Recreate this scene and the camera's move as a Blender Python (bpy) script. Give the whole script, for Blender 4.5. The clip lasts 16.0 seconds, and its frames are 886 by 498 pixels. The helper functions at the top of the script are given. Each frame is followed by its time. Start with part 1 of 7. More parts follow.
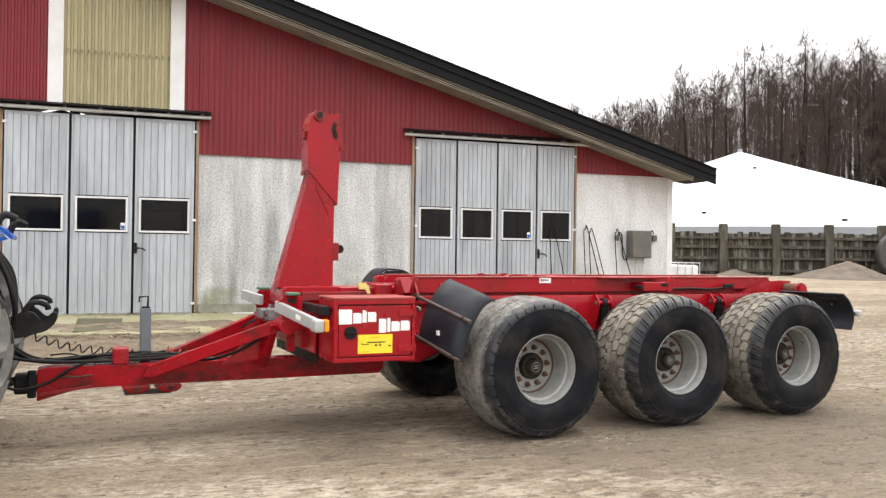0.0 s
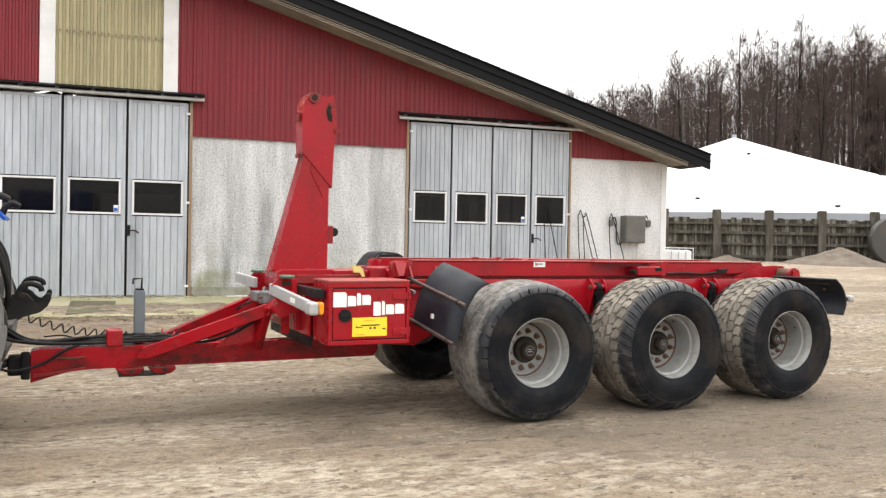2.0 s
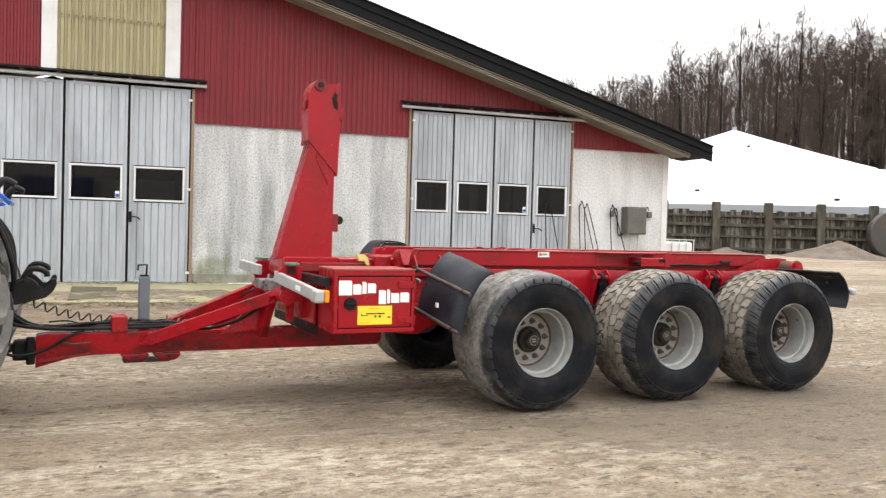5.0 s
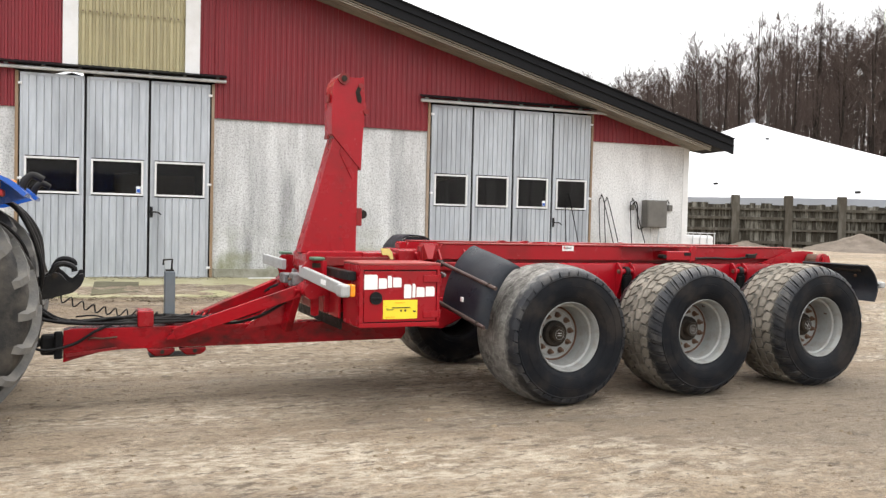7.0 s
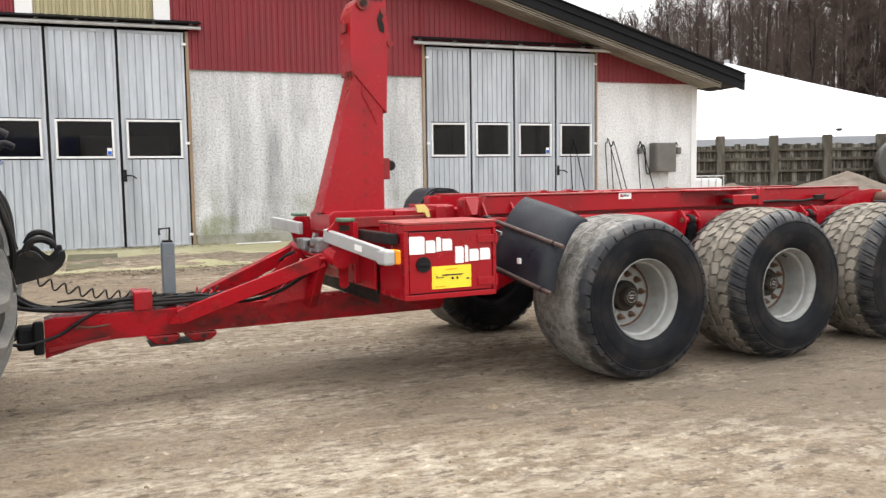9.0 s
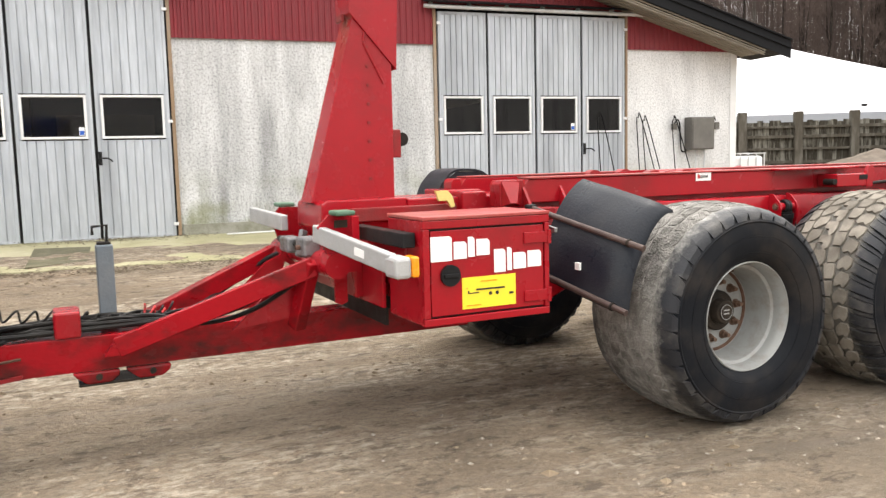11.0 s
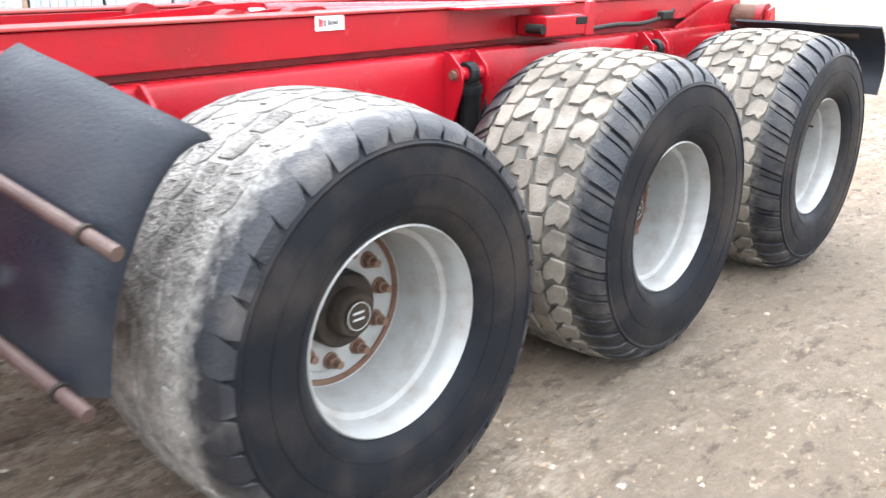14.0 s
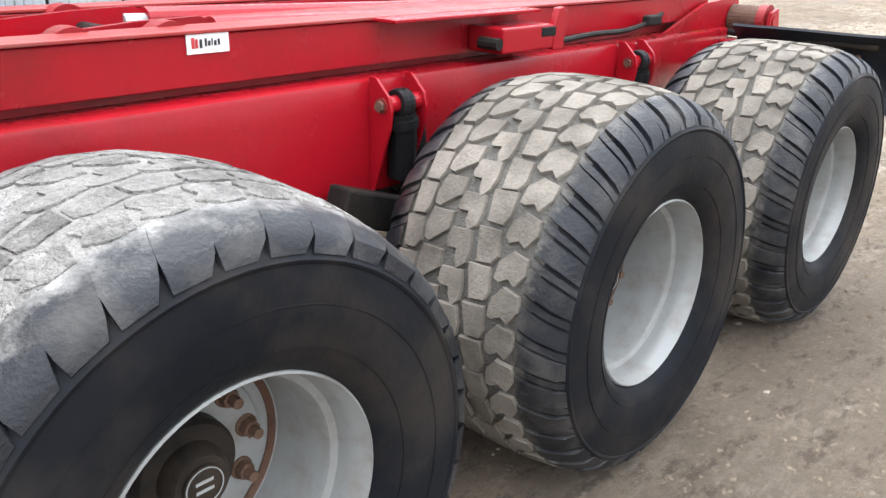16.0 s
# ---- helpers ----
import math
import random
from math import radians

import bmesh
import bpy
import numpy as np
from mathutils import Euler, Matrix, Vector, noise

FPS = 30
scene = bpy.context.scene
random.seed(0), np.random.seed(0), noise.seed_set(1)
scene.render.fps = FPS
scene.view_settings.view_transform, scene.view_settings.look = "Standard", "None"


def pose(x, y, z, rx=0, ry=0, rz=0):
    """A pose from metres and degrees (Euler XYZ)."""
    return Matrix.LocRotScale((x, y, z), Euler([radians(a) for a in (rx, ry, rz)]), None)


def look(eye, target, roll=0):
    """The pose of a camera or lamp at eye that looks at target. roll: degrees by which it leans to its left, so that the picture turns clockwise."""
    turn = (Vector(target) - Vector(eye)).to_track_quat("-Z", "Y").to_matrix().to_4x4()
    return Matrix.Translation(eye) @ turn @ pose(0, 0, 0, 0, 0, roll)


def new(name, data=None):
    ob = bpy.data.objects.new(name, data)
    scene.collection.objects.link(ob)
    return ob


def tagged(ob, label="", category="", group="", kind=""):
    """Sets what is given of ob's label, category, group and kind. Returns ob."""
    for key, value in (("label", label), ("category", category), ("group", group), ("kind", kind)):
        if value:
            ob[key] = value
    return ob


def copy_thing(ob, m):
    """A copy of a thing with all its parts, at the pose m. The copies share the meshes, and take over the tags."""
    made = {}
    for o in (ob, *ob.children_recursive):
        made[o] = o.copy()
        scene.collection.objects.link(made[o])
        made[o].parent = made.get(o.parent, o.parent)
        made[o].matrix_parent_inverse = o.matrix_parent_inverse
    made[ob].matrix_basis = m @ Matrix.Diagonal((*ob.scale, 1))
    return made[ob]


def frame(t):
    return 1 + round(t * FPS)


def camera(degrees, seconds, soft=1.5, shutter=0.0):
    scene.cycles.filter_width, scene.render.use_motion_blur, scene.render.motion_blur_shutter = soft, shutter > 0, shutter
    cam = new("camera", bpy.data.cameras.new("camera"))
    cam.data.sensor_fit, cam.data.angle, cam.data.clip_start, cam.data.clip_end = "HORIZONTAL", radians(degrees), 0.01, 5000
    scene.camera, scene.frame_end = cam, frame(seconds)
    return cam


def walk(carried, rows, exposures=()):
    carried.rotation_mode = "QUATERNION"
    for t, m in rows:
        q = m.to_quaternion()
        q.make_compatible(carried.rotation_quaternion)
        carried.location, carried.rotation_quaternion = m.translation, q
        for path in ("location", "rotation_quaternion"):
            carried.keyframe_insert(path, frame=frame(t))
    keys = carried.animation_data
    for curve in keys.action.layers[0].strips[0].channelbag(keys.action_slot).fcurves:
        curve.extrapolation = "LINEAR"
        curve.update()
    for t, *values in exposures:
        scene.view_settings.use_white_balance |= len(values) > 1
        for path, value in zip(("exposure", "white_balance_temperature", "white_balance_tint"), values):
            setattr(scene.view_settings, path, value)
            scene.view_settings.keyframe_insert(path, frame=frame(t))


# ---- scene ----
cam = camera(56.83, 16.0, soft=1.35, shutter=0.35)
# seconds; place in metres; yaw, pitch and roll in degrees
ROWS = [
    (0.0, 0.0043, 0.0015, 1.5969, 0.101, 0.457, -0.752),
    (0.5, 0.0018, 0.0051, 1.5974, 0.058, 0.093, -0.906),
    (1.0, -0.0005, 0.0050, 1.5939, -0.013, -0.246, -1.054),
    (1.5, -0.0024, 0.0082, 1.5941, -0.201, -0.473, -1.062),
    (2.0, -0.0036, 0.0048, 1.5883, -0.333, -0.628, -1.033),
    (2.5, -0.0154, 0.0078, 1.5876, -0.340, -0.854, -1.082),
    (3.0, -0.0306, 0.0092, 1.5891, -0.457, -0.780, -1.141),
    (5.5, -0.0699, -0.0020, 1.5832, -0.265, -1.427, -1.825),
    (6.0, -0.0623, -0.0167, 1.5853, 0.649, -1.288, -1.759),
    (6.5, -0.0802, -0.0044, 1.5887, 1.133, -1.184, -1.567),
    (7.0, -0.1494, 0.0370, 1.5750, 0.611, -1.769, -1.397),
    (7.5, -0.2823, 0.2341, 1.5724, -0.471, -2.439, -0.579),
    (8.0, -0.4588, 0.4627, 1.5472, -2.025, -3.078, -0.564),
    (8.5, -0.6727, 0.7766, 1.5640, -2.634, -4.064, -0.145),
    (9.0, -0.7601, 1.1631, 1.5357, -1.610, -4.932, 0.871),
    (9.5, -0.8353, 1.5544, 1.5298, 0.076, -4.824, 1.019),
    (12.0, -0.8481, 3.6004, 1.5030, -5.652, -10.821, 2.453),
    (12.5, -0.6582, 4.0594, 1.5080, -11.874, -14.833, 1.190),
    (13.0, -0.3834, 4.4787, 1.5639, -16.122, -17.669, 1.031),
    (13.5, -0.0529, 4.8554, 1.5852, -18.577, -18.505, 0.647),
    (14.0, 0.2636, 5.1991, 1.5774, -21.517, -19.379, -0.298),
    (14.5, 0.5346, 5.4650, 1.5856, -22.697, -20.226, -0.495),
    (15.0, 0.7071, 5.6717, 1.5906, -22.403, -20.272, -0.210),
    (15.5, 0.7387, 5.7804, 1.6062, -23.264, -20.146, 0.106),
    (16.0, 0.7363, 5.8552, 1.6591, -22.306, -21.086, -1.242),
]
EXPOSURE = [(0.0, 0.18, 6550, 10), (3.0, 0.2, 6550, 10), (7.0, 0.16, 6450, 10), (8.5, 0.16, 6450, 10), (9.5, 0.34, 6450, 10), (12.0, 0.52, 6750, 10), (12.5, 0.92, 6150, 10), (13.0, 1.22, 5800, 10), (14.0, 1.36, 5850, 10), (14.5, 1.42, 5900, 10), (15.0, 1.42, 5900, 10), (15.5, 0.66, 5850, 10), (16.0, 0.6, 5900, 10)]
walk(cam, [(t, pose(x, y, z, 90 + pitch, roll, yaw)) for t, x, y, z, yaw, pitch, roll in ROWS], EXPOSURE)

# ---- light: bright overcast sky, very soft high sun from over the barn ----
world = bpy.data.worlds.new("overcast")
scene.world = world
world.use_nodes = True
wn, wl = world.node_tree.nodes, world.node_tree.links
wn.clear()
sky = wn.new("ShaderNodeTexSky")
sky.sky_type, sky.sun_disc = "NISHITA", False
sky.sun_elevation, sky.sun_rotation, sky.dust_density = radians(69), radians(23), 4.0
cloud = wn.new("ShaderNodeMix")
cloud.data_type = "RGBA"
cloud.inputs[0].default_value = 0.92
height = wn.new("ShaderNodeTexGradient")
height.texture_mapping.mapping_x, height.texture_mapping.mapping_y, height.texture_mapping.mapping_z = "Z", "X", "Y"
bright = wn.new("ShaderNodeMix")
bright.data_type = "RGBA"
bright.inputs[6].default_value = (5.5, 5.45, 5.4, 1)
bright.inputs[7].default_value = (19.0, 18.7, 18.3, 1)
wl.new(height.outputs["Fac"], bright.inputs[0])
wl.new(bright.outputs[2], cloud.inputs[7])
wback = wn.new("ShaderNodeBackground")
wback.inputs[1].default_value = 0.19
wout = wn.new("ShaderNodeOutputWorld")
wl.new(sky.outputs[0], cloud.inputs[6])
wl.new(cloud.outputs[2], wback.inputs[0])
wl.new(wback.outputs[0], wout.inputs[0])
sun = new("sun", bpy.data.lights.new("sun", "SUN"))
sun.data.energy, sun.data.angle, sun.data.color = 1.1, radians(24), (1.0, 0.95, 0.88)
sun.matrix_world = look((2.5, 12, 17), (0, 6, 0))

# ---- materials ----
MATS = {}


def paint(name, base, other=None, dirt=None, rough=0.5, metal=0.0, scale=6.0, fine=60.0, amount=0.5, dirt_amount=0.3, bump=0.15, stretch=(1, 1, 1), spec=0.5, rough_spread=0.12, dirt_scale=2.0):
    """A surface of two tones at one scale, fine grain and soft patches of dirt."""
    m = bpy.data.materials.new(name)
    m.use_nodes = True
    n, l = m.node_tree.nodes, m.node_tree.links
    b = n["Principled BSDF"]
    co = n.new("ShaderNodeTexCoord")
    mp = n.new("ShaderNodeMapping")
    mp.inputs["Scale"].default_value = stretch
    l.new(co.outputs["Object"], mp.inputs["Vector"])

    def cloudy(s, detail, lo, hi):
        t = n.new("ShaderNodeTexNoise")
        t.inputs["Scale"].default_value, t.inputs["Detail"].default_value, t.inputs["Roughness"].default_value = s, detail, 0.62
        l.new(mp.outputs[0], t.inputs["Vector"])
        r = n.new("ShaderNodeMapRange")
        r.inputs["From Min"].default_value, r.inputs["From Max"].default_value = lo, hi
        l.new(t.outputs["Fac"], r.inputs["Value"])
        return r.outputs[0]

    def mix(fac, a, c, weight):
        x = n.new("ShaderNodeMix")
        x.data_type = "RGBA"
        w = n.new("ShaderNodeMath")
        w.operation = "MULTIPLY"
        w.inputs[1].default_value = weight
        l.new(fac, w.inputs[0])
        l.new(w.outputs[0], x.inputs[0])
        if isinstance(a, tuple):
            x.inputs[6].default_value = (*a, 1)
        else:
            l.new(a, x.inputs[6])
        x.inputs[7].default_value = (*c, 1)
        return x.outputs[2]

    other = other or tuple(c * 0.72 for c in base)
    big = cloudy(scale, 5, 0.35, 0.68)
    small = cloudy(fine, 3, 0.3, 0.7)
    col = mix(big, base, other, amount)
    col = mix(small, col, tuple(c * 0.8 for c in other), amount * 0.5)
    if dirt:
        patch = cloudy(dirt_scale, 8, 0.47, 0.66)
        col = mix(patch, col, dirt, dirt_amount)
    l.new(col, b.inputs["Base Color"])
    rr = n.new("ShaderNodeMapRange")
    rr.inputs["To Min"].default_value, rr.inputs["To Max"].default_value = max(0.03, rough - rough_spread), min(1.0, rough + rough_spread)
    l.new(big, rr.inputs["Value"])
    l.new(rr.outputs[0], b.inputs["Roughness"])
    b.inputs["Metallic"].default_value = metal
    b.inputs["Specular IOR Level"].default_value = spec
    if bump:
        bp = n.new("ShaderNodeBump")
        bp.inputs["Strength"].default_value, bp.inputs["Distance"].default_value = bump, 0.01
        l.new(small, bp.inputs["Height"])
        l.new(bp.outputs[0], b.inputs["Normal"])
    MATS[name] = m
    return m


RED = paint("red_paint", (0.325, 0.0062, 0.0135), (0.262, 0.0048, 0.011), (0.10, 0.016, 0.013), rough=0.26, scale=2.5, fine=45, amount=0.5, dirt_amount=0.35, bump=0.05, dirt_scale=2.2, spec=0.32)
RED_WORN = paint("worn_red_paint", (0.27, 0.010, 0.014), (0.17, 0.014, 0.014), (0.085, 0.055, 0.042), rough=0.42, scale=5, fine=60, amount=0.6, dirt_amount=0.55, bump=0.15, spec=0.3)
RUBBER = paint("tyre_rubber", (0.0070, 0.0082, 0.0108), (0.0135, 0.0145, 0.0170), (0.085, 0.067, 0.051), rough=0.46, scale=5, fine=90, amount=0.7, dirt_amount=0.24, bump=0.1, dirt_scale=3.0, spec=0.07)
TREAD = paint("dusty_tread_rubber", (0.265, 0.240, 0.203), (0.165, 0.146, 0.120), (0.075, 0.066, 0.056), rough=0.9, scale=7, fine=90, amount=0.75, dirt_amount=0.6, bump=0.3, dirt_scale=3.4, spec=0.2)
CHALK = paint("chalk_filled_groove", (0.36, 0.347, 0.322), (0.19, 0.183, 0.17), (0.11, 0.103, 0.094), rough=0.95, scale=11, fine=80, amount=0.8, dirt_amount=0.5, bump=0.8, dirt_scale=4, spec=0.15)
TREAD_WORN = paint("chalky_worn_tread", (0.38, 0.365, 0.338), (0.165, 0.159, 0.148), (0.08, 0.075, 0.068), rough=0.95, scale=9, fine=75, amount=0.95, dirt_amount=0.65, bump=1.0, dirt_scale=4.5, spec=0.2)
# dusty groove floor, toned down to carry the shade between the blocks
TREAD_GAP = paint("dusty_shaded_tread_groove", (0.15, 0.142, 0.127), (0.085, 0.08, 0.071), (0.075, 0.066, 0.056), rough=0.95, spec=0.1, scale=7, fine=120, amount=0.7, dirt_amount=0.6, bump=0.5, dirt_scale=2.6)
SHOULDER = paint("tyre_shoulder_rubber", (0.011, 0.0125, 0.0165), (0.020, 0.021, 0.025), (0.17, 0.155, 0.135), rough=0.42, scale=8, fine=90, amount=0.6, dirt_amount=0.3, bump=0.2, dirt_scale=6, spec=0.3)
RIM = paint("silver_rim_paint", (0.285, 0.292, 0.284), (0.25, 0.255, 0.248), (0.13, 0.08, 0.048), rough=0.36, metal=0.12, scale=1.6, fine=40, amount=0.22, dirt_amount=0.34, bump=0.02, dirt_scale=11)
RUST = paint("rusty_steel", (0.115, 0.052, 0.029), (0.065, 0.034, 0.023), (0.2, 0.14, 0.095), rough=0.85, scale=18, fine=120, amount=0.8, dirt_amount=0.4, bump=0.4)
HUB = paint("greasy_black_hub", (0.012, 0.0115, 0.011), (0.028, 0.024, 0.021), (0.09, 0.066, 0.045), spec=0.08, rough=0.5, scale=14, fine=90, amount=0.6, dirt_amount=0.35, bump=0.2)
BLACK = paint("black_plastic", (0.010, 0.010, 0.011), (0.018, 0.018, 0.019), (0.07, 0.062, 0.05), spec=0.1, rough=0.45, scale=7, fine=80, amount=0.6, dirt_amount=0.3, bump=0.08)
FLAP = paint("black_rubber_flap", (0.0095, 0.012, 0.0175), (0.017, 0.0195, 0.026), (0.06, 0.056, 0.05), spec=0.2, rough=0.38, scale=4, fine=70, amount=0.6, dirt_amount=0.22, bump=0.12)
HOSE = paint("hose_rubber", (0.008, 0.008, 0.009), (0.016, 0.0155, 0.015), (0.05, 0.045, 0.036), spec=0.12, rough=0.42, scale=14, fine=60, dirt_amount=0.25)
PIPE = paint("rusty_pipe", (0.060, 0.036, 0.031), (0.035, 0.022, 0.02), (0.14, 0.1, 0.08), rough=0.55, scale=12, fine=90, amount=0.7, dirt_amount=0.35, bump=0.15, spec=0.3)
SILVER = paint("silver_grey_paint", (0.40, 0.408, 0.41), (0.34, 0.345, 0.345), (0.2, 0.18, 0.15), rough=0.4, metal=0.15, scale=6, fine=70, amount=0.35, dirt_amount=0.25, dirt_scale=7)
CAST = paint("grey_cast_metal", (0.26, 0.265, 0.27), (0.15, 0.15, 0.15), (0.06, 0.05, 0.042), rough=0.45, metal=0.5, scale=14, fine=80, amount=0.7, dirt_amount=0.6, bump=0.3, dirt_scale=9)
RED_OILY = paint("oily_red_paint", (0.335, 0.0055, 0.012), (0.22, 0.004, 0.0085), (0.022, 0.013, 0.011), rough=0.28, scale=2.5, fine=45, amount=0.5, dirt_amount=0.92, bump=0.08, dirt_scale=3.4, spec=0.18, stretch=(0.6, 1, 1))
GREYSTEEL = paint("grey_blue_steel", (0.13, 0.16, 0.185), (0.10, 0.12, 0.14), (0.2, 0.19, 0.17), rough=0.45, metal=0.2, scale=6, fine=70, dirt_amount=0.3)
GREEN = paint("green_pad", (0.020, 0.105, 0.050), (0.034, 0.125, 0.066), (0.17, 0.20, 0.16), rough=0.6, scale=10, dirt_amount=0.4, bump=0.1)
YELLOW = paint("yellow_sticker", (0.84, 0.66, 0.035), (0.8, 0.6, 0.03), rough=0.4, scale=3, amount=0.25, bump=0.0)
WHITE = paint("white_sticker", (0.82, 0.82, 0.81), (0.75, 0.75, 0.74), rough=0.42, scale=6, amount=0.25, bump=0.0)
DARKINK = paint("black_print", (0.015, 0.015, 0.015), rough=0.5, bump=0.0)
REDINK = paint("red_print", (0.55, 0.04, 0.04), rough=0.5, bump=0.0)
# faded red for upward faces; the sky's pinkish sheen is mixed into the colour
RED_FADED_SHEEN = paint("faded_red_sheen_paint", (0.33, 0.042, 0.038), (0.26, 0.022, 0.021), (0.24, 0.13, 0.105), rough=0.4, scale=4, fine=50, amount=0.6, dirt_amount=0.45, bump=0.08, spec=0.35)
PALE_YELLOW = paint("weathered_yellow_pad", (0.74, 0.62, 0.20), (0.62, 0.50, 0.16), (0.4, 0.34, 0.2), rough=0.6, scale=14, dirt_amount=0.4, bump=0.1)
ORANGE = paint("amber_lens", (0.85, 0.30, 0.01), (0.75, 0.22, 0.01), rough=0.25, scale=30, bump=0.0)
BLUE = paint("blue_tractor_paint", (0.012, 0.10, 0.48), (0.01, 0.08, 0.40), (0.12, 0.13, 0.15), rough=0.25, scale=3, dirt_amount=0.12, bump=0.0)
LOADER = paint("yellow_machine_paint", (0.70, 0.36, 0.015), (0.6, 0.3, 0.015), (0.25, 0.18, 0.1), rough=0.45, scale=3, dirt_amount=0.25)
BARNRED = paint("dark_red_sheet_metal", (0.212, 0.0225, 0.030), (0.176, 0.0195, 0.0265), (0.118, 0.029, 0.032), rough=0.5, scale=1.1, fine=30, amount=0.5, dirt_amount=0.35, stretch=(1, 1, 0.35), spec=0.3)
ZINC = paint("galvanised_sheet", (0.53, 0.565, 0.605), (0.35, 0.378, 0.41), (0.20, 0.213, 0.228), rough=0.42, metal=0.25, scale=4.0, fine=26, amount=0.8, dirt_amount=0.5, stretch=(1, 1, 0.12), dirt_scale=2.2)
ZINCFRAME = paint("galvanised_rail", (0.60, 0.62, 0.63), (0.48, 0.49, 0.50), (0.22, 0.18, 0.14), rough=0.4, metal=0.2, scale=6, fine=60, dirt_amount=0.35)
WHITEWOOD = paint("white_painted_board", (0.74, 0.745, 0.75), (0.66, 0.66, 0.65), (0.42, 0.4, 0.36), rough=0.6, scale=3, dirt_amount=0.25)
FRP = paint("yellowed_translucent_sheet", (0.40, 0.355, 0.20), (0.31, 0.275, 0.155), (0.22, 0.19, 0.11), rough=0.4, scale=1.6, fine=20, amount=0.6, dirt_amount=0.45, stretch=(1, 1, 0.25))
ROOFBLACK = paint("black_roof_sheet", (0.011, 0.0115, 0.013), (0.018, 0.0185, 0.02), spec=0.06, rough=0.6, scale=3)
SOFFIT = paint("grey_weathered_board", (0.30, 0.27, 0.22), (0.22, 0.196, 0.16), (0.11, 0.098, 0.082), rough=0.85, scale=4, fine=50, dirt_amount=0.45, stretch=(0.4, 1, 1))
OLDWOOD = paint("rust_stained_timber", (0.30, 0.21, 0.13), (0.20, 0.13, 0.08), (0.33, 0.30, 0.26), rough=0.85, scale=5, dirt_amount=0.5, stretch=(1, 1, 0.3))
FENCEWOOD = paint("dark_wet_timber", (0.052, 0.046, 0.035), (0.027, 0.024, 0.019), (0.24, 0.232, 0.20), rough=0.85, scale=3, fine=24, amount=0.7, dirt_amount=0.85, stretch=(1, 1, 0.14), dirt_scale=4.6, spec=0.1)
FENCEPOST = paint("grey_brown_post", (0.078, 0.069, 0.055), (0.046, 0.041, 0.034), (0.19, 0.182, 0.156), rough=0.85, scale=3, fine=24, amount=0.6, dirt_amount=0.5, stretch=(1, 1, 0.25), dirt_scale=3, spec=0.1)
TENT = paint("white_tarpaulin", (0.63, 0.64, 0.665), (0.56, 0.572, 0.60), (0.5, 0.505, 0.52), rough=0.5, scale=0.2, fine=2, amount=0.3, dirt_amount=0.12, bump=0.02, dirt_scale=0.3)
TENTSKIRT = paint("grey_tarpaulin_edge", (0.33, 0.35, 0.385), (0.26, 0.275, 0.30), rough=0.5, scale=1)
BARK = paint("bark", (0.026, 0.020, 0.017), (0.015, 0.012, 0.010), (0.06, 0.055, 0.048), rough=0.95, scale=1.2, fine=9, amount=0.7, dirt_amount=0.25, bump=0.0, spec=0.05)
BIRCH = paint("pale_bark", (0.10, 0.092, 0.082), (0.06, 0.054, 0.047), (0.03, 0.026, 0.023), rough=0.9, scale=2.0, fine=6, amount=0.6, dirt_amount=0.8, bump=0.0)
TWIGS = paint("brown_twigs", (0.082, 0.062, 0.053), (0.050, 0.038, 0.033), rough=0.95, scale=0.3, bump=0.0, spec=0.02)
CONCRETE = paint("mossy_concrete", (0.41, 0.375, 0.255), (0.30, 0.295, 0.145), (0.19, 0.17, 0.10), rough=0.9, scale=1.3, fine=30, amount=0.7, dirt_amount=0.45, bump=0.35, dirt_scale=1.1)
BOXGREY = paint("grey_enamel_box", (0.11, 0.103, 0.092), (0.08, 0.075, 0.067), (0.2, 0.19, 0.17), rough=0.45, scale=5, dirt_amount=0.25)
STONE = paint("pale_gravel", (0.30, 0.26, 0.21), (0.19, 0.162, 0.13), (0.42, 0.375, 0.31), rough=0.9, scale=9, fine=60, amount=0.7, dirt_amount=0.5)
SAND = paint("earth_heap", (0.135, 0.106, 0.082), (0.085, 0.069, 0.054), (0.07, 0.06, 0.045), rough=0.95, scale=2, fine=20, amount=0.6, dirt_amount=0.5, bump=0.5)
LITTER = paint("leaf_litter", (0.15, 0.112, 0.068), (0.08, 0.062, 0.042), rough=0.95, scale=1.5, amount=0.8)
# barn inside: the gloom of the unlit room is put into a near-black colour
DARKROOM = paint("shade_dark_interior", (0.025, 0.02, 0.017), (0.015, 0.013, 0.011), rough=0.9, spec=0.1, scale=2)


def by_island(m, low):
    """Make each separate block of a mesh a little lighter or darker."""
    n, l = m.node_tree.nodes, m.node_tree.links
    b = n["Principled BSDF"]
    col = b.inputs["Base Color"].links[0].from_socket
    geo = n.new("ShaderNodeNewGeometry")
    r = n.new("ShaderNodeMapRange")
    r.inputs["To Min"].default_value, r.inputs["To Max"].default_value = low, 1.1
    l.new(geo.outputs["Random Per Island"], r.inputs["Value"])
    x = n.new("ShaderNodeVectorMath")
    x.operation = "SCALE"
    l.new(col, x.inputs[0])
    l.new(r.outputs[0], x.inputs["Scale"])
    l.new(x.outputs[0], b.inputs["Base Color"])


by_island(TREAD, 0.78)
by_island(SHOULDER, 0.75)


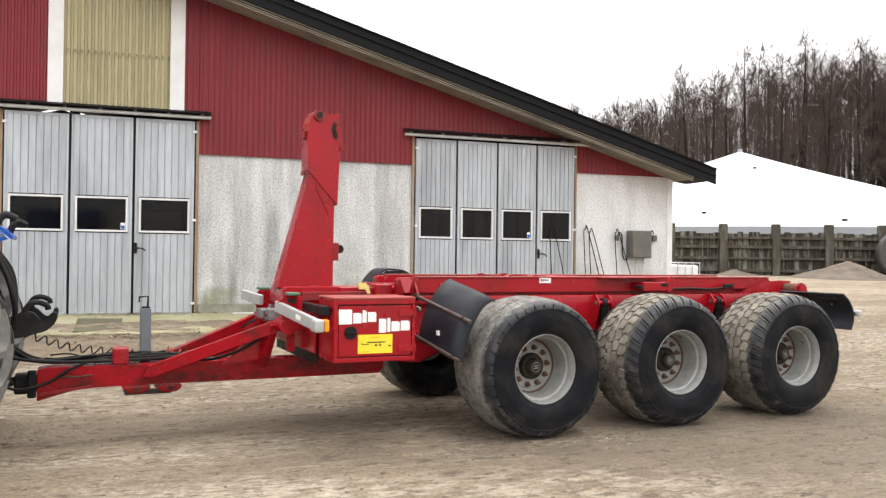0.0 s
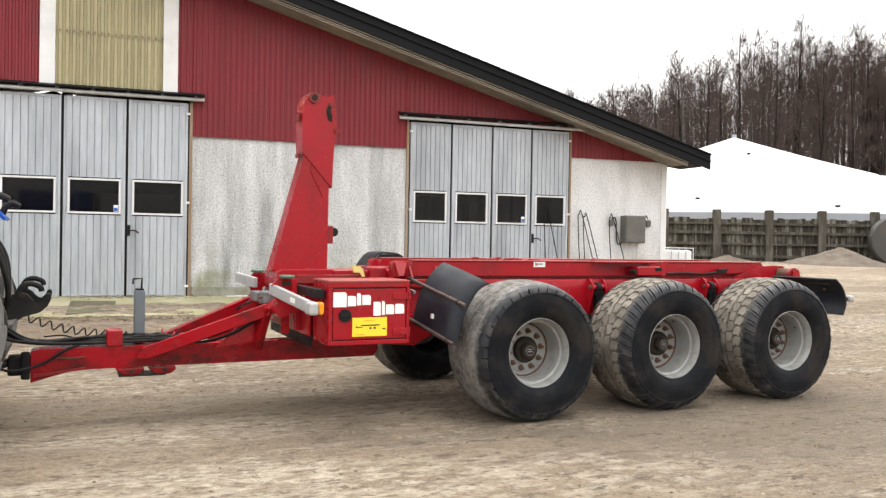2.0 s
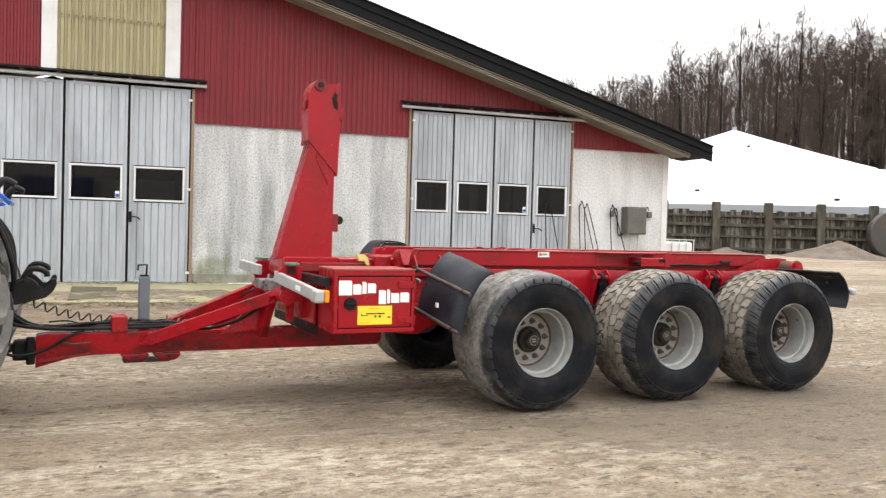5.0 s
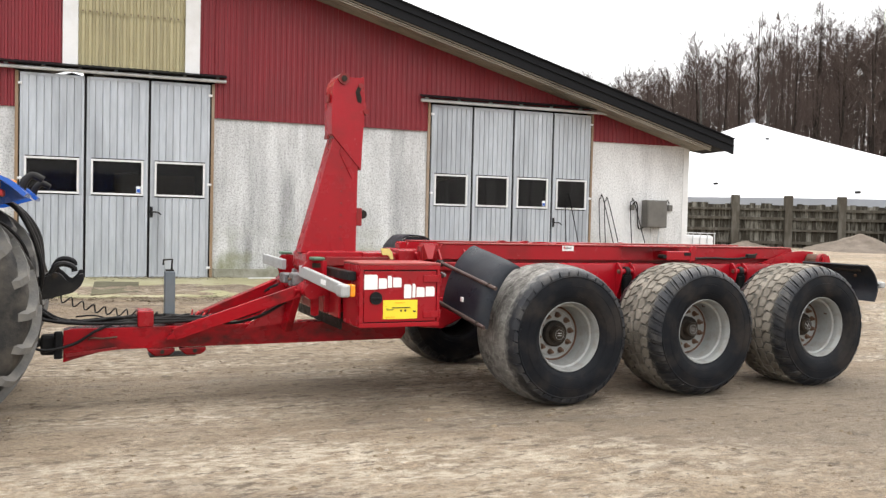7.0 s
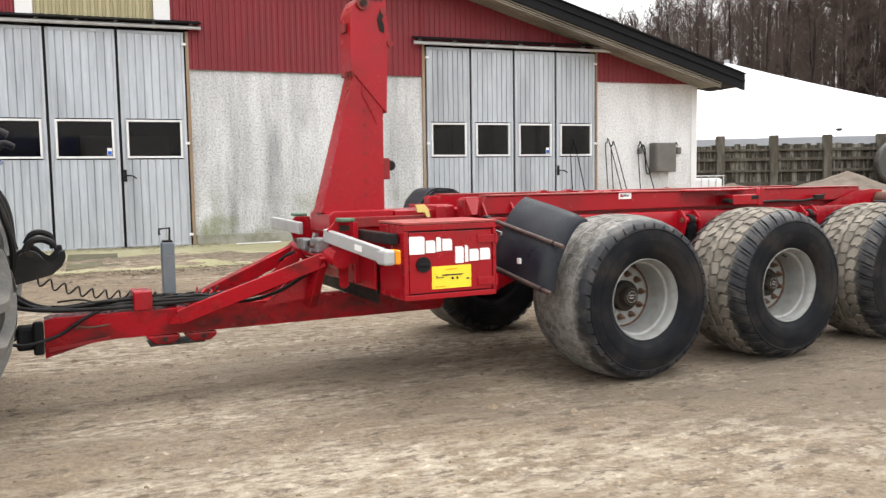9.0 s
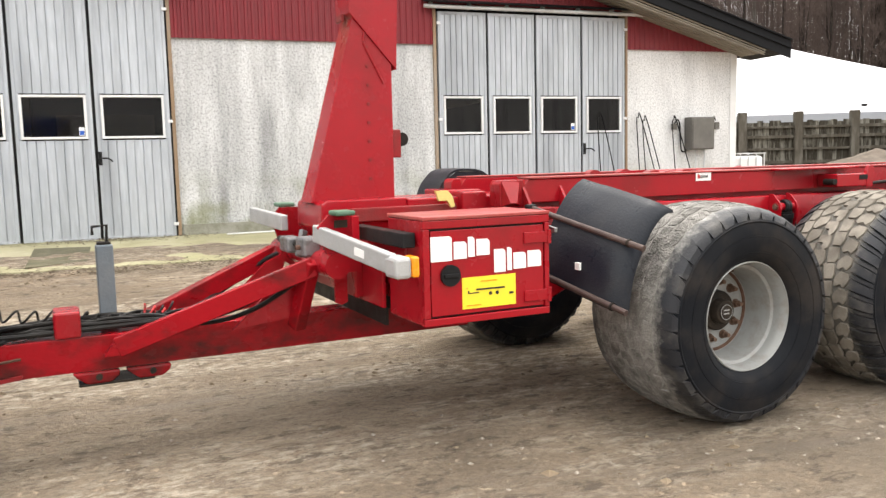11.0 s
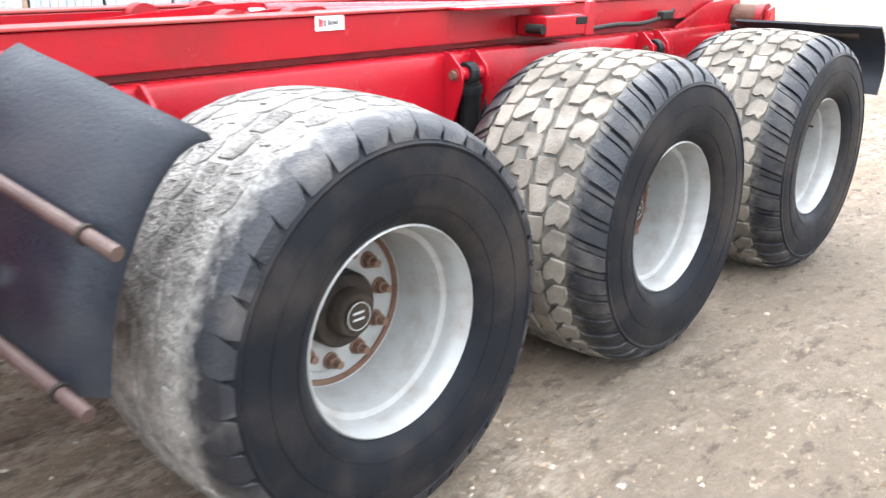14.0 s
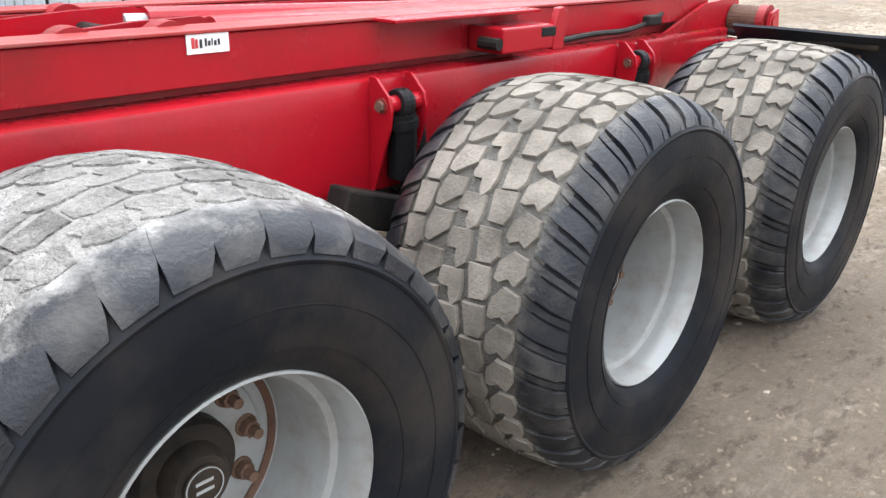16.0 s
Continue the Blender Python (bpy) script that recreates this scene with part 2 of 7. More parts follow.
def own_grain(m):
    """Let each object of its own take another stretch of the pattern."""
    n, l = m.node_tree.nodes, m.node_tree.links
    info = n.new("ShaderNodeObjectInfo")
    far = n.new("ShaderNodeMath")
    far.operation = "MULTIPLY"
    far.inputs[1].default_value = 40.0
    l.new(info.outputs["Random"], far.inputs[0])
    for mp in [k for k in n if k.bl_idname == "ShaderNodeMapping"]:
        l.new(far.outputs[0], mp.inputs["Location"])


own_grain(FENCEWOOD)
own_grain(FENCEPOST)
own_grain(ZINC)


def dusted(source, name, inner, outer, dust):
    """The same rubber with dust trodden over it from the tread side, in a ragged edge."""
    m = source.copy()
    m.name = name
    n, l = m.node_tree.nodes, m.node_tree.links
    b = n["Principled BSDF"]
    col = b.inputs["Base Color"].links[0].from_socket
    co = n.new("ShaderNodeTexCoord")
    xyz = n.new("ShaderNodeSeparateXYZ")
    l.new(co.outputs["Object"], xyz.inputs[0])
    wide = n.new("ShaderNodeMath")
    wide.operation = "ABSOLUTE"
    l.new(xyz.outputs[1], wide.inputs[0])
    t = n.new("ShaderNodeTexNoise")
    t.inputs["Scale"].default_value, t.inputs["Detail"].default_value, t.inputs["Roughness"].default_value = 9.0, 9, 0.78
    l.new(co.outputs["Object"], t.inputs["Vector"])
    push = n.new("ShaderNodeMath")
    push.operation = "MULTIPLY_ADD"
    push.inputs[1].default_value = 0.24
    l.new(t.outputs["Fac"], push.inputs[0])
    l.new(wide.outputs[0], push.inputs[2])
    r = n.new("ShaderNodeMapRange")
    r.inputs["From Min"].default_value, r.inputs["From Max"].default_value = outer + 0.12, inner + 0.12
    l.new(push.outputs[0], r.inputs["Value"])
    x = n.new("ShaderNodeMix")
    x.data_type = "RGBA"
    l.new(r.outputs[0], x.inputs[0])
    l.new(col, x.inputs[6])
    mottle = n.new("ShaderNodeTexNoise")
    mottle.inputs["Scale"].default_value, mottle.inputs["Detail"].default_value, mottle.inputs["Roughness"].default_value = 17, 8, 0.75
    l.new(co.outputs["Object"], mottle.inputs["Vector"])
    tone = n.new("ShaderNodeValToRGB")
    tone.color_ramp.elements[0].position, tone.color_ramp.elements[1].position = 0.38, 0.62
    tone.color_ramp.elements[0].color, tone.color_ramp.elements[1].color = (*[c * 0.24 for c in dust], 1), (*dust, 1)
    l.new(mottle.outputs["Fac"], tone.inputs[0])
    l.new(tone.outputs[0], x.inputs[7])
    l.new(x.outputs[2], b.inputs["Base Color"])
    return m


SHOULDER_DUSTY = dusted(SHOULDER, "dust_edged_shoulder_rubber", 0.205, 0.262, (0.165, 0.153, 0.132))
SHOULDER_WORN = dusted(SHOULDER, "chalky_shoulder_rubber", 0.226, 0.290, (0.30, 0.29, 0.27))


def glass_material():
    """Old window glass with a film of dust and pale specks."""
    m = bpy.data.materials.new("window_glass")
    m.use_nodes = True
    n, l = m.node_tree.nodes, m.node_tree.links
    b = n["Principled BSDF"]
    b.inputs["Base Color"].default_value = (0.26, 0.24, 0.23, 1)
    b.inputs["Roughness"].default_value = 0.04
    b.inputs["IOR"].default_value = 1.24
    co = n.new("ShaderNodeTexCoord")
    t = n.new("ShaderNodeTexNoise")
    t.inputs["Scale"].default_value, t.inputs["Detail"].default_value, t.inputs["Roughness"].default_value = 26, 4, 0.6
    l.new(co.outputs["Object"], t.inputs["Vector"])
    r = n.new("ShaderNodeMapRange")
    r.inputs["From Min"].default_value, r.inputs["From Max"].default_value = 0.64, 0.72
    r.inputs["To Min"].default_value, r.inputs["To Max"].default_value = 0.99, 0.5
    l.new(t.outputs["Fac"], r.inputs["Value"])
    l.new(r.outputs[0], b.inputs["Transmission Weight"])
    return m


GLASS = glass_material()


def stucco_material(name, base, rain_tone, speck):
    m = paint(name, base, tuple(c * 0.8 for c in base), tuple(c * 0.5 for c in base), rough=0.95, scale=1.3, fine=38, amount=0.5, dirt_amount=0.55, bump=0.7, stretch=(1, 1, 0.36), dirt_scale=1.1)
    n, l = m.node_tree.nodes, m.node_tree.links
    b = n["Principled BSDF"]
    col = b.inputs["Base Color"].links[0].from_socket
    co = n.new("ShaderNodeTexCoord")
    v = n.new("ShaderNodeTexNoise")
    v.inputs["Scale"].default_value, v.inputs["Detail"].default_value, v.inputs["Roughness"].default_value = 30, 6, 0.75
    l.new(co.outputs["Object"], v.inputs["Vector"])
    pick = n.new("ShaderNodeMapRange")
    pick.inputs["From Min"].default_value, pick.inputs["From Max"].default_value = 0.47, 0.69
    l.new(v.outputs["Fac"], pick.inputs["Value"])
    x = n.new("ShaderNodeMix")
    x.data_type, x.blend_type = "RGBA", "MULTIPLY"
    x.inputs[7].default_value = (speck, speck, speck, 1)
    l.new(pick.outputs[0], x.inputs[0])
    # broad grey runs of rain down the render
    runs = n.new("ShaderNodeMapping")
    runs.inputs["Scale"].default_value = (1.0, 1.0, 0.13)
    l.new(co.outputs["Object"], runs.inputs["Vector"])
    rain = n.new("ShaderNodeTexNoise")
    rain.inputs["Scale"].default_value, rain.inputs["Detail"].default_value, rain.inputs["Roughness"].default_value = 2.3, 5, 0.6
    l.new(runs.outputs[0], rain.inputs["Vector"])
    soft_edge = n.new("ShaderNodeMapRange")
    soft_edge.inputs["From Min"].default_value, soft_edge.inputs["From Max"].default_value = 0.44, 0.72
    l.new(rain.outputs["Fac"], soft_edge.inputs["Value"])
    grey = n.new("ShaderNodeMix")
    grey.data_type, grey.blend_type = "RGBA", "MULTIPLY"
    grey.inputs[7].default_value = (*rain_tone, 1)
    l.new(soft_edge.outputs[0], grey.inputs[0])
    l.new(col, grey.inputs[6])
    l.new(grey.outputs[2], x.inputs[6])
    # algae that creeps up from the damp foot of the wall, in ragged patches
    t = n.new("ShaderNodeTexNoise")
    t.inputs["Scale"].default_value, t.inputs["Detail"].default_value = 1.5, 7
    l.new(co.outputs["Object"], t.inputs["Vector"])
    xyz = n.new("ShaderNodeSeparateXYZ")
    l.new(co.outputs["Object"], xyz.inputs[0])
    h = n.new("ShaderNodeMapRange")
    h.inputs["From Min"].default_value, h.inputs["From Max"].default_value = 1.5, 0.45
    l.new(xyz.outputs[2], h.inputs["Value"])
    mul = n.new("ShaderNodeMath")
    mul.operation = "MULTIPLY"
    l.new(h.outputs[0], mul.inputs[0])
    edge = n.new("ShaderNodeMapRange")
    edge.inputs["From Min"].default_value, edge.inputs["From Max"].default_value = 0.43, 0.58
    l.new(t.outputs["Fac"], edge.inputs["Value"])
    l.new(edge.outputs[0], mul.inputs[1])
    y = n.new("ShaderNodeMix")
    y.data_type = "RGBA"
    y.inputs[7].default_value = (0.15, 0.16, 0.055, 1)
    l.new(mul.outputs[0], y.inputs[0])
    l.new(x.outputs[2], y.inputs[6])
    l.new(y.outputs[2], b.inputs["Base Color"])
    return m


STUCCO = stucco_material("pebble_dash", (0.72, 0.728, 0.73), (0.50, 0.50, 0.505), 0.34)
STUCCO_CLEAN = stucco_material("cleaner_pebble_dash", (0.83, 0.835, 0.835), (0.92, 0.92, 0.92), 0.46)
PLINTH = paint("damp_plinth_concrete", (0.33, 0.325, 0.28), (0.21, 0.205, 0.165), (0.10, 0.105, 0.045), rough=0.9, scale=1.6, fine=40, amount=0.8, dirt_amount=0.7, bump=0.35, dirt_scale=1.6)


def dirt_material():
    m = bpy.data.materials.new("packed_dirt_yard")
    m.use_nodes = True
    n, l = m.node_tree.nodes, m.node_tree.links
    b = n["Principled BSDF"]
    co = n.new("ShaderNodeTexCoord")
    rot = n.new("ShaderNodeMapping")
    rot.inputs["Rotation"].default_value = (0, 0, radians(-22))
    l.new(co.outputs["Object"], rot.inputs["Vector"])
    lane = n.new("ShaderNodeMapping")
    lane.inputs["Scale"].default_value = (0.30, 1.0, 1.0)
    l.new(rot.outputs[0], lane.inputs["Vector"])

    def cloudy(vec, s, detail, lo, hi, rough=0.6):
        t = n.new("ShaderNodeTexNoise")
        t.inputs["Scale"].default_value, t.inputs["Detail"].default_value, t.inputs["Roughness"].default_value = s, detail, rough
        l.new(vec, t.inputs["Vector"])
        r = n.new("ShaderNodeMapRange")
        r.inputs["From Min"].default_value, r.inputs["From Max"].default_value = lo, hi
        l.new(t.outputs["Fac"], r.inputs["Value"])
        return r.outputs[0]

    def mix(fac, a, c, weight=1.0):
        x = n.new("ShaderNodeMix")
        x.data_type = "RGBA"
        w = n.new("ShaderNodeMath")
        w.operation = "MULTIPLY"
        w.inputs[1].default_value = weight
        l.new(fac, w.inputs[0])
        l.new(w.outputs[0], x.inputs[0])
        if isinstance(a, tuple):
            x.inputs[6].default_value = (*a, 1)
        else:
            l.new(a, x.inputs[6])
        x.inputs[7].default_value = (*c, 1)
        return x.outputs[2]

    streak = n.new("ShaderNodeMapping")
    streak.inputs["Scale"].default_value = (0.62, 1.2, 1.0)
    l.new(rot.outputs[0], streak.inputs["Vector"])
    broad = cloudy(lane.outputs[0], 0.42, 7, 0.42, 0.58)
    shade = cloudy(rot.outputs[0], 0.16, 4, 0.42, 0.60)
    mid = cloudy(streak.outputs[0], 2.2, 10, 0.42, 0.63, 0.74)
    grit = cloudy(co.outputs["Object"], 27, 8, 0.46, 0.58, 0.82)
    fine = cloudy(co.outputs["Object"], 120, 3, 0.40, 0.62, 0.7)
    wet = cloudy(lane.outputs[0], 0.95, 10, 0.53, 0.66, 0.72)
    clod = cloudy(streak.outputs[0], 7.5, 9, 0.535, 0.60, 0.78)
    pale = cloudy(lane.outputs[0], 0.7, 10, 0.46, 0.57, 0.74)
    chalk = cloudy(streak.outputs[0], 14, 8, 0.46, 0.60, 0.78)
    col = mix(broad, (0.36, 0.272, 0.180), (0.222, 0.164, 0.107))
    col = mix(shade, col, (0.20, 0.156, 0.108), 0.5)
    col = mix(mid, col, (0.395, 0.312, 0.216), 0.7)
    col = mix(wet, col, (0.115, 0.088, 0.062), 0.6)

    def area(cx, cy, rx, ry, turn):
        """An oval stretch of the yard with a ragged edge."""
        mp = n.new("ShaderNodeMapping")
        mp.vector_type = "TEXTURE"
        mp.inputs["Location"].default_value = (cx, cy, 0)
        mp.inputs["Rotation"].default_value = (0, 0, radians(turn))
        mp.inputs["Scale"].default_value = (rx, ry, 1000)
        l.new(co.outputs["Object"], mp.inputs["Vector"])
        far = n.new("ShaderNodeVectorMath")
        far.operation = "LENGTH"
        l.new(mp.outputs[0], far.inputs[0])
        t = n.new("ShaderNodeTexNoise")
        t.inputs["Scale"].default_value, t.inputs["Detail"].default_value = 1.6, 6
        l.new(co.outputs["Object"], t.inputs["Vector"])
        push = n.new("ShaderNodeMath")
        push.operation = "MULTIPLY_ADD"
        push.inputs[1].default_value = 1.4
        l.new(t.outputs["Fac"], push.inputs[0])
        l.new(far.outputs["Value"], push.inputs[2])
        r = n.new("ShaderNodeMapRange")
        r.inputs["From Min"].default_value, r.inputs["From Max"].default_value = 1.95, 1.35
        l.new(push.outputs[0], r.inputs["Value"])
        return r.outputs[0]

    # paler ground by the drawbar, darker brown ground by the wheels
    col = mix(area(-2.4, 7.2, 2.2, 1.6, 20), col, (0.34, 0.27, 0.193), 0.5)
    both = n.new("ShaderNodeMath")
    both.operation = "MULTIPLY"
    l.new(pale, both.inputs[0])
    l.new(chalk, both.inputs[1])
    col = mix(grit, col, (0.145, 0.113, 0.08), 0.6)
    col = mix(fine, col, (0.16, 0.125, 0.09), 0.3)
    col = mix(both.outputs[0], col, (0.66, 0.575, 0.455), 0.75)
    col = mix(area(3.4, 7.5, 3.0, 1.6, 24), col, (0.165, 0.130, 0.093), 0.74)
    # crushed pale gravel trodden into two long patches
    spots = cloudy(streak.outputs[0], 5.5, 9, 0.47, 0.58, 0.78)
    for spot in (area(0.35, 5.45, 2.1, 0.62, 7), area(-1.5, 5.2, 1.5, 0.55, 14)):
        gravel = n.new("ShaderNodeMath")
        gravel.operation = "MULTIPLY"
        l.new(spot, gravel.inputs[0])
        l.new(spots, gravel.inputs[1])
        col = mix(gravel.outputs[0], col, (0.60, 0.525, 0.415), 0.55)
    col = mix(clod, col, (0.098, 0.072, 0.049), 0.8)
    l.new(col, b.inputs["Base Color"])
    rr = n.new("ShaderNodeMapRange")
    rr.inputs["To Min"].default_value, rr.inputs["To Max"].default_value = 0.92, 0.55
    l.new(wet, rr.inputs["Value"])
    l.new(rr.outputs[0], b.inputs["Roughness"])
    bp = n.new("ShaderNodeBump")
    bp.inputs["Strength"].default_value, bp.inputs["Distance"].default_value = 0.75, 0.018
    add = n.new("ShaderNodeMath")
    l.new(grit, add.inputs[0])
    l.new(chalk, add.inputs[1])
    l.new(add.outputs[0], bp.inputs["Height"])
    l.new(bp.outputs[0], b.inputs["Normal"])
    return m


DIRT = dirt_material()
CLOD = paint("dark_earth_clod", (0.17, 0.128, 0.085), (0.10, 0.076, 0.052), (0.3, 0.24, 0.17), rough=0.95, scale=3, fine=40, amount=0.8, dirt_amount=0.5, bump=0.4, spec=0.1)


# ---- mesh helpers ----
def mesh_of(bm, name, material, smooth=0):
    me = bpy.data.meshes.new(name)
    bmesh.ops.recalc_face_normals(bm, faces=bm.faces)
    bm.to_mesh(me)
    bm.free()
    for m in (material if isinstance(material, (list, tuple)) else [material]):
        me.materials.append(m)
    if smooth:
        me.shade_smooth()
        me.set_sharp_from_angle(angle=radians(smooth))
    return me


def part(name, bm, material, parent, label="", smooth=0):
    ob = new(name, mesh_of(bm, name, material, smooth))
    ob.parent = parent
    return tagged(ob, label)


def again(name, mesh, parent, m):
    """One more object on a mesh that is there already."""
    ob = new(name, mesh)
    ob.parent = parent
    ob.matrix_basis = m
    return ob


def thing(name, m, label, category, group="", kind=""):
    ob = new(name)
    ob.empty_display_size = 0.2
    ob.matrix_basis = m
    return tagged(ob, label, category, group, kind)


def fresh():
    return bmesh.new()


def box(bm, x0, x1, y0, y1, z0, z1, bevel=0.0):
    made = bmesh.ops.create_cube(bm, size=1.0)["verts"]
    for v in made:
        v.co = ((x0 + x1) / 2 + v.co.x * (x1 - x0), (y0 + y1) / 2 + v.co.y * (y1 - y0), (z0 + z1) / 2 + v.co.z * (z1 - z0))
    if bevel:
        edges = {e for v in made for e in v.link_edges}
        bmesh.ops.bevel(bm, geom=list(edges), offset=bevel, segments=2, affect="EDGES", profile=0.5)
    return bm


def prism(bm, pts, axis, a, b, bevel=0.0):
    """A polygon pushed from a to b along an axis: pts are (x, z) for 'y', (x, y) for 'z', (y, z) for 'x'."""
    def at(p, c):
        return {"y": (p[0], c, p[1]), "z": (p[0], p[1], c), "x": (c, p[0], p[1])}[axis]
    lo = [bm.verts.new(at(p, a)) for p in pts]
    hi = [bm.verts.new(at(p, b)) for p in pts]
    faces = [bm.faces.new(lo), bm.faces.new(hi[::-1])]
    for i in range(len(pts)):
        j = (i + 1) % len(pts)
        faces.append(bm.faces.new((lo[i], lo[j], hi[j], hi[i])))
    if bevel:
        bmesh.ops.bevel(bm, geom=list({e for f in faces for e in f.edges}), offset=bevel, segments=2, affect="EDGES", profile=0.5)
    return bm


def rod(bm, a, b, r, sides=12, r2=None, caps=True):
    """A round bar from a to b."""
    a, b = Vector(a), Vector(b)
    turn = (b - a).to_track_quat("Z", "Y").to_matrix().to_4x4()
    bmesh.ops.create_cone(bm, cap_ends=caps, segments=sides, radius1=r, radius2=r if r2 is None else r2, depth=(b - a).length, matrix=Matrix.Translation((a + b) / 2) @ turn)
    return bm


def beam(bm, a, b, wide, high, bevel=0.0):
    """A rectangular bar from a to b; wide is level, high is upright."""
    a, b = Vector(a), Vector(b)
    d = (b - a).normalized()
    side = d.cross(Vector((0, 0, 1))).normalized()
    up = side.cross(d)
    vs = []
    for p in (a, b):
        vs.append([bm.verts.new(p + side * sx * wide / 2 + up * sz * high / 2) for sx, sz in ((-1, -1), (1, -1), (1, 1), (-1, 1))])
    faces = [bm.faces.new(vs[0]), bm.faces.new(vs[1][::-1])]
    for i in range(4):
        j = (i + 1) % 4
        faces.append(bm.faces.new((vs[0][i], vs[0][j], vs[1][j], vs[1][i])))
    if bevel:
        bmesh.ops.bevel(bm, geom=list({e for f in faces for e in f.edges}), offset=bevel, segments=2, affect="EDGES", profile=0.5)
    return bm


def curve_points(pts, steps=8):
    """A smooth line through the given points."""
    p = [Vector(q) for q in pts]
    p = [p[0] * 2 - p[1]] + p + [p[-1] * 2 - p[-2]]
    out = []
    for i in range(1, len(p) - 2):
        for s in range(steps):
            t = s / steps
            out.append(0.5 * ((2 * p[i]) + (p[i + 1] - p[i - 1]) * t + (2 * p[i - 1] - 5 * p[i] + 4 * p[i + 1] - p[i + 2]) * t * t + (3 * p[i] - p[i - 1] - 3 * p[i + 1] + p[i + 2]) * t ** 3))
    out.append(p[-2])
    return out


def tube(bm, pts, r, sides=8, steps=8, taper=1.0):
    """A round hose along a smooth line."""
    line = curve_points(pts, steps) if steps else [Vector(q) for q in pts]
    rings = []
    for i, c in enumerate(line):
        d = (line[min(i + 1, len(line) - 1)] - line[max(i - 1, 0)]).normalized()
        side = d.orthogonal().normalized() if not rings else (last - d * last.dot(d)).normalized()
        last = side
        up = d.cross(side)
        rr = r * (1 + (taper - 1) * i / max(1, len(line) - 1))
        rings.append([bm.verts.new(c + (side * math.cos(k * math.tau / sides) + up * math.sin(k * math.tau / sides)) * rr) for k in range(sides)])
    for a, b in zip(rings, rings[1:]):
        for k in range(sides):
            j = (k + 1) % sides
            bm.faces.new((a[k], a[j], b[j], b[k]))
    bm.faces.new(rings[0][::-1])
    bm.faces.new(rings[-1])
    return bm


def lathe(bm, profile, segs=64, close=False, slot=None):
    """(y, r) pairs turned about the y axis."""
    rings = []
    for y, r in profile:
        rings.append([bm.verts.new((r * math.sin(k * math.tau / segs), y, r * math.cos(k * math.tau / segs))) for k in range(segs)])
    pairs = list(zip(rings, rings[1:]))
    if close:
        pairs.append((rings[-1], rings[0]))
    for i, (a, b) in enumerate(pairs):
        for k in range(segs):
            j = (k + 1) % segs
            f = bm.faces.new((a[k], a[j], b[j], b[k]))
            if slot:
                f.material_index = slot(i)
    return bm


def smoothstep(a, b, x):
    t = min(1.0, max(0.0, (x - a) / (b - a)))
    return t * t * (3 - 2 * t)


# ---- plan ----
BARN_AT, BARN_TURN = (-4.72, 15.45), 18.8
RIG_AT, RIG_TURN = (0.87, 7.343), 24.7
MID = 1.25                                  # the trailer's middle line, from its near hub caps
BARN = pose(*BARN_AT, 0, 0, 0, BARN_TURN)
RIG = pose(*RIG_AT, 0, 0, 0, RIG_TURN)


def ground_height(x, y):
    away = -x * math.sin(radians(BARN_TURN)) + y * math.cos(radians(BARN_TURN))
    z = 0.40 * smoothstep(9.0, 14.8, away) + 0.42 * smoothstep(15.5, 37, away)
    z += 2.4 * smoothstep(70, 105, y)
    near = 1.0 - smoothstep(16, 30, math.hypot(x, y - 5))
    c, s = math.cos(radians(RIG_TURN)), math.sin(radians(RIG_TURN))
    u, v = x * c + y * s, -x * s + y * c
    z += near * (0.016 * noise.noise(Vector((u * 0.5, v * 1.1, 0.3))) + 0.012 * noise.noise(Vector((u * 1.3, v * 3.2, 4.1))) + 0.009 * noise.noise(Vector((x * 5, y * 5, 9.0))) + 0.012)
    return z


def graded(lo, hi, core_lo, core_hi, step, grow=1.22):
    out = list(np.arange(core_lo, core_hi + 1e-6, step))
    d, p = step, core_hi
    while p < hi:
        d *= grow
        p += d
        out.append(min(p, hi))
    d, p = step, core_lo
    while p > lo:
        d *= grow
        p -= d
        out.insert(0, max(p, lo))
    return out


def make_ground():
    xs = graded(-600, 600, -6.0, 7.5, 0.075)
    ys = graded(-300, 900, 1.5, 13.5, 0.075)
    verts = [(x, y, ground_height(x, y)) for y in ys for x in xs]
    w = len(xs)
    faces = [(j * w + i, j * w + i + 1, (j + 1) * w + i + 1, (j + 1) * w + i) for j in range(len(ys) - 1) for i in range(w - 1)]
    me = bpy.data.meshes.new("ground")
    me.from_pydata(verts, [], faces)
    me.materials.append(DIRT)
    me.shade_smooth()
    tagged(new("ground", me), "bare packed dirt farmyard with wet ruts and pale gravel", "ground", kind="structure")


make_ground()


# ---- barn ----
EAVE_U, EAVE_Z, SLOPE, RIDGE_U = 11.13, 3.56, 0.287, -5.0


def roof_top(u):
    return EAVE_Z + (EAVE_U - u) * SLOPE if u > RIDGE_U else EAVE_Z + (EAVE_U - 2 * RIDGE_U + u) * SLOPE


def ribbed(bm, u0, u1, low, high, pitch, depth, y, crest=0.34, groove=False):
    """A sheet with upright ribs between u0 and u1; low and high give its edges along u. The ribs stand out towards the yard."""
    us, k = [], u0
    while k < u1 - 1e-6:
        for f, d in ((0.0, 0), (0.85, 0), (0.88, 1), (0.97, 1)) if groove else ((0.0, 0), (1 - crest - 0.24, 0), (1 - crest - 0.08, 1), (0.92, 1)):
            if k + f * pitch < u1:
                us.append((k + f * pitch, d))
        k += pitch
    us.append((u1, 0))
    last = None
    for u, d in us:
        a, b = bm.verts.new((u, y - d * depth, low(u))), bm.verts.new((u, y - d * depth, high(u)))
        if last:
            bm.faces.new((last[0], a, b, last[1]))
        last = (a, b)
    return bm


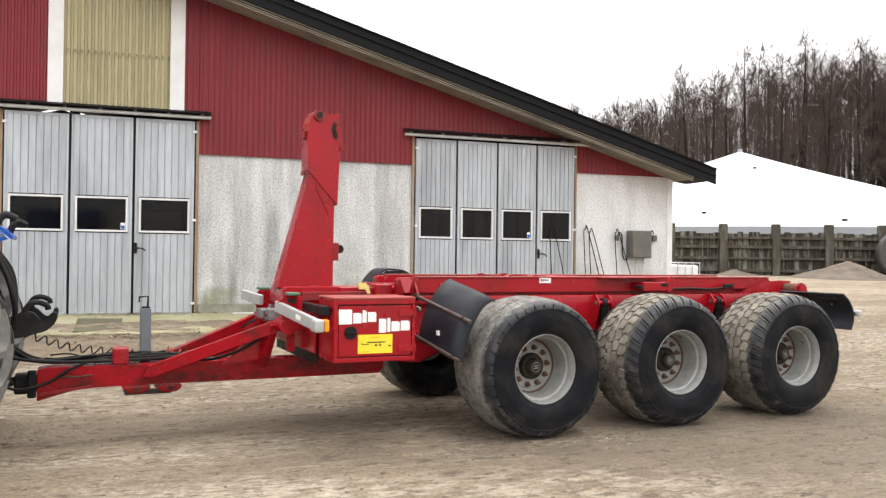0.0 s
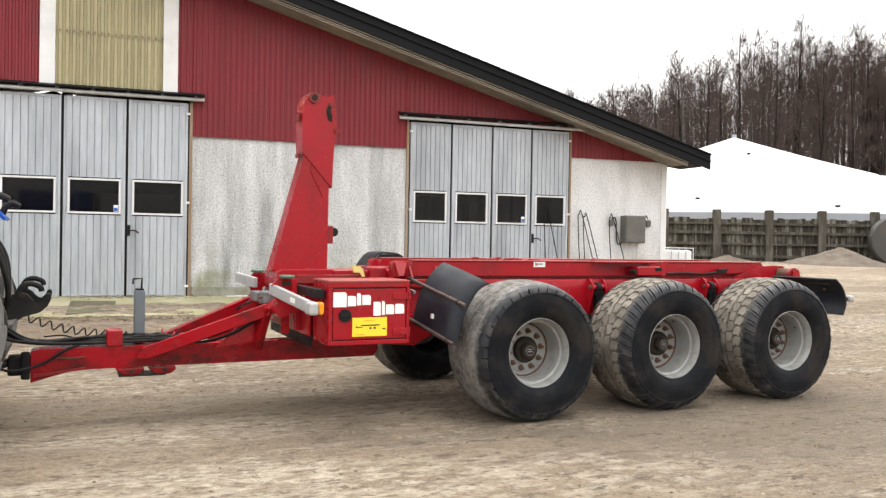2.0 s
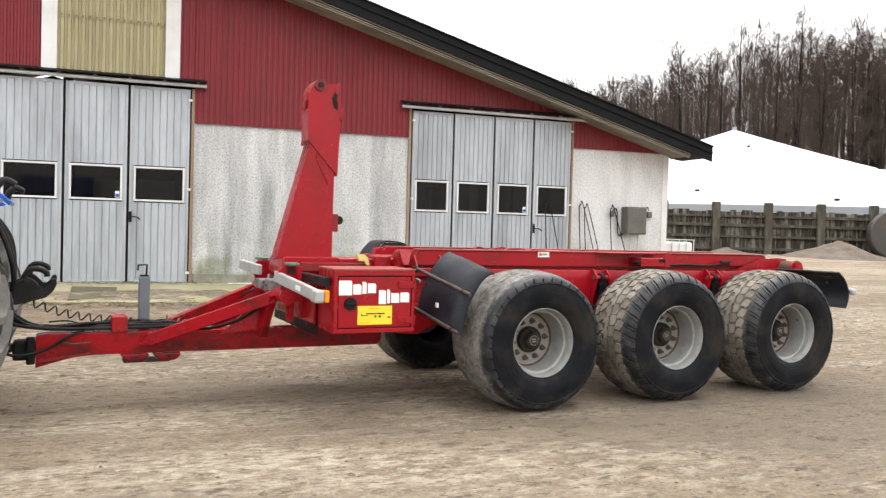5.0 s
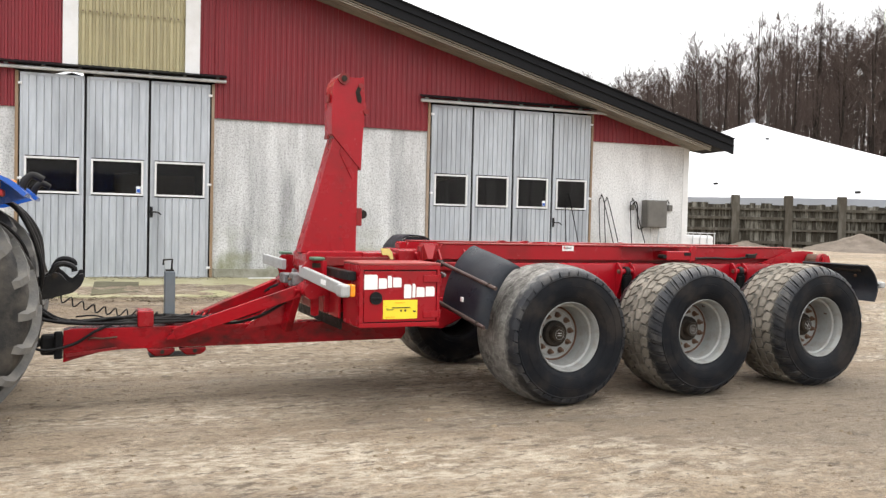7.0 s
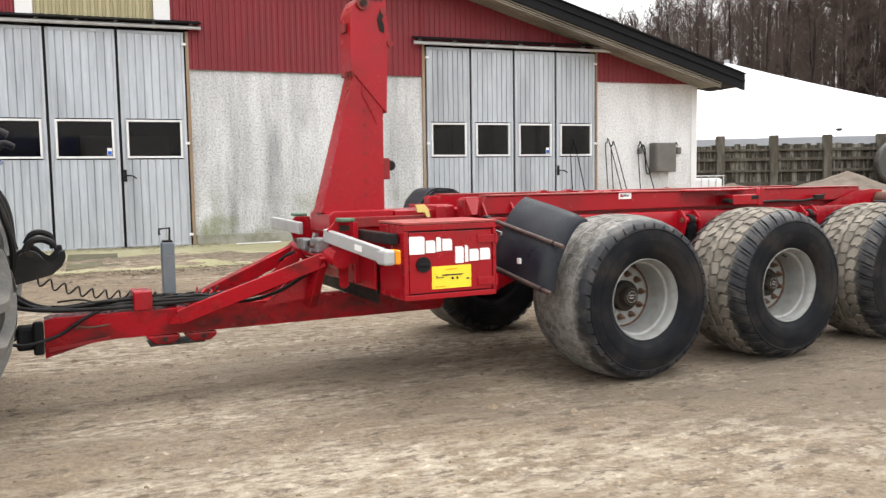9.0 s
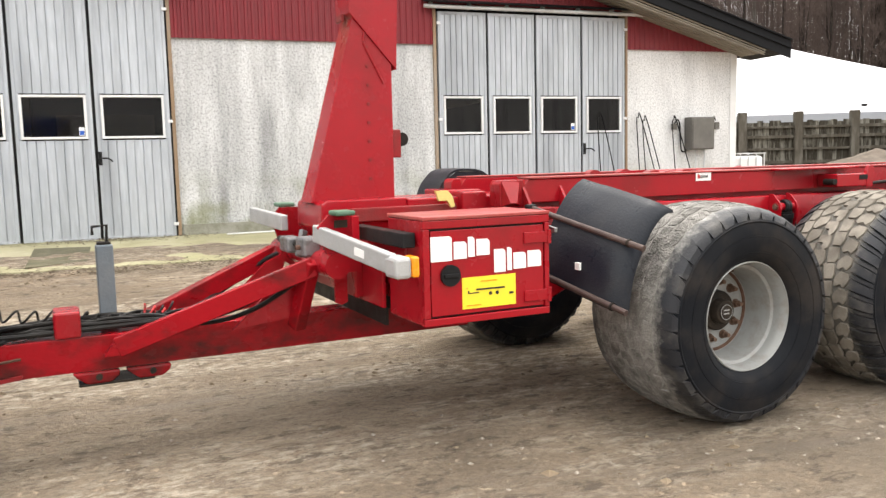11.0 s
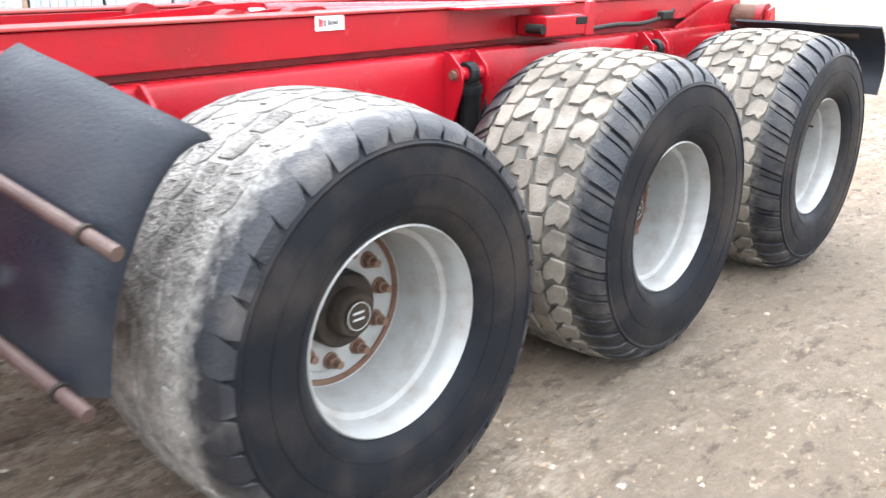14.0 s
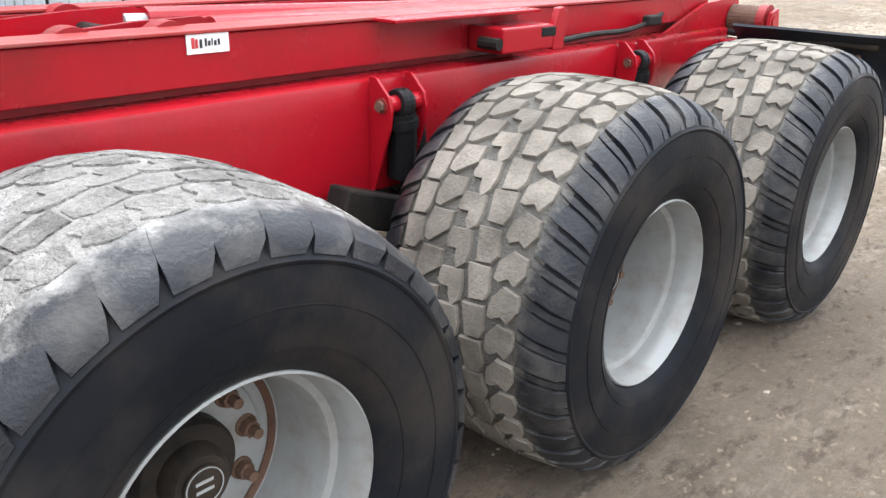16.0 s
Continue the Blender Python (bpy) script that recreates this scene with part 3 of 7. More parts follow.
def make_barn():
    barn = thing("barn", BARN, "long farm barn, pebble-dashed base, dark red cladding, black roof", "barn")
    # rendered base wall, in the stretches between the two doors
    for u0, u1, name in ((-26.0, -3.31, "base_wall"), (0.06, 4.25, "base_wall"), (8.03, 10.50, "base_wall")):
        part(name, box(fresh(), u0, u1, 0.0, 0.25, -0.2, 3.47), STUCCO_CLEAN if u0 > 8 else STUCCO, barn, "pale grey pebble-dash render with streaks and algae")
    part("corner_strip", box(fresh(), 10.36, 10.51, -0.012, -0.003, 0.3, 3.45, 0.002), WHITEWOOD, barn, "white corner strip")
    for u0, u1 in ((-26.0, -3.33), (0.08, 4.23), (8.05, 10.51)):
        part("plinth", box(fresh(), u0, u1, -0.05, -0.003, -0.2, 0.62, 0.006), PLINTH, barn, "low mossy concrete plinth")
    # gable cladding
    under = lambda u: roof_top(u) - 0.32
    for u0, u1, low in ((-26.0, -3.31, 3.45), (-3.31, -2.55, 4.22), (-0.22, 0.06, 4.22), (0.06, 4.25, 3.45), (4.25, 8.03, 4.12), (8.03, 10.50, 3.45)):
        part("cladding_sheet", ribbed(fresh(), u0, u1, lambda u: low, under, 0.105, 0.022, -0.03), BARNRED, barn, "dark red ribbed steel sheet")
    # unseen slabs behind the cladding, added to keep daylight out of the barn
    openings = ((-26.0, -3.31), (0.06, 4.25), (8.03, 10.50))
    for u0, u1 in openings:
        tops = [(u0, 3.47), (u1, 3.47), (u1, under(u1))] + ([(RIDGE_U, under(RIDGE_U))] if u0 < RIDGE_U < u1 else []) + [(u0, under(u0))]
        part("gable_wall", prism(fresh(), tops, "y", 0.0, 0.2), DARKROOM, barn)
    for u0, u1, z in ((-3.31, 0.06, 4.15), (4.25, 8.03, 4.10)):
        part("gable_wall", prism(fresh(), [(u0, z), (u1, z), (u1, under(u1)), (u0, under(u0))], "y", 0.0, 0.2), DARKROOM, barn)
    # yellowed light panel over the left door, two overlapping lengths
    part("light_panel", ribbed(fresh(), -2.30, -0.48, lambda u: 4.22, lambda u: 5.24, 0.115, 0.032, -0.030, 0.42), FRP, barn, "yellowed translucent corrugated sheet")
    part("light_panel", ribbed(fresh(), -2.30, -0.48, lambda u: 5.18, under, 0.115, 0.032, -0.040, 0.42), FRP, barn, "yellowed translucent corrugated sheet")
    screw = mesh_of(rod(fresh(), (0, 0, 0), (0, -0.03, 0), 0.012, 6), "screw", RUST)
    for k in range(16):
        again("screw", screw, barn, pose(-2.225 + k * 0.115, -0.07, 5.21))
    for u0, u1 in ((-2.55, -2.30), (-0.48, -0.22)):
        part("upright_board", prism(fresh(), [(u0, 4.22), (u1, 4.22), (u1, under(u1)), (u0, under(u0))], "y", -0.085, -0.005), WHITEWOOD, barn, "white painted upright board")
    # shell behind
    part("side_wall", box(fresh(), 10.25, 10.50, 0.25, 24, -0.2, 3.4), STUCCO, barn)
    part("side_wall", box(fresh(), -26.0, -25.75, 0.25, 24, -0.2, 3.4), STUCCO, barn)
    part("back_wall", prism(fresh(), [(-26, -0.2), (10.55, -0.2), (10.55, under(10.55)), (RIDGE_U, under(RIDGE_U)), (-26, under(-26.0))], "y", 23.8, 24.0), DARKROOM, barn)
    # roof: black sheets with a deep verge board, grey boarded soffit
    far_u = 2 * RIDGE_U - EAVE_U
    for a, b in ((RIDGE_U, EAVE_U), (far_u, RIDGE_U)):
        part("roof_slope", prism(fresh(), [(a, roof_top(a)), (b, roof_top(b)), (b, roof_top(b) - 0.10), (a, roof_top(a) - 0.10)], "y", -0.72, 24.5), ROOFBLACK, barn, "black corrugated roof")
        part("verge_board", prism(fresh(), [(a, roof_top(a) + 0.035), (b, roof_top(b) + 0.035), (b, roof_top(b) - 0.29), (a, roof_top(a) - 0.29)], "y", -0.76, -0.722), ROOFBLACK, barn, "black verge board")
        part("verge_flashing", prism(fresh(), [(a, roof_top(a) + 0.06), (b, roof_top(b) + 0.06), (b, roof_top(b) + 0.036), (a, roof_top(a) + 0.036)], "y", -0.80, -0.60), ROOFBLACK, barn)
        part("gutter_lip", prism(fresh(), [(a, roof_top(a) - 0.09), (b, roof_top(b) - 0.09), (b, roof_top(b) - 0.115), (a, roof_top(a) - 0.115)], "y", -0.79, -0.762), ROOFBLACK, barn)
    a, b = RIDGE_U, EAVE_U - 0.55
    part("eave_box", prism(fresh(), [(EAVE_U - 0.54, roof_top(EAVE_U - 0.54) - 0.12), (EAVE_U - 0.03, roof_top(EAVE_U) - 0.12), (EAVE_U - 0.05, roof_top(EAVE_U) - 0.21), (EAVE_U - 0.54, roof_top(EAVE_U - 0.54) - 0.30)], "y", -0.71, 0.3), ROOFBLACK, barn, "dark boxed eave")
    part("soffit_backing", prism(fresh(), [(a, roof_top(a) - 0.26), (b, roof_top(b) - 0.26), (b, roof_top(b) - 0.29), (a, roof_top(a) - 0.29)], "y", -0.68, -0.04), ROOFBLACK, barn)
    for d0, d1, y in ((0.294, 0.316, -0.715), (0.336, 0.356, -0.70), (0.374, 0.392, -0.685)):
        part("barge_board", prism(fresh(), [(a, roof_top(a) - d0), (b, roof_top(b) - d0), (b, roof_top(b) - d1), (a, roof_top(a) - d1)], "y", y, y + 0.025), SOFFIT, barn, "weathered grey barge board")
    for k in range(6):
        y0, y1 = -0.66 + k * 0.108, -0.66 + k * 0.108 + 0.074
        part("soffit_board", prism(fresh(), [(a, roof_top(a) - 0.330), (b, roof_top(b) - 0.330), (b, roof_top(b) - 0.355), (a, roof_top(a) - 0.355)], "y", y0, y1), SOFFIT, barn, "weathered grey soffit board")
    # doors
    make_door(barn, -3.25, 3, 1.083, 0.44, 4.06, 0.0)
    make_door(barn, 4.31, 4, 0.9165, 0.44, 4.00, 0.0)
    for u0, u1 in ((-3.308, -3.255), (0.005, 0.058), (4.252, 4.305), (7.982, 8.028)):
        part("door_jamb", box(fresh(), u0, u1, -0.045, 0.20, 0.3, 4.08, 0.004), OLDWOOD, barn, "rust-stained timber door jamb")
    for u0, u1, z in ((-3.6, 0.26, 4.16), (4.06, 8.52, 4.09)):
        part("door_rail", rod(fresh(), (u0, -0.165, z - 0.035), (u1, -0.165, z - 0.035), 0.034, 14), ZINCFRAME, barn, "galvanised sliding door rail")
        part("rail_cover", prism(fresh(), [(-0.26, z + 0.012), (-0.03, z + 0.085), (-0.03, z + 0.105), (-0.27, z + 0.03)], "x", u0, u1), ROOFBLACK, barn, "dark sheet cover over the rail")
        bracket = mesh_of(box(fresh(), -0.025, 0.025, -0.10, 0.0, -0.05, 0.06, 0.004), "rail_bracket", ZINCFRAME)
        for k in range(7):
            again("rail_bracket", bracket, barn, pose(u0 + 0.15 + k * (u1 - u0 - 0.3) / 6, -0.012, z))
    # wall cabinet with its conduits
    part("cabinet_box", box(fresh(), 9.30, 9.82, -0.24, -0.015, 1.60, 2.21, 0.012), BOXGREY, barn, "brown-grey electrical cabinet on the wall")
    part("cabinet_door", box(fresh(), 9.32, 9.80, -0.262, -0.243, 1.62, 2.19, 0.006), BOXGREY, barn)
    part("conduit", tube(fresh(), [(9.36, -0.06, 1.62), (9.22, -0.05, 1.58), (9.18, -0.05, 1.9), (9.17, -0.05, 2.08), (9.12, -0.05, 2.17), (9.04, -0.05, 2.08)], 0.014), BLACK, barn)
    part("conduit", tube(fresh(), [(9.50, -0.10, 1.60), (9.50, -0.10, 1.3), (9.51, -0.09, 0.6)], 0.014), ZINCFRAME, barn)
    part("conduit", tube(fresh(), [(9.70, -0.10, 1.60), (9.70, -0.10, 1.35), (9.66, -0.09, 0.6)], 0.018), ZINCFRAME, barn)
    part("conduit", tube(fresh(), [(9.82, -0.10, 2.10), (9.93, -0.07, 2.22), (9.99, -0.05, 2.15)], 0.012), BLACK, barn)
    part("socket", box(fresh(), 9.95, 10.06, -0.09, -0.01, 1.98, 2.12, 0.012), BOXGREY, barn, "small grey outdoor socket")
    part("socket", box(fresh(), 9.00, 9.09, -0.08, -0.01, 1.98, 2.1, 0.012), BOXGREY, barn, "small grey outdoor socket")
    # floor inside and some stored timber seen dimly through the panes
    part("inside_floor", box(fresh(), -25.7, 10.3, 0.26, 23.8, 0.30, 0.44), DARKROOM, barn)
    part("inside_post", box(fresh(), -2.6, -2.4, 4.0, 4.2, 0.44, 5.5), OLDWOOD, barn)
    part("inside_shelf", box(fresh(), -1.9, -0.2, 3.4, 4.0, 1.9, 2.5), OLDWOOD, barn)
    return barn


def make_door(barn, u0, count, wide, z0, z1, y):
    white = None
    for k in range(count):
        a, b = u0 + k * wide + 0.022, u0 + (k + 1) * wide - 0.022
        w0, w1, z2, z3 = a + 0.075, b - 0.075, 1.95, 2.59
        leaf = thing_part("door_leaf", barn, "galvanised ribbed steel door leaf")
        for lo, hi in ((z0 + 0.03, z2 - 0.02), (z3 + 0.02, z1 - 0.03)):
            part("ribbed_panel", ribbed(fresh(), a + 0.03, b - 0.03, lambda u, lo=lo: lo, lambda u, hi=hi: hi, (b - a - 0.06) / 8, -0.020, y - 0.050, 0.10, True), ZINC, leaf)
        part("leaf_frame", box(fresh(), a, a + 0.045, y - 0.06, y + 0.02, z0, z1, 0.004), ZINC, leaf)
        part("leaf_frame", box(fresh(), b - 0.045, b, y - 0.06, y + 0.02, z0, z1, 0.004), ZINC, leaf)
        part("leaf_frame", box(fresh(), a + 0.046, b - 0.046, y - 0.058, y + 0.02, z0, z0 + 0.05, 0.004), ZINC, leaf)
        part("leaf_frame", box(fresh(), a + 0.046, b - 0.046, y - 0.058, y + 0.02, z1 - 0.05, z1, 0.004), ZINC, leaf)
        part("leaf_seal", box(fresh(), b + 0.002, b + 0.042, y - 0.02, y + 0.02, z0, z1), HOSE, leaf, "dark rubber seal")
        for x0, x1, p, q in ((w0, w1, z3 - 0.035, z3), (w0, w1, z2, z2 + 0.035), (w0, w0 + 0.035, z2 + 0.036, z3 - 0.036), (w1 - 0.035, w1, z2 + 0.036, z3 - 0.036)):
            part("window_frame", box(fresh(), x0, x1, y - 0.075, y + 0.01, p, q, 0.004), WHITEWOOD, leaf, "white window frame")
        for p, q in ((w0 - 0.05, w0), (w1, w1 + 0.05)):
            part("window_side", box(fresh(), p, q, y - 0.045, y + 0.02, z2 - 0.02, z3 + 0.02), ZINC, leaf)
        pane = part("pane", box(fresh(), w0 + 0.03, w1 - 0.03, y - 0.045, y - 0.039, z2 + 0.03, z3 - 0.03), GLASS, leaf, "dusty dark window pane")
        pane.visible_shadow = False
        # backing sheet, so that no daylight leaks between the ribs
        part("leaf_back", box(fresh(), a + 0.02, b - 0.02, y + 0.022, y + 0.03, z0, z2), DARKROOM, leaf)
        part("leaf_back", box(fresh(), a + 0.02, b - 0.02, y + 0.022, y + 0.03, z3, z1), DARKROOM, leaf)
        if k == (1 if count == 3 else 2):
            part("small_sign", box(fresh(), w1 - 0.12, w1 - 0.045, y - 0.050, y - 0.046, z2 + 0.05, z2 + 0.17), WHITE, leaf, "small white and blue sign on the pane")
            part("sign_mark", box(fresh(), w1 - 0.113, w1 - 0.052, y - 0.0545, y - 0.0505, z2 + 0.06, z2 + 0.12), BLUE, leaf)
        if k == count - 1:
            part("lock_plate", box(fresh(), a + 0.002, a + 0.05, y - 0.085, y - 0.061, 1.56, 1.76, 0.006), BLACK, leaf)
            part("door_handle", tube(fresh(), [(a + 0.03, y - 0.075, 1.66), (a + 0.05, y - 0.13, 1.66), (a + 0.14, y - 0.13, 1.655), (a + 0.2, y - 0.13, 1.61)], 0.012, 8, 5), BLACK, leaf, "black lever handle")
        if k in (0, count - 1):
            h = a - 0.03 if k == 0 else b - 0.03
            for z in (z0 + 0.2, 2.2, z1 - 0.2):
                part("hinge", box(fresh(), h, h + 0.07, y - 0.09, y - 0.061, z - 0.022, z + 0.022, 0.006), WHITEWOOD, leaf, "pale hinge block")


def thing_part(name, parent, label=""):
    """A part that only groups its own pieces."""
    ob = new(name)
    ob.empty_display_size = 0.05
    ob.parent = parent
    return tagged(ob, label)


make_barn()


def in_barn(u, y, z=0.0, turn=0.0):
    return BARN @ pose(u, y, z, 0, 0, turn)


# concrete apron before the doors, with a worn step and a fringe of litter
def make_apron():
    bm = fresh()
    cols, rows = 60, 10
    grid = []
    for j in range(rows + 1):
        f = j / rows
        row = []
        for i in range(cols + 1):
            g = i / cols
            x = -9.5 + (13.1 + 0.15 * f) * g
            y = -0.06 - 2.8 * f + 0.06 * noise.noise(Vector((x * 1.3, 2.2, 0))) * f
            row.append(bm.verts.new((x, y, 0.455 - 0.10 * f + 0.008 * noise.noise(Vector((x * 2, y * 2, 0))))))
        grid.append(row)
    foot = [bm.verts.new((v.co.x, v.co.y - 0.03, 0.2)) for v in grid[-1]]
    grid.append(foot)
    for a, b in zip(grid, grid[1:]):
        for i in range(cols):
            bm.faces.new((a[i], a[i + 1], b[i + 1], b[i]))
    ob = new("apron", mesh_of(bm, "apron", CONCRETE, 40))
    ob.matrix_basis = BARN
    tagged(ob, "mossy concrete apron in front of the barn doors", "pavement", kind="structure")


make_apron()


# bent steel bars that lean against the barn wall
def make_leaning_bars():
    for u, w, h, lean in ((7.35, 0.22, 1.15, 0.35), (8.17, 0.30, 1.15, 0.30), (8.30, 0.30, 1.1, 0.30), (8.95, 0.34, 1.1, 0.3)):
        bar = thing("bent_bar", in_barn(u, -0.35, 0.40), "thin dark bent steel bar leaning on the barn wall", "steel bar", "bent bars against the barn")
        part("bar", tube(fresh(), [(0, -0.02, 0.0), (0.0, 0.12, 0.8), (0.0, 0.22, h + 0.55), (0.05, 0.25, h + 0.66), (0.13, 0.25, h + 0.6), (0.22 + w, 0.05, 0.0)], 0.0105, 6, 6), HOSE, bar)


make_leaning_bars()


def make_tank_crate():
    c = thing("water_container", in_barn(11.05, 0.9, 0.40), "weathered white plastic container in a wire cage beside the barn", "container")
    part("tank", box(fresh(), -0.5, 0.5, -0.5, 0.5, 0.12, 1.05, 0.06), WHITEWOOD, c)
    part("pallet", box(fresh(), -0.55, 0.55, -0.55, 0.55, 0.0, 0.115, 0.01), OLDWOOD, c)
    wire = mesh_of(rod(fresh(), (0, 0, 0.12), (0, 0, 1.1), 0.012, 6), "cage_bar", ZINCFRAME)
    for k in range(6):
        for y in (-0.52, 0.52):
            again("cage_bar", wire, c, pose(-0.5 + k * 0.2, y, 0))
    for z in (0.45, 0.8, 1.1):
        part("cage_ring", tube(fresh(), [(-0.52, -0.52, z), (0.52, -0.52, z), (0.52, 0.52, z), (-0.52, 0.52, z), (-0.52, -0.52, z)], 0.012, 6, 0), ZINCFRAME, c)


make_tank_crate()


# ---- store wall, tarpaulin roof, heap and machines behind ----
FENCE = pose(16.95, 42.0, 0.70, 0, 0, -3.0)


def make_store_wall():
    wall = thing("store_wall", FENCE, "high dark weathered timber wall with upright posts", "wall")
    bay, count, rng = 2.65, 14, random.Random(4)
    post = mesh_of(box(fresh(), -0.19, 0.19, -0.24, 0.10, -0.4, 2.72, 0.02), "post", FENCEPOST)
    rails = [mesh_of(box(fresh(), -1.13, 1.13, -0.11, 0.02, -h, h, 0.01), "rail", FENCEPOST) for h in (0.055, 0.075)]
    boards = [mesh_of(box(fresh(), -0.138, 0.138, -0.012, 0.04, 0.0, 2.28 + d, 0.004), "board", FENCEWOOD) for d in (-0.05, 0.0, 0.04)]
    for k in range(-5, count):
        again("post", post, wall, pose(k * bay, 0, 0))
        for z in (0.33, 0.96, 1.54, 2.0):
            again("rail", rails[rng.randrange(2)], wall, pose((k + 0.5) * bay, 0, z))
        for j in range(8):
            again("board", boards[rng.randrange(3)], wall, pose(k * bay + 0.335 + j * 0.283, 0.035 + rng.uniform(0, 0.02), 0, 0, rng.uniform(-0.4, 0.4), 0))
    part("wall_back", box(fresh(), -13, 37, 0.10, 0.2, -0.4, 2.22), FENCEWOOD, wall)


make_store_wall()


def make_tarpaulin():
    top, radius, rim = Vector((27.3, 76.0, 11.6)), 30.5, 3.5
    bm = fresh()
    segs, rings = 256, 22
    grid = []
    for j in range(rings + 1):
        f = j / rings
        row = []
        for k in range(segs):
            a = k * math.tau / segs
            sag = 0.34 * f * f * math.cos(a * 32) * math.sin(f * math.pi)
            z = rim + (top.z - rim) * (1 - f) ** 1.3 + sag * 0.6
            row.append(bm.verts.new((radius * f * math.cos(a), radius * f * math.sin(a), z)))
        grid.append(row)
    for a, b in zip(grid, grid[1:]):
        for k in range(segs):
            q = (k + 1) % segs
            if a is grid[0]:
                bm.faces.new((a[k], b[k], b[q]))
            else:
                bm.faces.new((a[k], b[k], b[q], a[q]))
    bmesh.ops.remove_doubles(bm, verts=grid[0], dist=0.001)
    t = thing("tarpaulin_roof", Matrix.Translation((top.x, top.y, 0)), "white tarpaulin roof stretched over a round slurry store", "tarpaulin")
    part("cover", bm, TENT, t, smooth=60)
    part("rim_wall", lathe_z(fresh(), [(radius - 0.05, 0.3), (radius - 0.05, 2.75)]), FENCEWOOD, t)
    part("skirt", lathe_z(fresh(), [(radius + 0.03, 2.75), (radius + 0.05, 3.51)]), TENTSKIRT, t, "grey hanging edge of the tarpaulin")
    part("mast_cap", rod(fresh(), (0, 0, 11.5), (0, 0, 11.85), 0.22, 12), TENTSKIRT, t)
    peg = mesh_of(box(fresh(), -0.13, 0.13, -0.13, 0.13, 0, 0.14, 0.03), "vent_cap", BLACK)
    for r, a in ((7, -100), (27, -97), (13, -50), (24, -115)):
        f = r / radius
        again("vent_cap", peg, t, pose(r * math.cos(radians(a)), r * math.sin(radians(a)), rim + (top.z - rim) * (1 - f) ** 1.3 + 0.0))


def lathe_z(bm, profile, segs=96):
    rings = [[bm.verts.new((r * math.cos(k * math.tau / segs), r * math.sin(k * math.tau / segs), z)) for k in range(segs)] for r, z in profile]
    for a, b in zip(rings, rings[1:]):
        for k in range(segs):
            j = (k + 1) % segs
            bm.faces.new((a[k], a[j], b[j], b[k]))
    return bm


make_tarpaulin()


def make_heap(at, rx, ry, h, seed, label):
    bm = fresh()
    n, m = 40, 16
    grid = []
    for j in range(m + 1):
        f = j / m
        row = []
        for k in range(n):
            a = k * math.tau / n
            q = 1 + 0.25 * noise.noise(Vector((math.cos(a) * 1.5 + seed, math.sin(a) * 1.5, 0.5)))
            x, y = rx * f * q * math.cos(a), ry * f * q * math.sin(a)
            z = h * (1 - f) ** 1.2 * (1 + 0.35 * noise.noise(Vector((x * 0.9, y * 0.9, seed)))) + 0.08 * noise.noise(Vector((x * 3, y * 3, seed))) * (1 - f) - 0.12 * f
            row.append(bm.verts.new((x, y, z)))
        grid.append(row)
    for a, b in zip(grid, grid[1:]):
        for k in range(n):
            q = (k + 1) % n
            bm.faces.new((a[k], b[k], b[q], a[q]))
    bmesh.ops.remove_doubles(bm, verts=grid[0], dist=0.001)
    ob = new("earth_mound", mesh_of(bm, "earth_mound", SAND, 60))
    ob.matrix_basis = Matrix.Translation((at[0], at[1], ground_height(*at)))
    tagged(ob, label, "mound")


make_heap((19.2, 39.2), 3.3, 2.0, 0.82, 3.0, "low heap of brown earth before the timber wall")
make_heap((14.6, 40.9), 1.7, 0.9, 0.3, 7.0, "small spill of pale earth along the wall")


# damp drain cover set in the apron, and a stray lath at the foot of the wall
def make_drain():
    bm = fresh()
    top = lambda v: 0.462 - 0.10 * (-v - 0.06) / 2.8
    ring = [(-1.92, -0.85), (-1.20, -0.95), (-1.16, -2.35), (-1.82, -2.65)]
    hi = [bm.verts.new((u, v, top(v) + 0.006)) for u, v in ring]
    lo = [bm.verts.new((u, v, top(v) - 0.08)) for u, v in ring]
    bm.faces.new(hi)
    for i in range(4):
        j = (i + 1) % 4
        bm.faces.new((lo[i], lo[j], hi[j], hi[i]))
    ob = new("drain_cover", mesh_of(bm, "drain_cover", DRAIN))
    ob.matrix_basis = BARN
    tagged(ob, "dark damp mossy drain cover in the concrete apron", "drain cover")
    ob = new("lath", mesh_of(beam(fresh(), (0.70, -0.36, 0.465), (1.48, -0.28, 0.468), 0.04, 0.02, 0.005), "lath", WHITEWOOD))
    ob.matrix_basis = BARN
    tagged(ob, "pale wooden lath lying at the foot of the wall", "lath")


DRAIN = paint("damp_mossy_slab", (0.125, 0.112, 0.066), (0.075, 0.07, 0.04), (0.20, 0.185, 0.11), rough=0.85, scale=2.5, fine=40, amount=0.8, dirt_amount=0.5, bump=0.3)
make_drain()


# ---- trailer wheels ----
CROWN = [(0.0, 0.622), (0.10, 0.620), (0.17, 0.6145), (0.225, 0.605), (0.262, 0.592), (0.297, 0.575), (0.328, 0.557), (0.345, 0.541)]
BASE = [(-y, r) for y, r in CROWN[:0:-1]] + CROWN
BASE_Y, BASE_R = [p[0] for p in BASE], [p[1] for p in BASE]


def on_tread(a, y, h):
    r = float(np.interp(y, BASE_Y, BASE_R)) + h
    return (r * math.sin(a), y, r * math.cos(a))


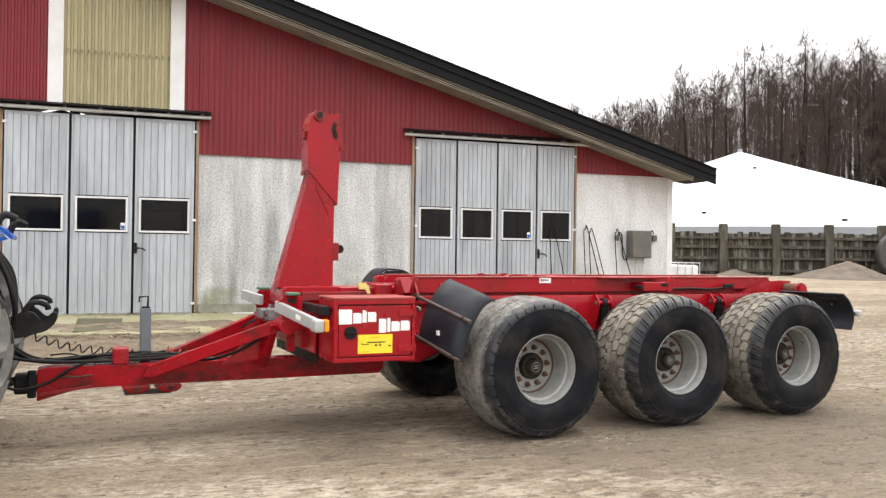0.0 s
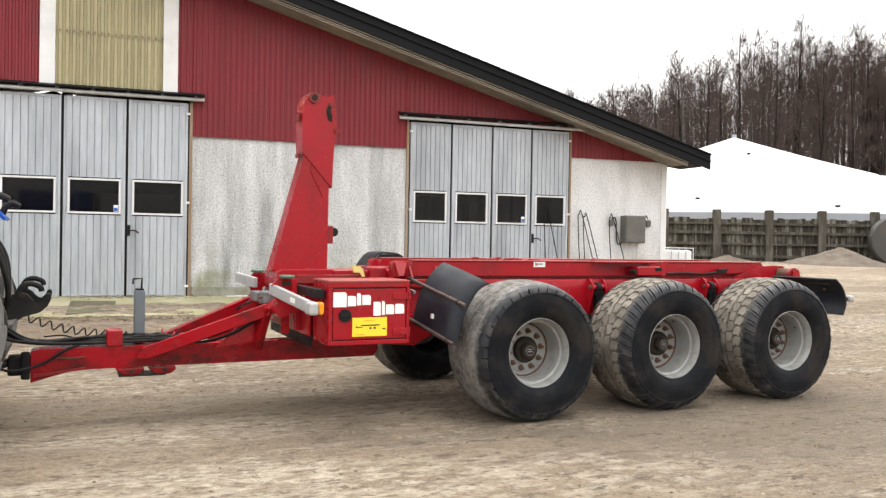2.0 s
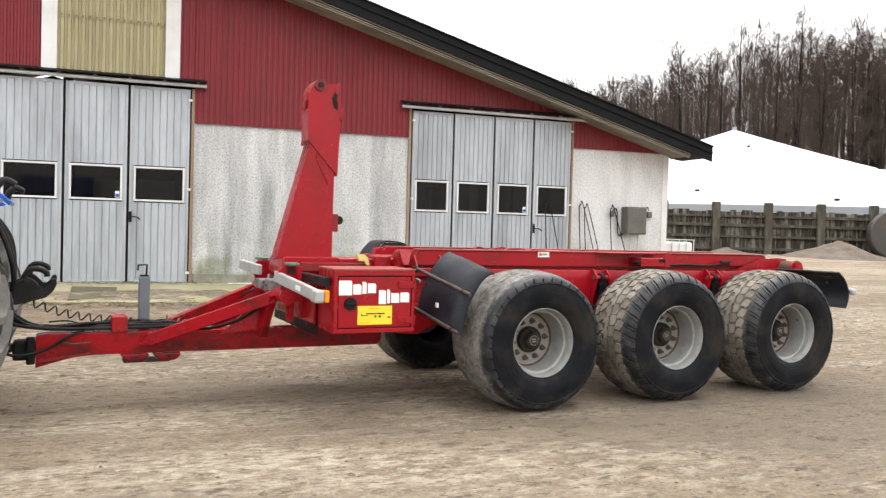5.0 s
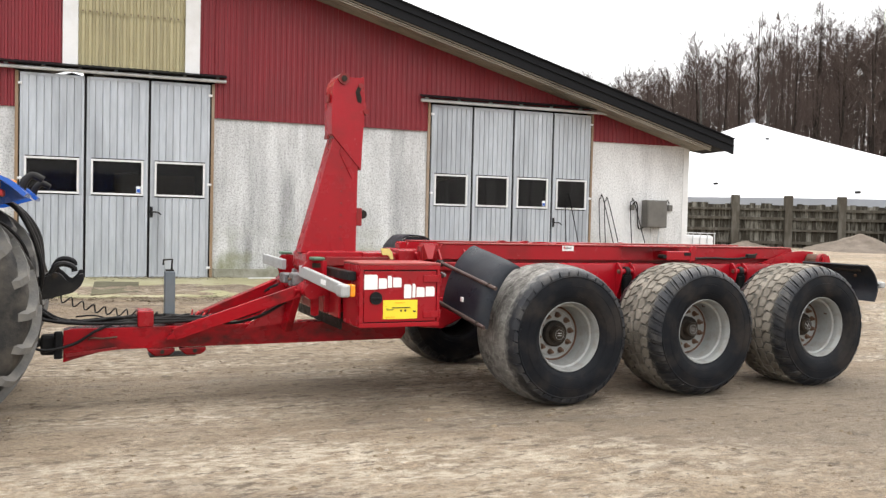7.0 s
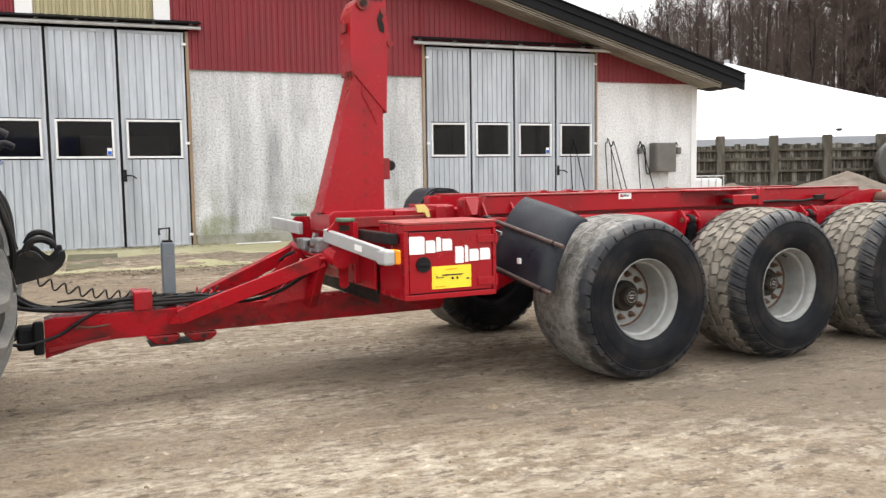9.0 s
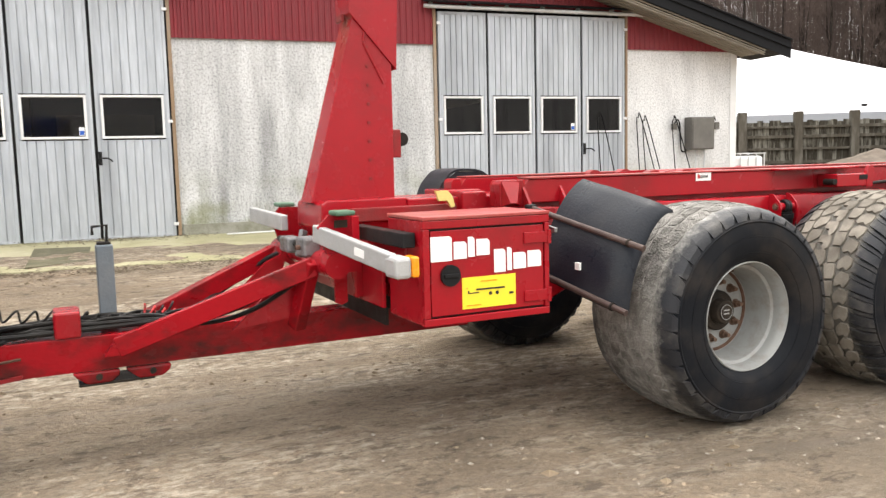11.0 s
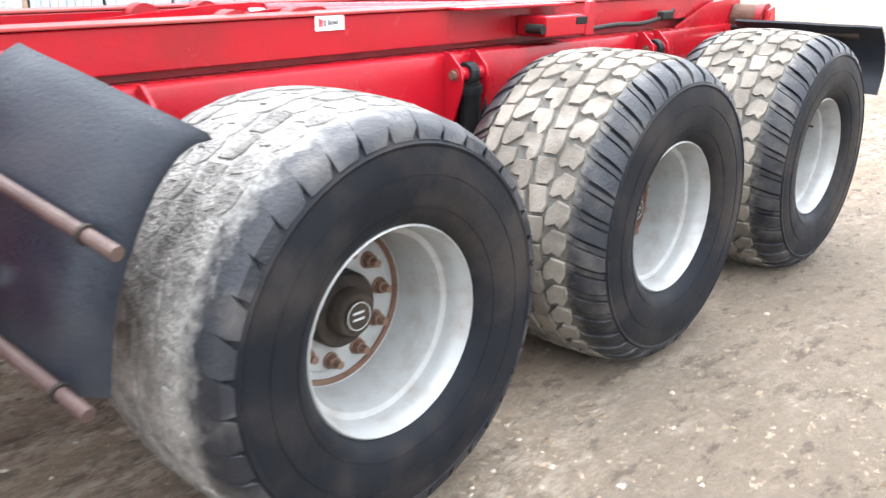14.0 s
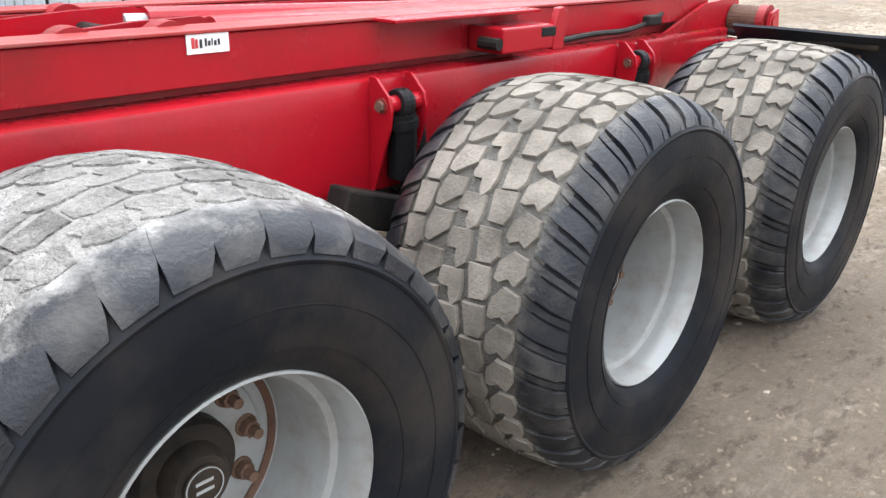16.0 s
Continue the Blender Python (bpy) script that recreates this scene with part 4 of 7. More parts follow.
def tyre_body():
    side = [(-0.30, 0.300), (-0.318, 0.312), (-0.34, 0.335), (-0.3483, 0.3600), (-0.3507, 0.3604), (-0.3510, 0.3614), (-0.3490, 0.3618), (-0.355, 0.38), (-0.362, 0.43), (-0.3608, 0.4480), (-0.3628, 0.4484), (-0.3628, 0.4496), (-0.3606, 0.4500), (-0.360, 0.475), (-0.356, 0.505), (-0.3535, 0.520), (-0.3565, 0.5225), (-0.3570, 0.5285), (-0.3525, 0.5315)]
    prof = side + BASE + [(-y, r) for y, r in side[::-1]] + [(0.29, 0.299), (-0.29, 0.299)]
    n, m = len(side), len(BASE)
    return lathe(fresh(), prof, 96, True, lambda i: 1 if n + 3 <= i < n + m - 4 else 0)


# block outlines from the outer to the inner edge of the tread: (along the tread, across it)
BENT = [(0.16, 0.98), (0.62, 0.93), (0.96, 0.58), (0.86, 0.05), (0.44, 0.0), (0.05, 0.26), (0.20, 0.50), (0.06, 0.80)]
WEDGE = [(0.92, 0.94), (0.97, 0.14), (0.34, 0.04), (0.05, 0.20), (0.02, 0.72)]
HOOK = [(0.50, 1.0), (0.92, 0.94), (0.98, 0.16), (0.50, 0.03), (0.14, 0.08), (-0.08, 0.34), (0.18, 0.50), (0.42, 0.54), (0.42, 0.88)]
SLANT = [(0.36, 1.0), (0.93, 0.86), (0.97, 0.03), (0.46, 0.03), (0.02, 0.70), (0.05, 0.93)]


def tyre_tread(pitch=37, seed=11, worn=0.0):
    """Worn blocks in five staggered rows, and broad lugs down both shoulders."""
    bm = fresh()
    step = math.tau / pitch
    rng = random.Random(seed)
    wide = 0.0925
    for c, shape in enumerate((BENT, WEDGE, HOOK, SLANT, WEDGE)):
        y0 = -0.231 + wide * c
        for k in range(pitch):
            off = k + (0.0, 0.37, 0.08, 0.44, 0.10)[c] + rng.uniform(-0.03, 0.03)
            h = (0.0135 - 0.0115 * worn) + rng.uniform(-0.0015, 0.001)
            slope = rng.uniform(-0.002, 0.002)
            pts = [(u + rng.uniform(-0.03, 0.03), v + rng.uniform(-0.025, 0.025)) for u, v in shape]
            cs, ct = sum(p[0] for p in pts) / len(pts), sum(p[1] for p in pts) / len(pts)
            rings = []
            for grow, lift in ((1.03, -0.010), (1.0, h - 0.003), (0.965, h)):
                rings.append([bm.verts.new(on_tread((off + cs + (s - cs) * grow) * step, y0 + wide * (ct + (t - ct) * grow), lift + slope * (s - cs))) for s, t in pts])
            bm.faces.new(rings[-1])
            for lo, hi in zip(rings, rings[1:]):
                for i in range(len(pts)):
                    j = (i + 1) % len(pts)
                    bm.faces.new((lo[i], lo[j], hi[j], hi[i]))
    line = [(0.232, 0.600), (0.252, 0.594), (0.278, 0.583), (0.305, 0.568), (0.330, 0.551), (0.348, 0.533)]
    lugs = pitch
    step = math.tau / lugs
    # each pitch of the shoulder: one broad pad and one lower, narrower rib behind it
    pads = ((0.04, 0.66, 1.15), (0.72, 0.96, 0.7)) if not worn else ((-0.03, 1.03, 1.0),)
    for k in range(2 * lugs):
        sgn = 1 if k % 2 else -1
        for a0, a1, tall in pads:
            a0, a1 = a0 + rng.uniform(-0.02, 0.02), a1 + rng.uniform(-0.02, 0.02)
            lo, hi = [], []
            for i, (y, r) in enumerate(line):
                out = ((0.012, 0.0135, 0.0145, 0.0145, 0.0125, 0.004)[i] + (-0.004, -0.002, 0.001, 0.005, 0.008, 0.002)[i] * worn) * tall + rng.uniform(-0.0012, 0.0008)
                gape = (0.0, 0.0, 0.0, 0.0, 0.05, 0.14)[i] * rng.uniform(0.7, 1.2) if worn else 0.0
                for u, inset in ((a0 + gape, 0.02), (a1 - gape, -0.02)):
                    ang = (k // 2 + u - i * 0.11 + rng.uniform(-0.012, 0.012)) * step
                    lo.append(bm.verts.new((r * math.sin(ang), sgn * y, r * math.cos(ang))))
                    ang += inset * step
                    hi.append(bm.verts.new(((r + out) * math.sin(ang), sgn * (y + out * (0.15, 0.3, 0.5, 0.55, 0.6, 0.5)[i]), (r + out) * math.cos(ang))))
            made = []
            n = len(line)
            for i in range(n - 1):
                p = 2 * i
                made.append(bm.faces.new((hi[p], hi[p + 1], hi[p + 3], hi[p + 2])))
                made.append(bm.faces.new((lo[p], hi[p], hi[p + 2], lo[p + 2])))
                made.append(bm.faces.new((lo[p + 1], hi[p + 1], hi[p + 3], lo[p + 3])))
            made.append(bm.faces.new((lo[0], lo[1], hi[1], hi[0])))
            made.append(bm.faces.new((lo[-2], lo[-1], hi[-1], hi[-2])))
            for f in made:
                f.material_index = 1
    return bm


def wheel_meshes():
    out = {}
    out["tyre"] = mesh_of(tyre_body(), "tyre", [RUBBER, TREAD_GAP], 50)
    out["worn_tyre"] = mesh_of(tyre_body(), "tyre", [RUBBER, CHALK], 50)
    out["tread"] = mesh_of(tyre_tread(), "tread", [TREAD, SHOULDER_DUSTY], 33)
    out["worn_tread"] = mesh_of(tyre_tread(37, 23, 0.75), "tread", [TREAD_WORN, SHOULDER_WORN], 40)
    rim = [(-0.252, 0.309), (-0.264, 0.306), (-0.267, 0.301), (-0.262, 0.297), (-0.245, 0.295), (-0.24, 0.290), (-0.20, 0.284), (-0.178, 0.281), (-0.172, 0.264), (-0.162, 0.260), (-0.118, 0.259), (-0.110, 0.2565), (-0.102, 0.255), (-0.02, 0.250), (-0.003, 0.248), (0.004, 0.235)]
    out["rim"] = mesh_of(lathe(fresh(), rim[::-1], 72, False), "rim", RIM, 40)
    disc = [(-0.028, 0.242), (-0.022, 0.232), (-0.024, 0.205), (-0.030, 0.20), (-0.032, 0.135), (-0.028, 0.112), (-0.0, 0.112), (0.0, 0.242)]
    out["disc"] = mesh_of(lathe(fresh(), disc, 56, True), "disc", RIM, 40)
    out["seam"] = mesh_of(lathe(fresh(), [(-0.032, 0.246), (-0.038, 0.241), (-0.030, 0.229), (-0.026, 0.228), (-0.026, 0.246)], 56, True), "rust_ring", RUST, 40)
    hub = [(-0.02, 0.118), (-0.065, 0.116), (-0.075, 0.108), (-0.078, 0.075), (-0.115, 0.070), (-0.125, 0.062), (-0.127, 0.0)]
    out["hub"] = mesh_of(lathe(fresh(), [(-0.02, 0.0)] + hub, 40), "hub", HUB, 35)
    out["cap"] = mesh_of(lathe(fresh(), [(-0.126, 0.0), (-0.126, 0.047), (-0.132, 0.046), (-0.134, 0.040), (-0.132, 0.039), (-0.132, 0.0)], 32), "hub_cap", [HUB], 30)
    out["mark"] = mesh_of(lathe(fresh(), [(-0.1335, 0.043), (-0.1350, 0.043), (-0.1350, 0.0405), (-0.1335, 0.0405)], 32, True), "cap_ring", SILVER)
    out["bar"] = mesh_of(box(fresh(), -0.020, 0.020, -0.1345, -0.1325, -0.0035, 0.0035), "cap_mark", SILVER)
    nut = fresh()
    rod(nut, (0, -0.032, 0), (0, -0.058, 0), 0.021, 6)
    rod(nut, (0, -0.030, 0), (0, -0.036, 0), 0.027, 16)
    rod(nut, (0, -0.058, 0), (0, -0.083, 0), 0.0125, 10)
    out["nut"] = mesh_of(nut, "wheel_nut", RUST, 35)
    out["valve"] = mesh_of(tube(fresh(), [(0, -0.10, 0.262), (0, -0.11, 0.245), (0, -0.145, 0.24)], 0.006, 6, 4), "valve", RUST, 60)
    return out


WHEEL = wheel_meshes()
DISH = -0.018                               # how much deeper the wheel discs sit


def make_wheel(rig, m, worn=""):
    w = again("wheel", None, rig, m)
    w.empty_display_size = 0.1
    tagged(w, "wide flotation trailer wheel with dusty tread and silver rim")
    for key, name in ((worn + "tyre", "tyre"), (worn + "tread", "tread")):
        again(name, WHEEL[key], w, Matrix())
    for key, name in (("rim", "rim"), ("valve", "valve")):
        again(name, WHEEL[key], w, pose(0, -0.05, 0))
    for key, name in (("disc", "disc"), ("seam", "rust_ring"), ("hub", "hub"), ("cap", "hub_cap"), ("mark", "cap_ring")):
        again(name, WHEEL[key], w, pose(0, DISH, 0))
    for z in (0.011, -0.009):
        again("cap_mark", WHEEL["bar"], w, pose(0, DISH, z))
    for k in range(10):
        again("wheel_nut", WHEEL["nut"], w, pose(0, DISH, 0, 0, k * 36 + 11, 0) @ pose(0, 0, 0.1675))


AXLES, AXLE_Z, NEAR_Y = (-0.060, 1.442, 2.954), 0.617, 0.112
FAR_Y = 2 * MID - NEAR_Y


def mirrored(y):
    return 2 * MID - y


def make_trailer():
    rig = thing("hooklift_trailer", RIG, "red three-axle hook-lift trailer with an upright hook arm, standing on dirt", "trailer")
    for i, x in enumerate(AXLES):
        make_wheel(rig, pose(x, NEAR_Y, AXLE_Z, 0, (0, 23, 61)[i], 0), "" if i else "worn_")
        make_wheel(rig, pose(x, FAR_Y, AXLE_Z, 0, (35, 80, 10)[i], 0) @ pose(0, 0, 0, 0, 0, 180))
        part("axle", box(fresh(), x - 0.06, x + 0.06, NEAR_Y + 0.1, FAR_Y - 0.1, AXLE_Z - 0.06, AXLE_Z + 0.06, 0.015), HUB, rig, "black axle beam")
        for y in (0.60, mirrored(0.60)):
            part("trailing_arm", beam(fresh(), (x - 0.62, y, 0.86), (x + 0.05, y, AXLE_Z + 0.02), 0.10, 0.12, 0.01), HUB, rig)
            part("suspension_cylinder", rod(fresh(), (x - 0.20, y + 0.10, 1.06), (x - 0.20, y + 0.05, 0.74), 0.055, 16), BLACK, rig, "black suspension ram")
        for sgn, y in ((1, 0.0), (-1, 2 * MID)):
            yy = lambda v: y + sgn * v
            xb = x - 0.305
            for dx in (-0.085, 0.075):
                fin = [(yy(0.693), 1.225), (yy(0.66), 1.222), (yy(0.60), 1.165), (yy(0.588), 1.12), (yy(0.596), 1.065), (yy(0.672), 0.845), (yy(0.693), 0.83)]
                part("ram_bracket", prism(fresh(), fin, "x", xb + dx, xb + dx + 0.012, 0.002), RED, rig, "tapered red bracket fin")
            part("bracket_pin", rod(fresh(), (xb - 0.072, yy(0.632), 1.135), (xb + 0.074, yy(0.632), 1.135), 0.029, 16), RED, rig)
            part("pin_bolt", rod(fresh(), (xb - 0.102, yy(0.632), 1.135), (xb - 0.0855, yy(0.632), 1.135), 0.019, 6), RUST, rig)
            part("pin_washer", rod(fresh(), (xb - 0.090, yy(0.632), 1.135), (xb - 0.0852, yy(0.632), 1.135), 0.027, 16), RED_WORN, rig)
            part("ram_head", lathe(fresh(), [(-0.026, 0.030), (-0.026, 0.046), (-0.012, 0.050), (0.0, 0.047), (0.012, 0.050), (0.026, 0.046), (0.026, 0.030)], 20, True), BLACK, rig, "black ram head").matrix_basis = pose(xb, yy(0.632), 1.135, 0, 0, 90)
            part("ram_boot", tube(fresh(), [(xb + 0.004, yy(0.632), 1.10), (xb + 0.012, yy(0.635), 1.03), (xb + 0.02, yy(0.645), 0.88)], 0.050, 14, 4), HOSE, rig, "black rubber ram boot")
            part("boot_collar", rod(fresh(), (xb + 0.004, yy(0.632), 1.085), (xb + 0.007, yy(0.633), 1.055), 0.057, 16), BLACK, rig)
    # lower chassis: two deep beams with flanges, cross members
    for sgn, y in ((1, 0.0), (-1, 2 * MID)):
        yy = lambda v: y + sgn * v
        web = [(-1.10, 1.212), (-1.10, 0.62), (-0.86, 0.60), (-0.5, 0.80), (0.6, 0.83), (3.2, 0.83), (3.72, 0.98), (3.72, 1.212)]
        part("chassis_beam", prism(fresh(), web, "y", yy(0.695), yy(0.885), 0.018), RED, rig, "deep red chassis beam", 40)
        # hook-lift frame rail on top
        rail = [(-0.90, 1.243), (-0.90, 1.33), (-0.86, 1.385), (3.55, 1.385), (3.58, 1.35), (3.54, 1.262), (2.20, 1.262), (1.95, 1.243)]
        part("lift_rail", prism(fresh(), rail, "y", yy(0.775), yy(0.90), 0.006), RED, rig, "long red hook-lift rail")
        part("rail_cap", box(fresh(), -0.86, 3.55, min(yy(0.762), yy(0.905)), max(yy(0.762), yy(0.905)), 1.387, 1.398, 0.003), RED_FADED_SHEEN, rig, "faded top face of the rail, sky sheen in its colour")
        part("rail_spacer", box(fresh(), -0.85, 3.53, min(yy(0.83), yy(0.88)), max(yy(0.83), yy(0.88)), 1.213, 1.275), RED_WORN, rig)
        # flared nose of the rail: a gusset in front
        x0 = -1.06 if sgn > 0 else -0.97
        part("rail_nose", prism(fresh(), [(x0, 1.225), (x0, 1.36), (x0 + 0.02, 1.384), (-0.895, 1.384), (-0.895, 1.225)], "y", yy(0.775), yy(0.90), 0.005), RED, rig)
        fold = fresh()
        for p in ((x0 + 0.012, 0.7735, 1.378), (x0 + 0.135, 0.7735, 1.372), (x0 + 0.03, 0.70, 1.25), (x0 + 0.075, 0.70, 1.25), (x0 + 0.012, 0.7735, 1.23), (x0 + 0.135, 0.7735, 1.23)):
            fold.verts.new((p[0], yy(p[1]), p[2]))
        bmesh.ops.convex_hull(fold, input=fold.verts)
        part("nose_fold", fold, RED, rig)
        part("nose_gusset", prism(fresh(), [(yy(0.772), 1.34), (yy(0.772), 1.214), (yy(0.692), 1.214), (yy(0.692), 1.235)], "x", x0 + 0.155, x0 + 0.172), RED, rig)
        part("nose_gusset", prism(fresh(), [(yy(0.772), 1.34), (yy(0.772), 1.214), (yy(0.692), 1.214), (yy(0.692), 1.235)], "x", x0 + 0.42, x0 + 0.437), RED, rig)
        # overhanging plate with the container lock below
        part("lock_shelf", box(fresh(), 1.14, 1.92, min(yy(0.66), yy(0.774)), max(yy(0.66), yy(0.774)), 1.384, 1.396, 0.003), RED, rig, "plate overhanging the rail")
        part("lock_housing", box(fresh(), 1.62, 1.93, min(yy(0.60), yy(0.77)), max(yy(0.60), yy(0.77)), 1.252, 1.345, 0.008), RED, rig)
        part("lock_slot", box(fresh(), 1.85, 1.94, min(yy(0.596), yy(0.65)), max(yy(0.596), yy(0.65)), 1.30, 1.335, 0.004), BLACK, rig)
        part("lock_catch", prism(fresh(), [(1.93, 1.245), (1.93, 1.33), (1.955, 1.40), (1.99, 1.405), (2.015, 1.38), (2.0, 1.33), (2.0, 1.245)], "y", yy(0.60), yy(0.63), 0.004), RED, rig)
        part("lock_pin", rod(fresh(), (1.60, yy(0.69), 1.29), (1.60, yy(0.60), 1.29), 0.022, 10), HUB, rig)
        part("lock_rod", tube(fresh(), [(2.02, yy(0.63), 1.27), (2.3, yy(0.66), 1.275), (2.62, yy(0.70), 1.265), (2.88, yy(0.72), 1.29), (2.98, yy(0.72), 1.32)], 0.012, 8, 5), HUB, rig, "black linkage rod")
        part("rod_joint", box(fresh(), 2.82, 2.95, min(yy(0.695), yy(0.735)), max(yy(0.695), yy(0.735)), 1.27, 1.32, 0.01), HUB, rig)
        part("end_cheek", prism(fresh(), [(3.05, 1.214), (3.46, 1.345), (3.70, 1.36), (3.86, 1.35), (3.88, 1.24), (3.70, 1.10), (3.55, 1.214)], "y", yy(0.735), yy(0.755)), RED, rig)
        # rear container roller
        part("rear_roller", rod(fresh(), (3.80, yy(0.57), 1.255), (3.80, yy(0.73), 1.255), 0.075, 24), RUST, rig, "worn steel container roller")
        part("roller_disc", rod(fresh(), (3.80, yy(0.525), 1.255), (3.80, yy(0.569), 1.255), 0.084, 24), RED_WORN, rig)
        part("roller_pin", rod(fresh(), (3.80, yy(0.49), 1.255), (3.80, yy(0.734), 1.255), 0.03, 14), RED, rig)
        part("roller_fork", prism(fresh(), [(3.74, 1.17), (3.755, 1.30), (3.84, 1.32), (3.90, 1.14)], "y", yy(0.495), yy(0.515)), RED, rig)
    for x in (-0.95, 0.75, 2.3, 3.5):
        part("cross_member", box(fresh(), x - 0.06, x + 0.06, 0.87, mirrored(0.87), 0.95, 1.15, 0.008), RED, rig)
    for x in (2.75, 3.55):
        part("lift_cross_member", box(fresh(), x - 0.06, x + 0.06, 0.91, mirrored(0.91), 1.26, 1.38, 0.008), RED, rig)
    # inside the lift frame: the sliding jib, its pivots and rams
    part("jib_beam", box(fresh(), 0.3, 1.15, MID - 0.13, MID + 0.13, 1.19, 1.345, 0.01), RED_WORN, rig, "sliding jib beam with scuffed paint")
    for y in (MID - 0.21, MID + 0.21):
        part("jib_cheek", prism(fresh(), [(-0.35, 1.24), (-0.30, 1.345), (0.45, 1.40), (0.66, 1.405), (0.80, 1.35), (0.80, 1.24)], "y", y - 0.012, y + 0.012), RED, rig)
        part("ram_tube", rod(fresh(), (0.70, y, 1.35), (2.35, y, 1.31), 0.052, 16), RED, rig)
        part("ram_rod", rod(fresh(), (0.62, y, 1.352), (0.70, y, 1.35), 0.034, 14), SILVER, rig)
    for x, y in ((0.20, MID - 0.33), (0.48, MID - 0.33), (0.20, MID + 0.33), (0.48, MID + 0.33)):
        part("guide_roller", rod(fresh(), (x, y - 0.035, 1.338), (x, y + 0.035, 1.338), 0.075, 24), RED_WORN, rig, "red guide roller")
        part("roller_boss", rod(fresh(), (x, y - 0.06, 1.338), (x, y + 0.06, 1.338), 0.036, 14), RED, rig)
    part("roller_shaft", rod(fresh(), (0.48, 0.90, 1.338), (0.48, mirrored(0.90), 1.338), 0.028, 12), HUB, rig)
    part("deck_plate", box(fresh(), 0.85, 2.65, 0.93, mirrored(0.93), 1.352, 1.364, 0.003), RED_WORN, rig, "scuffed plate between the rails")
    make_arm(rig)
    make_drawbar(rig)
    make_front(rig)
    make_toolbox(rig)
    make_guards(rig)
    # white sticker on the near rail
    part("sticker", box(fresh(), 0.455, 0.589, 0.7685, 0.7720, 1.333, 1.392), WHITE, rig, "white sticker with a small dark mark")
    for x0, x1, z0, z1, mt in ((0.4462, 0.4546, 1.3482, 1.3768, REDINK), (0.458, 0.4647, 1.3482, 1.3735, REDINK), (0.4714, 0.4781, 1.3482, 1.3718, DARKINK), (0.4881, 0.4931, 1.3524, 1.3735, DARKINK), (0.4982, 0.504, 1.3532, 1.3667, DARKINK), (0.5091, 0.5116, 1.3532, 1.3735, DARKINK), (0.5174, 0.5233, 1.3532, 1.3667, DARKINK), (0.5292, 0.535, 1.3532, 1.3701, DARKINK)):
        part("sticker_mark", box(fresh(), x0 + 0.023, x1 + 0.023, 0.7650, 0.7682, z0, z1), mt, rig)
    return rig


